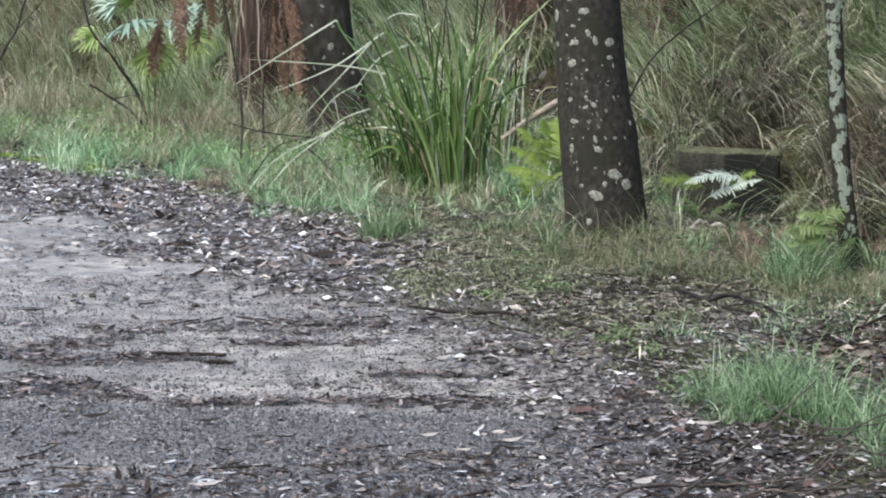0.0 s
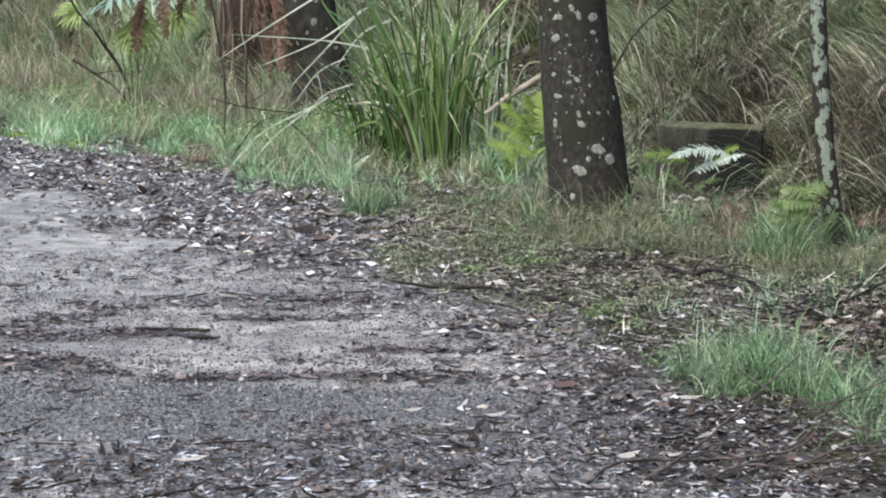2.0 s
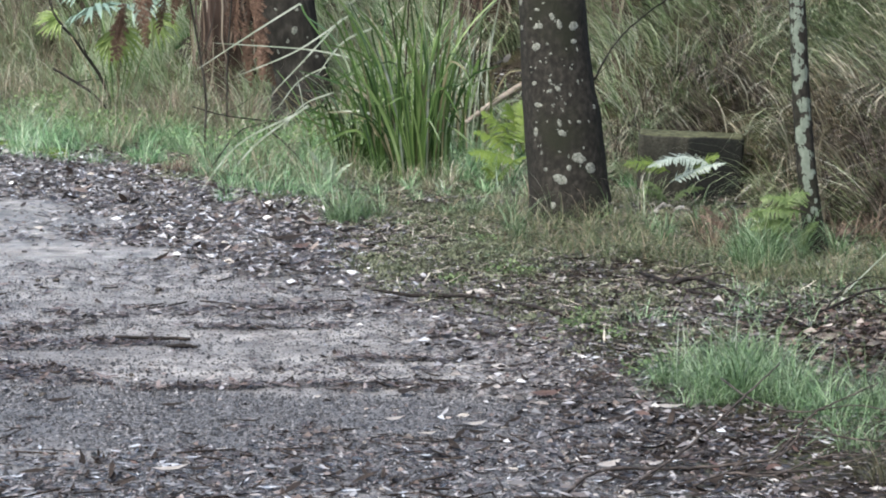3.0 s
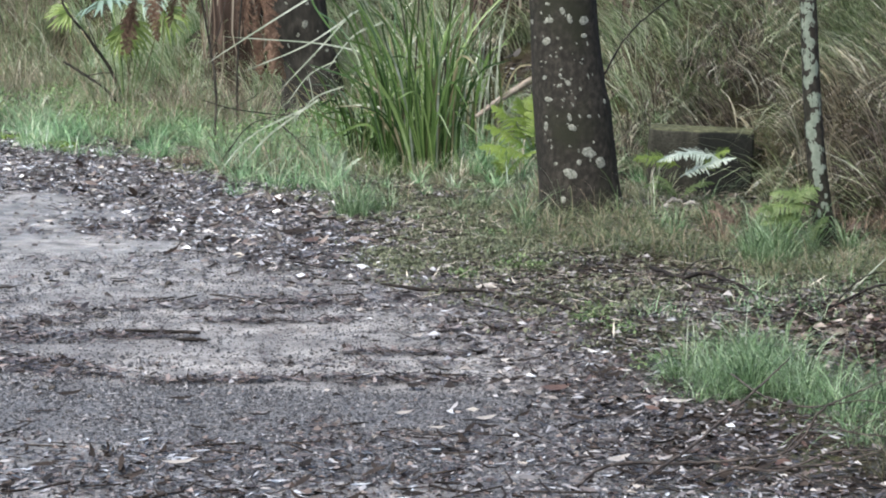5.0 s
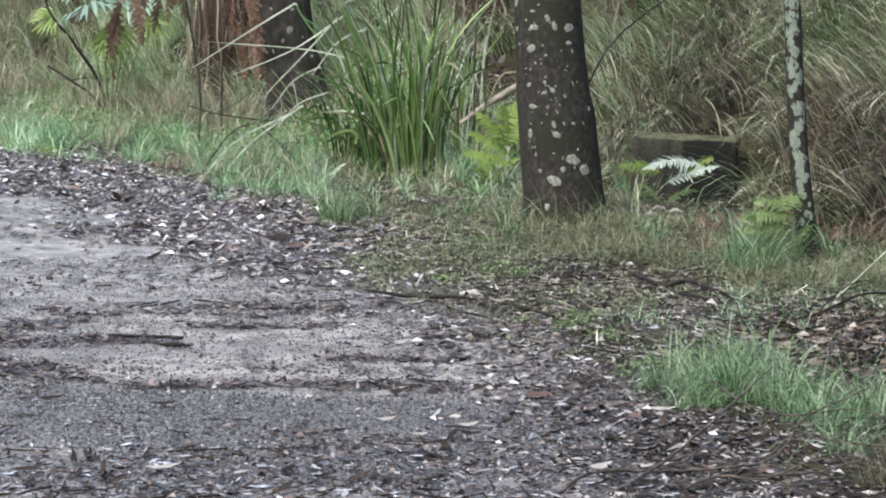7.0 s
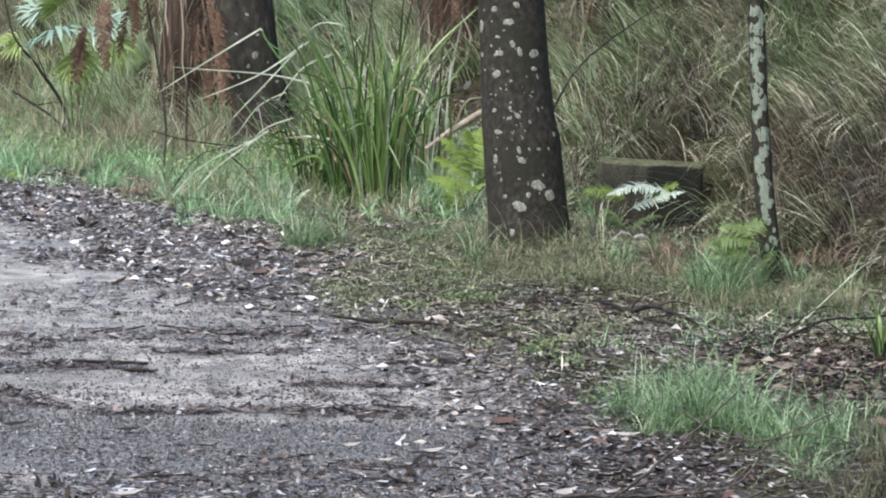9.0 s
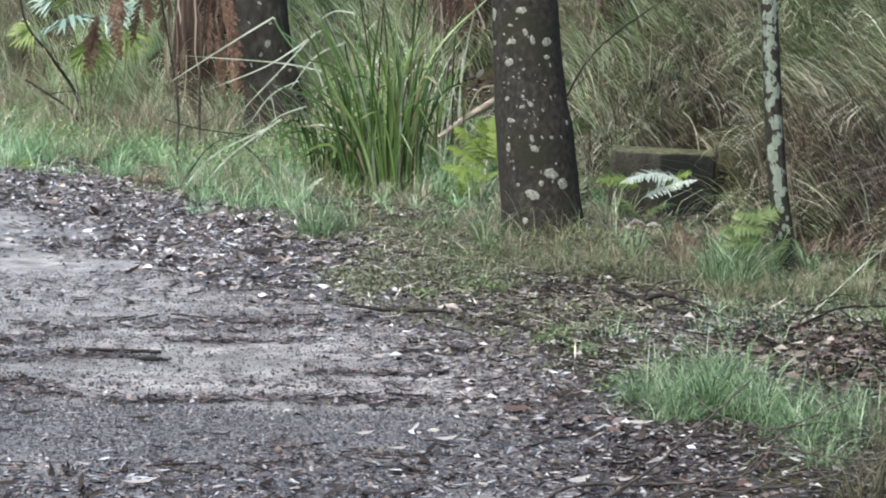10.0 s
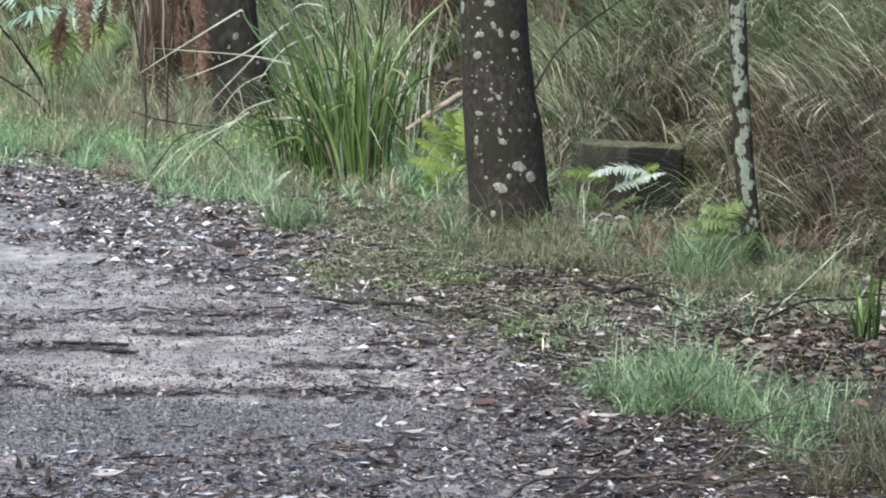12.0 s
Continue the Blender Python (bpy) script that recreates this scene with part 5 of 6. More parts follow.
which = np.argmax(np.stack([brown, green, straw]), 0)
which[(x < 0.6) & (y > 22.8) & (rng.random(len(x)) < 0.85)] = 3
# Paler grass lifts by colour a stretch of bank that renders too dark.
which[rng.random(len(x)) < 0.5 * spots(x, y, [(1.9, 21.5, 0.45), (1.75, 20.8, 0.3), (2.3, 21.6, 0.3)])] = 3
for k, (name, mat, label) in enumerate([
        ("brown_bank_grass", M_LOCK_BROWN, "dead brown grass hanging down the bank, more at its foot for shade"),
        ("green_bank_grass", M_LOCK_GREEN, "long green grass arching over the bank"),
        ("straw_bank_grass", M_LOCK_STRAW, "straw-coloured grass hanging in thick locks down the bank"),
        ("pale_bank_grass", M_PALE_GRASS, "pale green grass, brightened in colour, over the far bank")]):
    here = which == k
    locks(name, x[here], y[here], 17, 0.05, (0.22, 0.75), (0.007, 0.015), (0.0, 0.7), [(1.5, 2.8), (1.1, 2.5), (1.5, 2.8), (0.6, 2.0)][k], mat, label, 0.34, 1.1)
x, y = place_clumps(1500, -12, 9, -8, 34, lambda x, y: (bf(x, y) > 0.2) * (bf(x, y) < 5) * ~in_view(x, y))
tufted("upper_bank_grass", x, y, 30, 0.2, (0.3, 0.7), (0.008, 0.014), 0.3, (0.7, 2.0), M_DRY, "long half-dry grass higher up the bank", 0.5, 4)
x, y = place_clumps(1700, -7, 5.5, 11, 32, lambda x, y: smooth(-0.1, 0.3, bf(x, y)) * (bf(x, y) < 2.6) * in_view(x, y) * ~bare(x, y) * (np.hypot(x - 3.15, 0.6 * (y - 16.0)) > 0.5) * (0.25 + 0.75 * smooth(0.35, 0.6, vnoise(x, y, 1.9, 6))))
locks("arching_bank_grass", x, y, 20, 0.04, (0.3, 0.7), (0.007, 0.013), (0.1, 0.6), (1.3, 2.4), M_ARCH, "broad arching pale green grass blades on the bank", 0.7, 1.0, 6)
tufted("arching_verge_grass", np.array([0.85, 1.0, 1.25, 1.4, 1.6, 0.7, 2.2, 2.75, 1.7, 1.76, 1.66, 1.84, 2.54, 2.6]), np.array([16.75, 16.9, 16.85, 16.95, 17.0, 17.0, 15.0, 15.2, 18.4, 18.3, 18.2, 18.35, 18.45, 18.3]), 16, 0.06, (0.25, 0.55), (0.003, 0.006), 0.5, (1.0, 2.6), M_ARCH, "long thin arching blades before the trunks' feet", 0.0, 6, True)
# green verge grass under the bank
x, y = place_clumps(5600, -7, 4.5, 13.2, 29, lambda x, y: smooth(0.5, 1.5, ed(x, y) + 1.1 * (vnoise(x, y, 1.2, 2) - 0.5) + 0.9 * smooth(17.5, 19.5, y)) * (bf(x, y) < 0.3) * in_view(x, y) * smooth(14.5, 15.8, y + 1.3 * smooth(1.8, 2.4, x)) * (0.3 + 0.7 * smooth(0.28, 0.5, vnoise(x, y, 2.4, 0))))
few = rng.random(len(x)) < 0.5
x, y = x[few], y[few]
ok = (np.hypot((x + 0.1) * 1.1, y - 20.3) > 0.62) | (rng.random(len(x)) < 0.3)
ok &= ~((x > -1.2) & (x < 0.3) & (y > 19.4) & (y < 21.6)) | (rng.random(len(x)) < 0.5)
ok &= (np.hypot(x + 2.0, (y - 22.6) * 0.6) > 0.95) | (rng.random(len(x)) < 0.6)
x, y = x[ok], y[ok]
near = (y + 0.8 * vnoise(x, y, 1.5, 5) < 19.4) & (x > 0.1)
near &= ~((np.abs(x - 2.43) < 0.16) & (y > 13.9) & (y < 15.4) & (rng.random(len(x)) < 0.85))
tufted("near_verge_grass", x[near], y[near], 64, 0.06, (0.06, 0.34), (0.003, 0.006), 0.7, (1.4, 3.2), M_VERGE, "yellowish mixed grass, coloured darker, round the trees' feet", 0.2, 5)
x, y = x[(x < 0.1) | (y > 18.6)], y[(x < 0.1) | (y > 18.6)]
tufted("verge_grass", x, y, 66, 0.08, (0.08, 0.5), (0.004, 0.0085), 0.7, (1.1, 3.2), M_GRASS, "soft green and straw-coloured verge grass", 0.2, 5)
x, y = place_clumps(700, -7, 4.5, 16.5, 29, lambda x, y: smooth(0.9, 1.8, ed(x, y) + 0.9 * smooth(18, 20, y)) * (bf(x, y) < 0.3) * in_view(x, y) * np.where((x > 0.1) & (y < 19), 0.4, 0.6))
tufted("straw_verge_grass", x, y, 46, 0.07, (0.25, 0.6), (0.004, 0.007), 0.4, (0.9, 2.6), M_DRY, "taller straw-coloured grass tufts in the verge", 0.2, 6)
x, y = place_clumps(4200, -3, 4.5, 10, 17.5, lambda x, y: smooth(0.25, 1.2, ed(x, y)) * (bf(x, y) < 0.3) * smooth(0.5, 0.62, vnoise(x, y, 1.9, 3)) * (1 - 0.95 * np.exp(-((x - 2.35) / 0.8) ** 2 - ((y - 12.2) / 0.9) ** 2)))
tufted("short_verge_grass", x, y, 12, 0.06, (0.04, 0.16), (0.003, 0.006), 0.6, (0.7, 2.4), M_GRASS, "short sparse grass among verge litter", 0.0, 4)
x, y = place_clumps(1300, -9, 6, -8, 10, lambda x, y: np.maximum(smooth(0.6, 1.8, ed(x, y)) * (bf(x, y) < 0.3), smooth(-5.0, -5.8, ed(x, y))) * ~((y > 8.5) & (x > 0)))
tufted("outer_verge_grass", x, y, 9, 0.12, (0.1, 0.32), (0.005, 0.010), 0.35, (0.5, 1.9), M_GRASS, "green verge grass farther along the track", 0.2)
# fresh tufts by the near edge of the track
tx, ty = [], []
for cx, cy, rad, n in [(1.42, 10.95, 0.2, 16), (1.6, 10.85, 0.2, 16), (1.5, 11.25, 0.18, 8), (1.62, 11.55, 0.15, 5), (1.8, 10.5, 0.22, 11), (1.95, 10.2, 0.25, 9), (1.85, 9.8, 0.22, 4), (1.2, 11.25, 0.15, 4), (1.3, 10.6, 0.15, 4)]:
    a, r = rng.uniform(0, 6.28, n), rad * np.sqrt(rng.random(n))
    tx, ty = np.concatenate([tx, cx + r * np.cos(a)]), np.concatenate([ty, cy + r * np.sin(a) * 1.3])
tufted("fresh_grass", tx, ty, 52, 0.07, (0.08, 0.38), (0.003, 0.0065), 0.7, (1.1, 3.0), M_FRESH, "fresh fine green grass tufts beside the track", 0.0, 6)
tx, ty = [], []
for cx, cy, rad, n in [(1.45, 11.0, 0.2, 8), (1.6, 11.2, 0.22, 7), (1.62, 11.6, 0.1, 7), (1.22, 11.05, 0.1, 3), (1.75, 10.7, 0.18, 4), (1.97, 10.5, 0.15, 3), (2.0, 10.9, 0.12, 3)]:
    a, r = rng.uniform(0, 6.28, n), rad * np.sqrt(rng.random(n))
    tx, ty = np.concatenate([tx, cx + r * np.cos(a)]), np.concatenate([ty, cy + r * np.sin(a) * 1.3])
tufted("arching_fresh_grass", tx, ty, 18, 0.06, (0.14, 0.44), (0.003, 0.0055), 0.6, (1.7, 3.2), M_ARCH_FRESH, "longer pale green blades arching out of the fresh tufts", 0.0, 7, True)
# long thin blades before and behind the big tussock
tx, ty = np.concatenate([rng.uniform(-0.7, 0.6, 34), rng.uniform(-0.25, 0.5, 46)]), np.concatenate([rng.uniform(19.7, 20.4, 34), rng.uniform(22.3, 23.6, 46)])
tufted("tussock_foot_grass", tx[:34], ty[:34], 10, 0.07, (0.22, 0.55), (0.004, 0.007), 0.45, (1.3, 2.8), M_ARCH, "long pale green blades drooping before a tall tussock", 0.0, 7, True)
tufted("tall_pale_grass", tx[34:], ty[34:], 12, 0.1, (0.7, 1.45), (0.006, 0.011), 0.22, (0.5, 1.9), M_PALE_GRASS, "tall thin pale grass behind a tall tussock", 0.0, 8, True)
# straw-coloured tufts about the trees' feet
tx, ty = [], []
for cx, cy, rad, n in [(1.0, 17.2, 0.3, 5), (1.35, 17.15, 0.3, 5), (0.75, 17.3, 0.25, 8), (1.75, 16.9, 0.4, 8), (2.1, 16.6, 0.35, 14), (2.05, 14.4, 0.25, 8), (2.3, 14.15, 0.2, 8), (2.65, 14.2, 0.25, 8), (2.75, 14.6, 0.3, 4), (-1.2, 20.3, 0.4, 14), (-0.3, 18.4, 0.25, 8), (2.68, 18.3, 0.25, 10), (2.8, 17.6, 0.3, 8), (1.52, 18.3, 0.12, 7), (2.62, 18.9, 0.2, 12), (2.95, 16.9, 0.25, 5), (1.2, 18.4, 0.3, 12), (1.5, 16.2, 0.4, 9), (1.15, 16.6, 0.3, 7), (1.95, 15.6, 0.4, 8), (0.6, 16.9, 0.3, 6), (1.0, 15.8, 0.4, 11), (1.4, 15.5, 0.4, 13), (1.8, 15.2, 0.4, 13), (2.0, 14.3, 0.3, 9), (1.2, 16.4, 0.4, 11), (2.6, 14.1, 0.35, 12), (0.7, 16.2, 0.35, 8), (2.95, 15.2, 0.3, 3)] :
    a, r = rng.uniform(0, 6.28, n), rad * np.sqrt(rng.random(n))
    tx, ty = np.concatenate([tx, cx + r * np.cos(a)]), np.concatenate([ty, cy + r * np.sin(a)])
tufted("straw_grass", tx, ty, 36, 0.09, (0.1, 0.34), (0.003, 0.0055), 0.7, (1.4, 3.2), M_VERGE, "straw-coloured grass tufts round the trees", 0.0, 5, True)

tx, ty = [], []
for cx, cy, rad, n in [(2.05, 9.5, 0.2, 12), (2.2, 9.9, 0.2, 12), (1.9, 9.15, 0.2, 10), (2.4, 10.4, 0.25, 8), (2.15, 9.1, 0.2, 10), (2.3, 10.9, 0.25, 5)]:
    a, r = rng.uniform(0, 6.28, n), rad * np.sqrt(rng.random(n))
    tx, ty = np.concatenate([tx, cx + r * np.cos(a)]), np.concatenate([ty, cy + r * np.sin(a)])
tufted("dull_grass", tx, ty, 40, 0.08, (0.08, 0.3), (0.003, 0.006), 0.6, (0.9, 3.0), M_DULL, "olive and brown grass, darkened for shade, behind the fresh tufts", 0.0, 5, True)
tx, ty = [], []
for cx, cy, rad, n in [(-3.1, 24.2, 0.3, 8), (-2.7, 23.7, 0.3, 6), (-2.3, 23.3, 0.3, 9), (-1.9, 22.8, 0.3, 6), (-1.5, 22.2, 0.3, 6), (-3.6, 25.2, 0.4, 8), (-0.8, 23.9, 0.2, 8), (-0.6, 25.6, 0.35, 12), (-0.3, 26.2, 0.4, 14), (-0.75, 26.6, 0.4, 14), (-2.8, 27.4, 0.5, 14), (-3.4, 27.8, 0.5, 14)]:
    a, r = rng.uniform(0, 6.28, n), rad * np.sqrt(rng.random(n))
    tx, ty = np.concatenate([tx, cx + r * np.cos(a)]), np.concatenate([ty, cy + r * np.sin(a)])
tufted("bright_tufts", tx, ty, 48, 0.06, (0.12, 0.42), (0.005, 0.011), 0.5, (0.9, 2.9), M_GRASS, "bright soft green grass tufts in the far verge", 0.0, 5, True)
# taller green tufts by the slender tree
tx, ty = [], []
for cx, cy, rad, n in [(2.2, 15.1, 0.22, 10), (2.05, 14.75, 0.2, 12), (2.15, 15.7, 0.2, 6), (1.75, 16.4, 0.3, 3), (0.85, 16.5, 0.25, 2), (2.75, 14.9, 0.3, 4), (0.5, 17.6, 0.25, 3), (-0.42, 17.35, 0.12, 6), (-0.28, 17.6, 0.1, 4), (-2.6, 25.9, 0.45, 18), (-0.7, 26.2, 0.5, 18), (-3.2, 24.8, 0.4, 8), (-2.2, 23.6, 0.35, 8), (-0.35, 22.6, 0.3, 8)]:
    a, r = rng.uniform(0, 6.28, n), rad * np.sqrt(rng.random(n))
    tx, ty = np.concatenate([tx, cx + r * np.cos(a)]), np.concatenate([ty, cy + r * np.sin(a)])
tufted("green_tufts", tx, ty, 60, 0.04, (0.12, 0.42), (0.003, 0.008), 0.5, (0.9, 2.9), M_FRESH, "soft bluish-green grass tufts in verge and bank", 0.0, 5, True)
tx, ty = [], []
for cx, cy, rad, n in [(-2.9, 24.8, 0.3, 9), (-2.45, 24.6, 0.3, 10), (-2.0, 24.3, 0.3, 10), (-1.7, 24.0, 0.2, 6), (-3.4, 25.3, 0.4, 10), (-1.45, 23.3, 0.2, 3), (-0.7, 23.7, 0.15, 4), (-0.4, 24.2, 0.3, 10), (0.0, 24.0, 0.3, 12), (0.35, 23.2, 0.3, 12), (-0.5, 25.2, 0.35, 12), (0.1, 25.0, 0.35, 12), (-2.3, 25.2, 0.3, 8), (-4.6, 27.5, 0.6, 26), (-4.9, 28.6, 0.6, 26), (-4.2, 28.3, 0.5, 22), (-3.8, 27.4, 0.4, 14), (-4.4, 29.0, 0.5, 22), (-4.0, 29.4, 0.5, 22), (-4.9, 29.6, 0.6, 26)]:
    a, r = rng.uniform(0, 6.28, n), rad * np.sqrt(rng.random(n))
    tx, ty = np.concatenate([tx, cx + r * np.cos(a)]), np.concatenate([ty, cy + r * np.sin(a)])
tufted("tall_dry_grass", tx, ty, 44, 0.08, (0.3, 0.85), (0.004, 0.008), 0.35, (0.5, 2.8), M_DRY, "tall half-dry grass before the fibrous trunks", 0.0, 6, True)
tx, ty = [], []
for cx, cy, rad, n in [(-4.7, 29.4, 0.6, 30), (-5.2, 29.8, 0.5, 20), (-4.2, 29.0, 0.4, 16)]:
    a, r = rng.uniform(0, 6.28, n), rad * np.sqrt(rng.random(n))
    tx, ty = np.concatenate([tx, cx + r * np.cos(a)]), np.concatenate([ty, cy + r * np.sin(a)])
tufted("dead_brush", tx, ty, 26, 0.15, (0.4, 1.0), (0.006, 0.012), 0.7, (0.3, 2.0), M_STRAW, "pale dead brush tangled over the far bank", 0.0, 5, True)
# brown withered mounds
tx, ty = [], []
for cx, cy, rad, n in [(-2.75, 25.4, 0.4, 16), (-1.75, 25.2, 0.45, 30), (-2.0, 24.9, 0.25, 12), (-4.1, 26.2, 0.4, 14), (-1.5, 23.9, 0.2, 4), (0.35, 23.4, 0.4, 16), (-2.55, 25.6, 0.35, 18)]:
    a, r = rng.uniform(0, 6.28, n), rad * np.sqrt(rng.random(n))
    tx, ty = np.concatenate([tx, cx + r * np.cos(a)]), np.concatenate([ty, cy + r * np.sin(a)])
tufted("withered_grass", tx, ty, 46, 0.1, (0.25, 0.6), (0.004, 0.008), 0.4, (1.4, 3.0), M_THATCH, "brown withered grass matted into drooping mounds", 0.9, 5)

# rust-brown dead tufts
tx, ty = [], []
for cx, cy, rad, n in [(1.97, 15.6, 0.1, 7), (2.05, 16.2, 0.15, 5), (2.85, 15.9, 0.15, 5)]:
    a, r = rng.uniform(0, 6.28, n), rad * np.sqrt(rng.random(n))
    tx, ty = np.concatenate([tx, cx + r * np.cos(a)]), np.concatenate([ty, cy + r * np.sin(a)])
tufted("rusty_tufts", tx, ty, 34, 0.06, (0.1, 0.34), (0.005, 0.011), 0.7, (0.6, 2.8), M_RUSTY, "rust-brown dead tufts in the verge", 0.0, 5, True)

tx, ty = np.array([-2.16, -2.08, -2.0, -1.92, -1.86, -2.04, -1.96]), np.array([21.2, 21.1, 21.05, 21.0, 20.95, 20.95, 21.15])
tufted("rusty_mound", tx, ty, 46, 0.09, (0.06, 0.22), (0.004, 0.009), 0.8, (1.0, 2.8), M_RUSTY, "low rust-brown mound of dead grass beside the track", 0.0, 4, True)

# broad-leaved herbs in the far verge
x, y = place_clumps(1500, -5.5, 0.2, 19.8, 26.8, lambda x, y: smooth(0.5, 1.0, ed(x, y)) * (bf(x, y) < 0.4) * in_view(x, y) * smooth(0.4, 0.6, vnoise(x, y, 1.5, 2)))
i = np.repeat(np.arange(len(x)), 38)
n = len(i)
px, py = x[i] + rng.normal(0, 0.09, n), y[i] + rng.normal(0, 0.09, n)
up = rng.uniform(0.02, 0.28, n)
L = rng.uniform(0.018, 0.055, n)
v, f = leaf_arrays(np.stack([px, py, height(px, py) + up], 1), rng.uniform(0, 6.28, n), rng.normal(-0.3, 0.5, n), rng.normal(0, 0.5, n), L, L * rng.uniform(0.2, 0.42, n), rng.uniform(0, 0.4, n))
stuff("leafy_herbs", arrays("leafy_herbs", v, f, M_LEAFY), "broad-leaved green herbs growing through verge grass", "herbs")

# low herbs and moss sprigs on the verge
mossy = lambda x, y: np.exp(-((x - 0.15) / 0.55) ** 2 - ((y - 14.9) / 0.9) ** 2)


SPRIGS = [(0.26, 14.3, 0.09, 5), (0.58, 14.75, 0.13, 8), (0.52, 15.9, 0.1, 4), (0.94, 12.85, 0.12, 6), (0.85, 12.6, 0.08, 3), (1.02, 12.4, 0.1, 4), (0.72, 14.6, 0.08, 3), (1.06, 11.4, 0.1, 3), (1.25, 11.6, 0.12, 4), (3.0, 16.6, 0.1, 8)]


def flakes(x, y, z, L, w, bend, tilt):
    """Small bent four-cornered bits, lying or tilted."""
    m = len(x)
    az = rng.uniform(0, 6.28, m)
    o = L * 0
    p = np.stack([np.stack([L * 0.5, w * 0.1, L * rng.normal(0, tilt, m)], 1), np.stack([L * 0.05, w * 0.5, L * rng.normal(bend, 0.12 + tilt, m)], 1), np.stack([-L * 0.5, -w * 0.1, o], 1), np.stack([-L * 0.05, -w * 0.5, L * rng.normal(bend, 0.12, m)], 1)], 1)
    ca, sa = np.cos(az)[:, None], np.sin(az)[:, None]
    v = np.stack([p[:, :, 0] * ca - p[:, :, 1] * sa, p[:, :, 0] * sa + p[:, :, 1] * ca, p[:, :, 2]], -1) + np.stack([x, y, height(x, y) + z], 1)[:, None]
    b = np.arange(m)[:, None] * 4
    return v.reshape(-1, 3), [np.concatenate([b + np.array([[0, 1, 2]]), b + np.array([[0, 2, 3]])])]


x, y = scatter(560000, -4.5, 4, 11.2, 22, lambda x, y: smooth(-0.1, 0.4, ed(x, y) + 0.45 * mossy(x, y) + 0.6 * (vnoise(x, y, 2.5, 4) - 0.5)) * (bf(x, y) < 0.2) * np.where((x > 0.8) & (y > 14.4), 0.6, 1.0) * (0.16 + 0.84 * smooth(0.42, 0.62, 0.14 * mossy(x, y) + 0.6 * vnoise(x, y, 1.7, 6) + 0.4 * vnoise(x, y, 7, 3))) * smooth(11.2, 12.6, y) * (1 - 0.95 * np.exp(-((x - 2.35) / 0.8) ** 2 - ((y - 12.2) / 0.9) ** 2)) * (1 - 0.7 * np.exp(-((x - 1.6) / 0.5) ** 2 - ((y - 13.0) / 0.8) ** 2)) * in_view(x, y))
n = len(x)
v, f = flakes(x, y, rng.uniform(0.004, 0.055, n) * (0.25 + vnoise(x, y, 5, 2)), rng.uniform(0.008, 0.026, n), rng.uniform(0.006, 0.014, n), 0.05, 0.4)
stuff("low_herbs", arrays("low_herbs", v, f, M_HERB), "small green herbs and moss sprigs on the verge", "herbs")


sx, sy = [], []
for cx, cy, rad, n in SPRIGS:
    a, r = rng.uniform(0, 6.28, n * 26), rad * np.sqrt(rng.random(n * 26))
    sx, sy = np.concatenate([sx, cx + r * np.cos(a)]), np.concatenate([sy, cy + 1.6 * r * np.sin(a)])
n = len(sx)
L = rng.uniform(0.012, 0.03, n)
v, f = leaf_arrays(np.stack([sx, sy, height(sx, sy) + rng.uniform(0.005, 0.07, n)], 1), rng.uniform(0, 6.28, n), rng.normal(-0.2, 0.4, n), rng.normal(0, 0.4, n), L, L * rng.uniform(0.4, 0.8, n), rng.uniform(0, 0.3, n))
stuff("green_sprigs", arrays("green_sprigs", v, f, M_SPRIG), "small bright green herbs sprouting through verge litter", "herbs")

x, y = scatter(60000, -4.8, -2.4, 22.2, 25.2, lambda x, y: np.exp(-((ed(x, y) - 0.05) / 0.13) ** 2) * smooth(0.3, 0.55, vnoise(x, y, 2.2, 1)) * in_view(x, y))
n = len(x)
v, f = flakes(x, y, rng.uniform(0.002, 0.05, n), rng.uniform(0.012, 0.03, n), rng.uniform(0.008, 0.018, n), 0.05, 0.4)
stuff("moss_edge", arrays("moss_edge", v, f, M_FERN), "yellow-green moss along the far track edge", "moss")


def wash(x, y):
    """Ragged lines of debris that the rain has left across the track."""
    k = 0.6 * vnoise(x * 0.4, y * 1.3, 1.5, 2) + 0.4 * vnoise(x * 0.7 + 0.3 * y, y * 2.2, 2.1, 5)
    return smooth(0.54, 0.66, k + 0.35 * (vnoise(x, y, 6, 1) - 0.5)) + 0.02


def litter_chance(x, y):
    e = ed(x, y)
    band = np.exp(-((e + 0.05) / np.where(e < 0, 0.36 + 0.35 * smooth(11.2, 10.0, y), 0.7) + 0.5 * (vnoise(x, y, 1.7, 4) - 0.5)) ** 2) * 0.95
    far = 0.9 * far_litter(x, y)
    near = smooth(10.0, 9.5, y) * smooth(7, 8, y) * 0.6
    lines = wash(x, y) * (1 - 0.85 * smooth(13.3, 13.8, y))
    verge = (e > 0) * (0.45 + 0.55 * smooth(0.35, 0.6, vnoise(x, y, 1.1, 5))) * (bf(x, y) < 0.4)
    return np.clip(np.maximum.reduce([band, far, near, lines * (e < 0.3) * (e > -4.5), verge]), 0, 1) * (bf(x, y) < 0.6) * (1 - 0.55 * mossy(x, y))


def drifted(x, y):
    """How thickly brown leaves have drifted in behind the near grass."""
    return np.exp(-((x - 2.45) / 0.8) ** 2 - ((y - 12.1) / 1.1) ** 2)


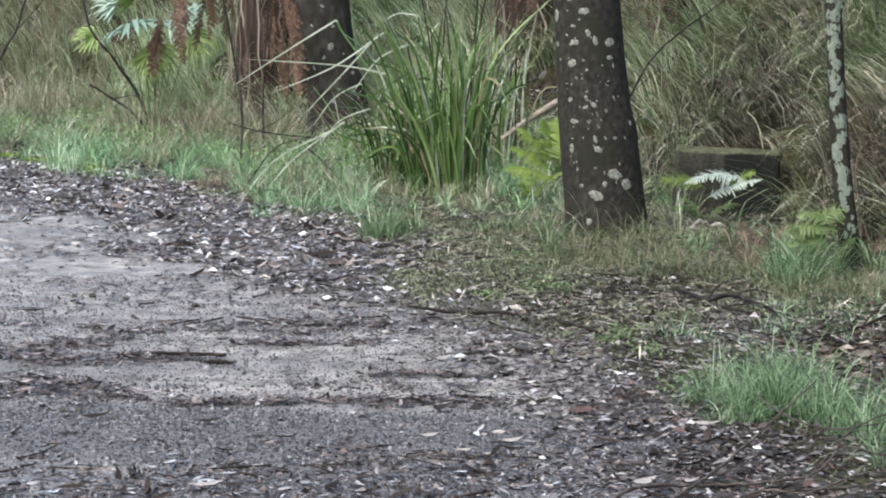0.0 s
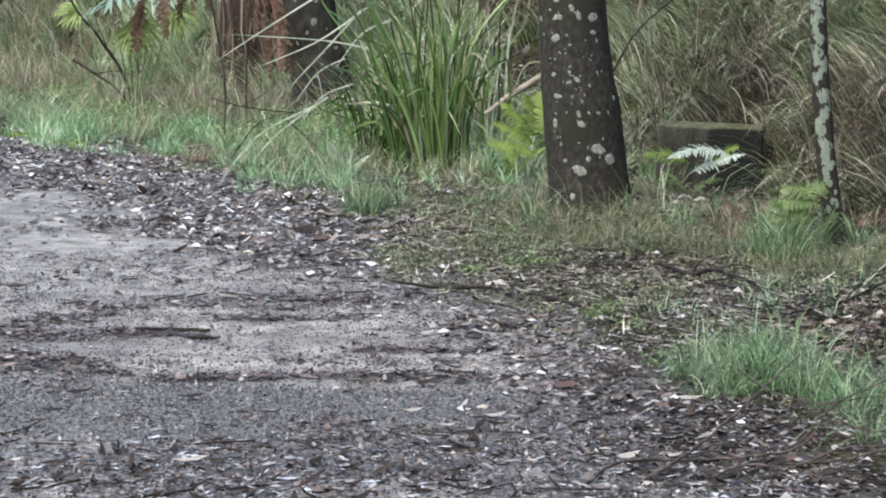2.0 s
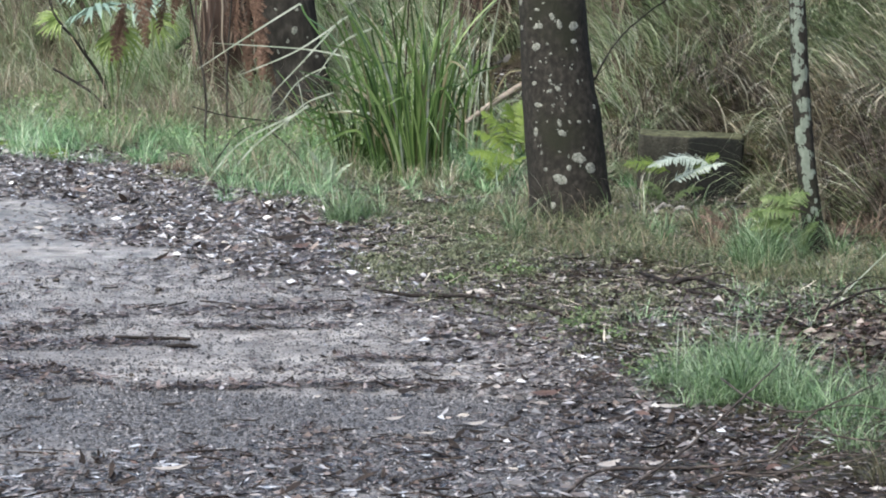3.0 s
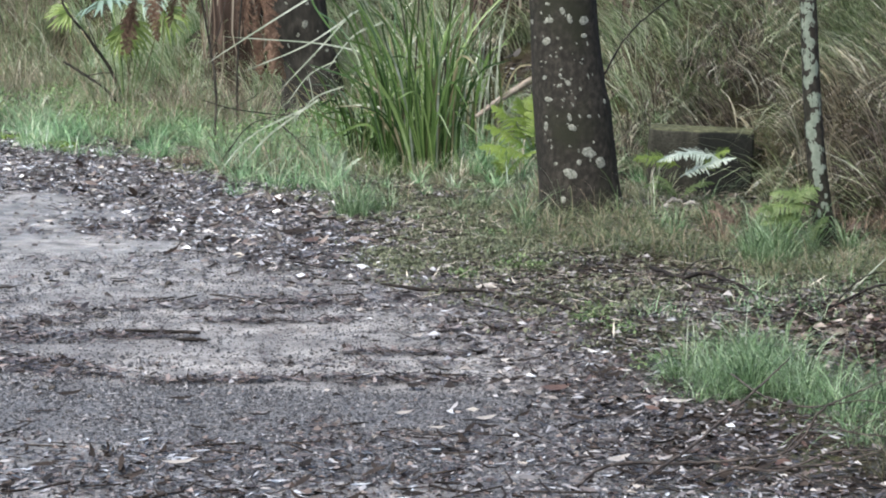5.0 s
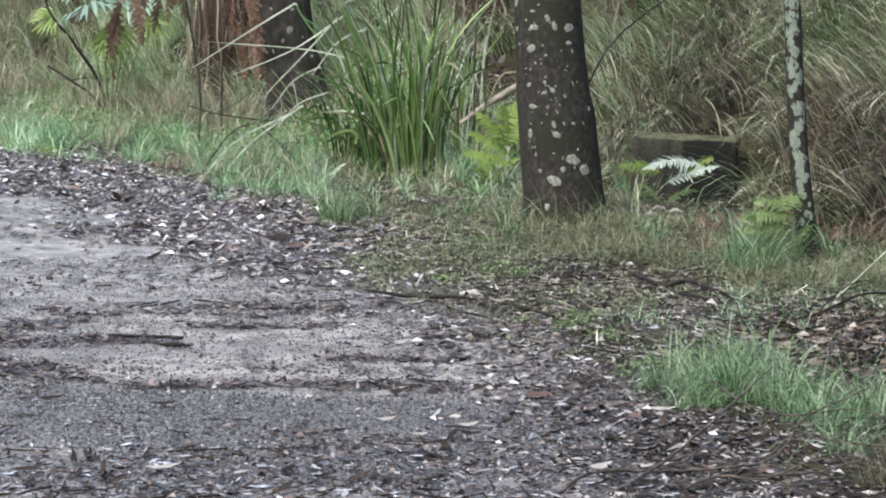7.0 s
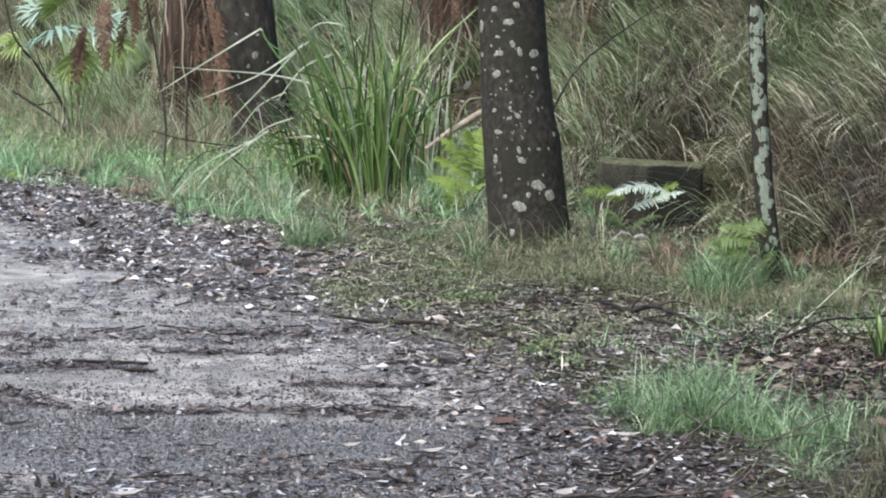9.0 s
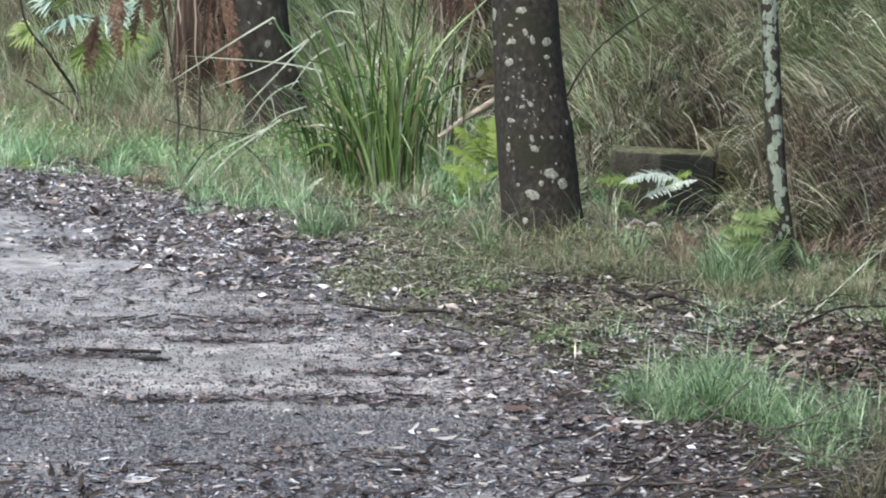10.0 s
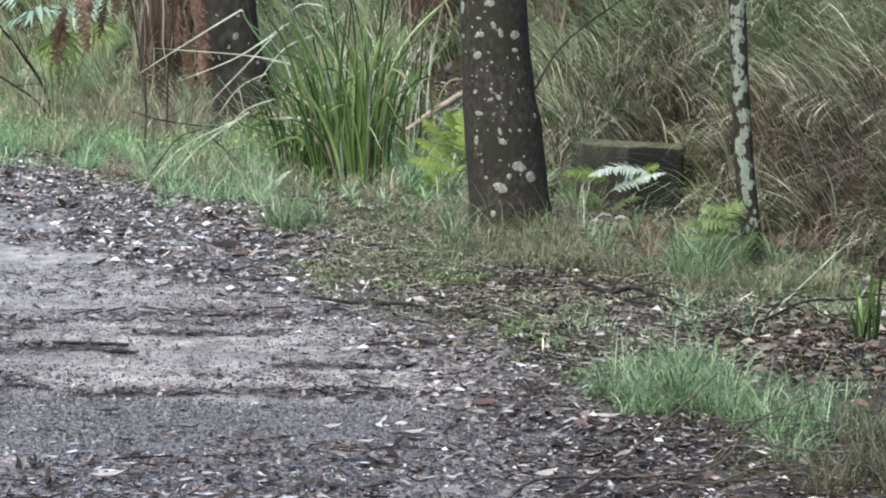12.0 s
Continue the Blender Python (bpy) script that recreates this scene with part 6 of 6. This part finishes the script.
def leaves(n, length, width, mat, name, label, chance, lift, tilt=0.1, curl=0.3, area=None):
    x, y = scatter(n, *(area or (-7, 5, 8.3, 27)), lambda x, y: chance(x, y) * (np.abs(x) < 0.9 + 0.19 * y))
    if not area:
        ox, oy = scatter(n // 12, -6, 5, -6, 8.3, lambda x, y: 0.7 * chance(x, y))
        x, y = np.concatenate([x, ox]), np.concatenate([y, oy])
    m = len(x)
    L = rng.uniform(*length, m)
    v, f = leaf_arrays(np.stack([x, y, height(x, y) + rng.uniform(*lift, m)], 1), rng.uniform(0, 6.28, m), rng.normal(0, tilt, m), rng.normal(0, tilt * 1.5, m), L, L * rng.uniform(*width, m), rng.uniform(-0.1, curl, m))
    return stuff(name, arrays(name, v, f, mat), label, "leaf litter")


def crumbs(n, size, mat, name, label, chance, slim=(0.2, 0.7), tilt=0.06, lift=(0.001, 0.01), area=None):
    """Broken bits: small bent four-cornered flakes."""
    x, y = scatter(n, *(area or (-5.5, 4.2, 8.3, 25)), lambda x, y: chance(x, y) * (np.abs(x) < 0.7 + 0.185 * y))
    if not area:
        ox, oy = scatter(n // 15, -6, 5, -6, 8.3, lambda x, y: 0.5 * chance(x, y))
        x, y = np.concatenate([x, ox]), np.concatenate([y, oy])
    m = len(x)
    L = rng.uniform(*size, m) * rng.uniform(0.5, 1.0, m)
    v, f = flakes(x, y, rng.uniform(*lift, m), L, L * rng.uniform(*slim, m), 0.05, tilt)
    return stuff(name, arrays(name, v, f, mat), label, "leaf litter")


leaves(26000, (0.02, 0.09), (0.06, 0.16), M_LITTER, "shredded_litter", "thin wet shreds of leaf and bark on the track", lambda x, y: litter_chance(x, y) * (y < 16), (0.001, 0.008), 0.06)
crumbs(280000, (0.014, 0.046), M_CRUMB, "leaf_crumbs", "wet broken leaf crumbs strewn over the track", lambda x, y: np.maximum(litter_chance(x, y) * np.where((ed(x, y) < -0.3) & (y > 13), 0.45, 1.0), 0.06 * (ed(x, y) < 0.3) * (ed(x, y) > -4.5)))
leaves(45000, (0.03, 0.1), (0.12, 0.26), M_LITTER_PALE, "pale_leaf_litter", "wet leaves coloured pale with sheen over the far track edge", lambda x, y: litter_chance(x, y) * smooth(13, 16, y) * (ed(x, y) < 0.5) * (ed(x, y) > -3), (0.004, 0.02), 0.15, 0.35)
leaves(9000, (0.06, 0.13), (0.14, 0.3), M_LITTER_PALE, "curled_leaf_litter", "large curled wet leaves along the far track edge", lambda x, y: litter_chance(x, y) * smooth(14, 15.5, y) * (ed(x, y) < 0.4) * (ed(x, y) > -2.6) * smooth(0.35, 0.55, vnoise(x, y, 3.3, 4)), (0.006, 0.035), 0.22, 0.5)
leaves(13000, (0.06, 0.14), (0.18, 0.36), M_DRIFT, "dark_leaf_litter", "large dark sodden leaves along the track edge", lambda x, y: litter_chance(x, y) * smooth(13, 16, y) * (ed(x, y) < 0.5) * smooth(0.36, 0.56, vnoise(x, y, 3.1, 6)), (0.008, 0.04), 0.3, 0.6)
leaves(36000, (0.025, 0.12), (0.08, 0.25), M_CRUMB, "debris_lines", "dark wet shreds washed into lines across the track", lambda x, y: smooth(0.35, 0.95, wash(x, y)) * (ed(x, y) < 0.1) * (ed(x, y) > -4.2) * (y > 10.4) * (y < 17), (0.001, 0.012), 0.12)
# Pale colour stands in for sky glints on wet fragments.
leaves(30000, (0.03, 0.11), (0.12, 0.32), M_LITTER_PALE, "wet_leaf_shreds", "leaf shreds coloured pale for wet glints in the near litter", lambda x, y: smooth(10.0, 9.3, y + 0.5 * (vnoise(x, y, 2.0, 5) - 0.5)) * (y > 7.5) * (ed(x, y) < 0.3) * smooth(0.35, 0.6, vnoise(x * 0.5, y * 1.6, 2.2, 3)), (0.002, 0.012), 0.035, 0.08)
leaves(80000, (0.03, 0.08), (0.16, 0.36), M_LITTER, "leaf_litter", "wet fallen gum leaves strewn along the track", lambda x, y: litter_chance(x, y) * np.where((ed(x, y) < -0.9) & (y < 15), 0.55, 1.0) * np.where(y < 10.2, 0.45, 1.0) * (1 - 0.85 * drifted(x, y)), (0.002, 0.016), 0.15)
crumbs(90000, (0.025, 0.075), M_LITTER, "edge_litter", "pale and brown crumpled leaves piled at the near track edge", lambda x, y: np.exp(-((ed(x, y) + 0.05) / np.where(y > 11.1, 0.42, 0.6)) ** 2) * smooth(13.8, 12.0, y) * (0.3 + 0.7 * smooth(0.35, 0.55, vnoise(x, y, 3.1, 2))), (0.12, 0.36), 0.08, (0.003, 0.022))
leaves(5000, (0.04, 0.15), (0.1, 0.26), M_TWIG, "dark_near_litter", "black wet curled leaves and bark in the near litter", lambda x, y: np.maximum(np.exp(-((ed(x, y) + 0.05) / 0.45) ** 2), 0.45 * smooth(10.6, 10.0, y)) * smooth(13.8, 12.4, y) * (ed(x, y) < 0.5) * (0.2 + 0.8 * smooth(0.4, 0.6, vnoise(x, y, 3.3, 0))), (0.003, 0.02), 0.16, 0.5, (-2.8, 2.4, 8.4, 13.8))
crumbs(24000, (0.03, 0.1), M_LITTER_PALE, "pale_edge_litter", "leaf shreds coloured pale with wet sheen at the near track edge", lambda x, y: np.exp(-((ed(x, y) + 0.2) / 0.55) ** 2) * smooth(13.8, 12.0, y) * (0.3 + 0.7 * smooth(0.4, 0.6, vnoise(x, y, 2.7, 6))), (0.1, 0.26), 0.03, (0.003, 0.022))
crumbs(40000, (0.03, 0.1), M_LITTER_PALE, "crumpled_litter", "crumpled pale and dark leaves over the far track edge", lambda x, y: litter_chance(x, y) * smooth(13, 15.5, y) * (ed(x, y) < 0.5) * (ed(x, y) > -3), (0.14, 0.36), 0.06, (0.003, 0.02))
crumbs(45000, (0.03, 0.1), M_LITTER, "brown_crumpled_litter", "crumpled brown leaves over the far track edge", lambda x, y: litter_chance(x, y) * smooth(13, 15.5, y) * (ed(x, y) < 0.5) * (ed(x, y) > -3), (0.16, 0.45), 0.05, (0.003, 0.025))
leaves(2200, (0.04, 0.09), (0.25, 0.45), M_RED_LEAF, "red_leaf_litter", "rust-brown fallen leaves among the litter", lambda x, y: litter_chance(x, y) * (0.25 + 0.75 * (ed(x, y) > -0.2)), (0.004, 0.02), 0.2)
leaves(16000, (0.05, 0.13), (0.2, 0.4), M_LITTER, "bank_litter", "dead leaves caught in the bank's grass", lambda x, y: (bf(x, y) > 0) * (bf(x, y) < 2.5) * (np.hypot(x - 3.1, y - 17) > 1.0) * np.where(bare(x, y), 1.0, 0.35), (0.0, 0.06), 0.5)

crumbs(16000, (0.03, 0.1), M_DRIFT, "leaf_drift", "brown wet leaves drifted behind fresh grass", lambda x, y: smooth(0.25, 0.75, drifted(x, y)) * (ed(x, y) > 0.2), (0.12, 0.38), 0.07, (0.004, 0.03), (1.4, 3.7, 10.2, 14.2))
leaves(900, (0.03, 0.09), (0.25, 0.45), M_RED_LEAF, "rusty_leaf_drift", "rust-brown leaves drifted behind fresh grass", lambda x, y: drifted(x, y) * (ed(x, y) > 0.2), (0.01, 0.035), 0.25, 0.4, (1.4, 3.7, 10.2, 14.2))

leaves(34000, (0.05, 0.19), (0.02, 0.06), M_STRAW, "straw_litter", "fine strands of dead straw over the verge litter", lambda x, y: smooth(-0.25, 0.3, ed(x, y) + 0.6 * (vnoise(x, y, 1.8, 3) - 0.5)) * (bf(x, y) < 0.2) * smooth(11.4, 12.6, y) * (0.35 + 0.65 * smooth(0.35, 0.6, vnoise(x, y, 1.6, 1))) * (1 - 0.8 * drifted(x, y)), (0.004, 0.03), 0.16)
on_verge = lambda x, y: smooth(-0.05, 0.35, ed(x, y)) * (bf(x, y) < 0.2) * (0.3 + 0.7 * smooth(0.35, 0.6, vnoise(x, y, 2.3, 4)))
crumbs(3000, (0.03, 0.1), M_LITTER, "pale_verge_litter", "pale grey crumpled leaves and shreds over the near verge", lambda x, y: np.exp(-((x - 1.55) / 0.5) ** 2 - ((y - 13.1) / 0.9) ** 2) * (0.3 + 0.7 * smooth(0.35, 0.6, vnoise(x, y, 2.9, 1))), (0.1, 0.3), 0.05, (0.006, 0.03), (0.6, 2.6, 11.4, 15.0))
leaves(3800, (0.05, 0.16), (0.015, 0.05), M_STRAW, "verge_straw", "fine pale strands lying over the verge", on_verge, (0.006, 0.045), 0.16, 0.3, (-0.4, 3.4, 11.6, 17.2))
leaves(4200, (0.06, 0.22), (0.015, 0.04), M_TWIG, "verge_twigs", "fine dark twigs lying over the verge", on_verge, (0.006, 0.045), 0.14, 0.3, (-0.4, 3.4, 11.6, 17.2))
crumbs(6000, (0.03, 0.09), M_LITTER, "verge_litter", "brown and grey crumpled leaves over the verge", lambda x, y: on_verge(x, y) * (1 - 0.9 * drifted(x, y)), (0.1, 0.35), 0.07, (0.006, 0.03), (-0.2, 3.2, 11.8, 15.6))
leaves(16000, (0.025, 0.1), (0.08, 0.28), M_CRUMB, "debris_streaks", "dark wet leaf shreds lying in streaks across the track", streaks, (0.002, 0.02), 0.16, 0.4, (-2.4, 0.8, 10.7, 13.8))
leaves(5000, (0.03, 0.12), (0.05, 0.16), M_TWIG, "bark_streaks", "dark wet bark shreds lying in streaks across the track", streaks, (0.004, 0.022), 0.12, 0.4, (-2.4, 0.8, 10.7, 13.8))
leaves(1500, (0.03, 0.1), (0.1, 0.26), M_LITTER_PALE, "pale_streaks", "pale wet leaf shreds caught in the dark streaks", streaks, (0.004, 0.014), 0.04, 0.1, (-2.4, 0.8, 10.7, 13.8))
leaves(2400, (0.04, 0.1), (0.18, 0.4), M_LITTER_PALE, "log_litter", "pale and brown leaves heaped about the log", lambda x, y: np.exp(-((x - 0.95) / 0.4) ** 2 - ((y - 22.2) / 0.8) ** 2), (0.0, 0.04), 0.2, 0.4, (0.2, 1.7, 21.0, 23.6))
# twigs and bark shreds
x, y = scatter(24000, -7, 5, 8.3, 27, lambda x, y: 0.75 * litter_chance(x, y) * in_view(x, y) * np.where(ed(x, y) > 0.3, 1.0, 0.35))
n = len(x)
az, L = rng.uniform(0, 6.28, n), rng.uniform(0.05, 0.28, n)
c, w = np.stack([x, y, height(x, y) + 0.008], 1), rng.uniform(0.0015, 0.005, n)
d = np.stack([np.cos(az), np.sin(az), rng.normal(0, 0.07, n)], 1) * L[:, None] * 0.5
s = np.stack([-np.sin(az), np.cos(az), az * 0], 1) * w[:, None]
u = np.array([0, 0, 1.0]) * w[:, None]
bow = s * rng.normal(0, 4, n)[:, None]
ring = np.concatenate([np.stack([p + s, p + u, p - s, p - u], 1) for p in (c - d, c + bow, c + d)], 1)
q = np.concatenate([np.arange(n)[:, None] * 12 + np.array([[r0 * 4 + i, r0 * 4 + (i + 1) % 4, r0 * 4 + 4 + (i + 1) % 4, r0 * 4 + 4 + i]]) for r0 in (0, 1) for i in range(4)])
stuff("twig_litter", arrays("twig_litter", ring.reshape(-1, 3), [q], M_TWIG), "dark wet twigs and bark shreds on the ground", "twigs")

# gravel
x, y = scatter(32000, -2.6, 2.0, 8.6, 11.3, lambda x, y: (ed(x, y) < 0.3) * smooth(11.2, 10.7, y + 0.5 * (vnoise(x, y, 1.1, 5) - 0.5) + 0.22 * (vnoise(x, y, 4.3, 6) - 0.5) + 0.1 * x) * (1 - 0.8 * smooth(10.0, 9.65, y) * smooth(0.42, 0.58, vnoise(x * 0.7, y * 1.2, 2.2, 4))))
ox, oy = scatter(9000, -4.2, 3, -3, 19, lambda x, y: (ed(x, y) < 0.3) * (ed(x, y) > -4.3) * 0.5 * in_view(x, np.maximum(y, 8)))
sx, sy = scatter(42000, -3.0, 1.4, 10.6, 15.5, lambda x, y: (ed(x, y) < 0.1) * (ed(x, y) > -4.2) * in_view(x, y) * (0.35 + 0.65 * vnoise(x, y, 3.1, 2)))
x, y = np.concatenate([x, ox, sx]), np.concatenate([y, oy, sy])
n = len(x)
r = rng.uniform(0.0018, 0.0078, n) * (1 + 0.8 * (rng.random(n) < 0.04))
octa = np.array([[1, 0, 0], [0, 1, 0], [-1, 0, 0], [0, -1, 0], [0, 0, 1.0]], float)
a = rng.uniform(0, 6.28, n)
sh = octa[None] * (1 + rng.normal(0, 0.22, (n, 5, 1)))
rot = np.stack([sh[:, :, 0] * np.cos(a)[:, None] - sh[:, :, 1] * np.sin(a)[:, None], sh[:, :, 0] * np.sin(a)[:, None] + sh[:, :, 1] * np.cos(a)[:, None], sh[:, :, 2]], -1)
v = np.stack([x, y, height(x, y) + 0.2 * r], 1)[:, None] + rot * r[:, None, None]
t = np.concatenate([np.arange(n)[:, None] * 5 + np.array([k]) for k in [(0, 1, 4), (1, 2, 4), (2, 3, 4), (3, 0, 4)]])
stuff("gravel", arrays("gravel", v.reshape(-1, 3), [t], M_STONE), "small dark grey gravel pressed into the track", "gravel")

# single leaves that stand out


def single_leaf(x, y, L, W, az, tilt, mat, label, k):
    me_v, me_f = leaf_arrays(np.zeros((1, 3)), np.array([0.0]), np.array([0.05]), np.array([0.1]), np.array([L]), np.array([W]), np.array([0.35]))
    ob = thing("fallen_leaf", (x, y, 0), label, "leaf", "single fallen leaves", data=arrays("fallen_leaf", me_v, me_f, mat))
    ob.matrix_basis = pose(x, y, at_height(x, y) + 0.018, tilt, 0, az)


for k, (p, L, W, az, mat, label) in enumerate([
        ((-0.792, 16.327), 0.26, 0.1, 8, M_TWIG, "large dark wet curled leaf on the litter"), ((0.003, 12.250), 0.085, 0.04, 30, M_PALE_LEAF, "bleached pale leaf on the track"), ((0.403, 12.562), 0.11, 0.04, 60, M_LITTER, "dark wet leaf beside a stick"),
        ((1.123, 10.544), 0.13, 0.035, -20, M_PALE_LEAF, "bleached pale leaf by fresh grass"), ((0.610, 10.855), 0.15, 0.06, 5, M_RED_LEAF, "rust-brown leaf on the gravel edge"), ((0.281, 10.144), 0.1, 0.03, 15, M_PALE_LEAF, "bleached pale leaf on dark gravel"),
        ((0.082, 9.960), 0.08, 0.025, 0, M_PALE_LEAF, "small bleached leaf on dark gravel"), ((-0.056, 10.286), 0.08, 0.03, 10, M_PALE_LEAF, "small bleached leaf on dark gravel"), ((-0.685, 15.978), 0.16, 0.07, 40, M_RED_LEAF, "rust-brown leaf on pale litter"),
        ((-1.173, 17.040), 0.13, 0.06, 70, M_RED_LEAF, "rust-brown leaf on pale litter"), ((-1.000, 10.569), 0.12, 0.03, 5, M_TWIG, "dark wet leaf on the track"), ((-1.501, 10.697), 0.14, 0.035, 20, M_TWIG, "dark wet leaf on the track"),
        ((-2.283, 13.872), 0.16, 0.035, -4, M_TWIG, "dark wet leaf on the track"), ((-1.881, 12.633), 0.07, 0.05, 80, M_TWIG, "dark curled leaf on the track"), ((0.880, 11.142), 0.1, 0.05, 50, M_TWIG, "dark curled leaf at the verge"),
        ((-0.010, 10.895), 0.1, 0.05, -50, M_TWIG, "dark curled leaf on the track"), ((0.764, 9.366), 0.12, 0.045, 35, M_PALE_LEAF, "bleached pale leaf in wet litter"), ((-0.894, 9.306), 0.15, 0.03, 5, M_PALE_LEAF, "bleached pale leaf in wet litter")]):
    single_leaf(p[0], p[1], L, W, az, 8, mat, label, k)


def clod(p, size, k):
    """A rounded crumbly lump of wet earth."""
    x, y = p
    bm = bmesh.new()
    bmesh.ops.create_icosphere(bm, subdivisions=2, radius=size)
    for v in bm.verts:
        v.co *= 1 + 0.35 * noise.noise(v.co * 40 + Vector((k, 0, 0)))
        v.co.z *= 0.75
    me = bpy.data.meshes.new("earth_clod")
    bm.to_mesh(me)
    bm.free()
    me.materials.append(M_CLOD)
    thing("earth_clod", (x, y, at_height(x, y) + size * 0.5), "small dark lump of wet earth on the track", "earth clod", "earth clods on the track", data=me)


for k, (p, size) in enumerate([((-1.679, 10.908), 0.016), ((-1.604, 10.908), 0.019), ((-1.415, 10.697), 0.015), ((-2.045, 14.527), 0.022), ((-1.833, 14.410), 0.018), ((-1.411, 14.114), 0.02), ((-2.15, 14.52), 0.016), ((-1.41, 13.99), 0.014), ((-0.93, 13.36), 0.013), ((-0.75, 13.7), 0.018), ((-1.02, 12.91), 0.012), ((-1.8, 11.63), 0.014), ((-1.27, 11.42), 0.012), ((-0.55, 14.02), 0.013)]):
    clod(p, size, k)
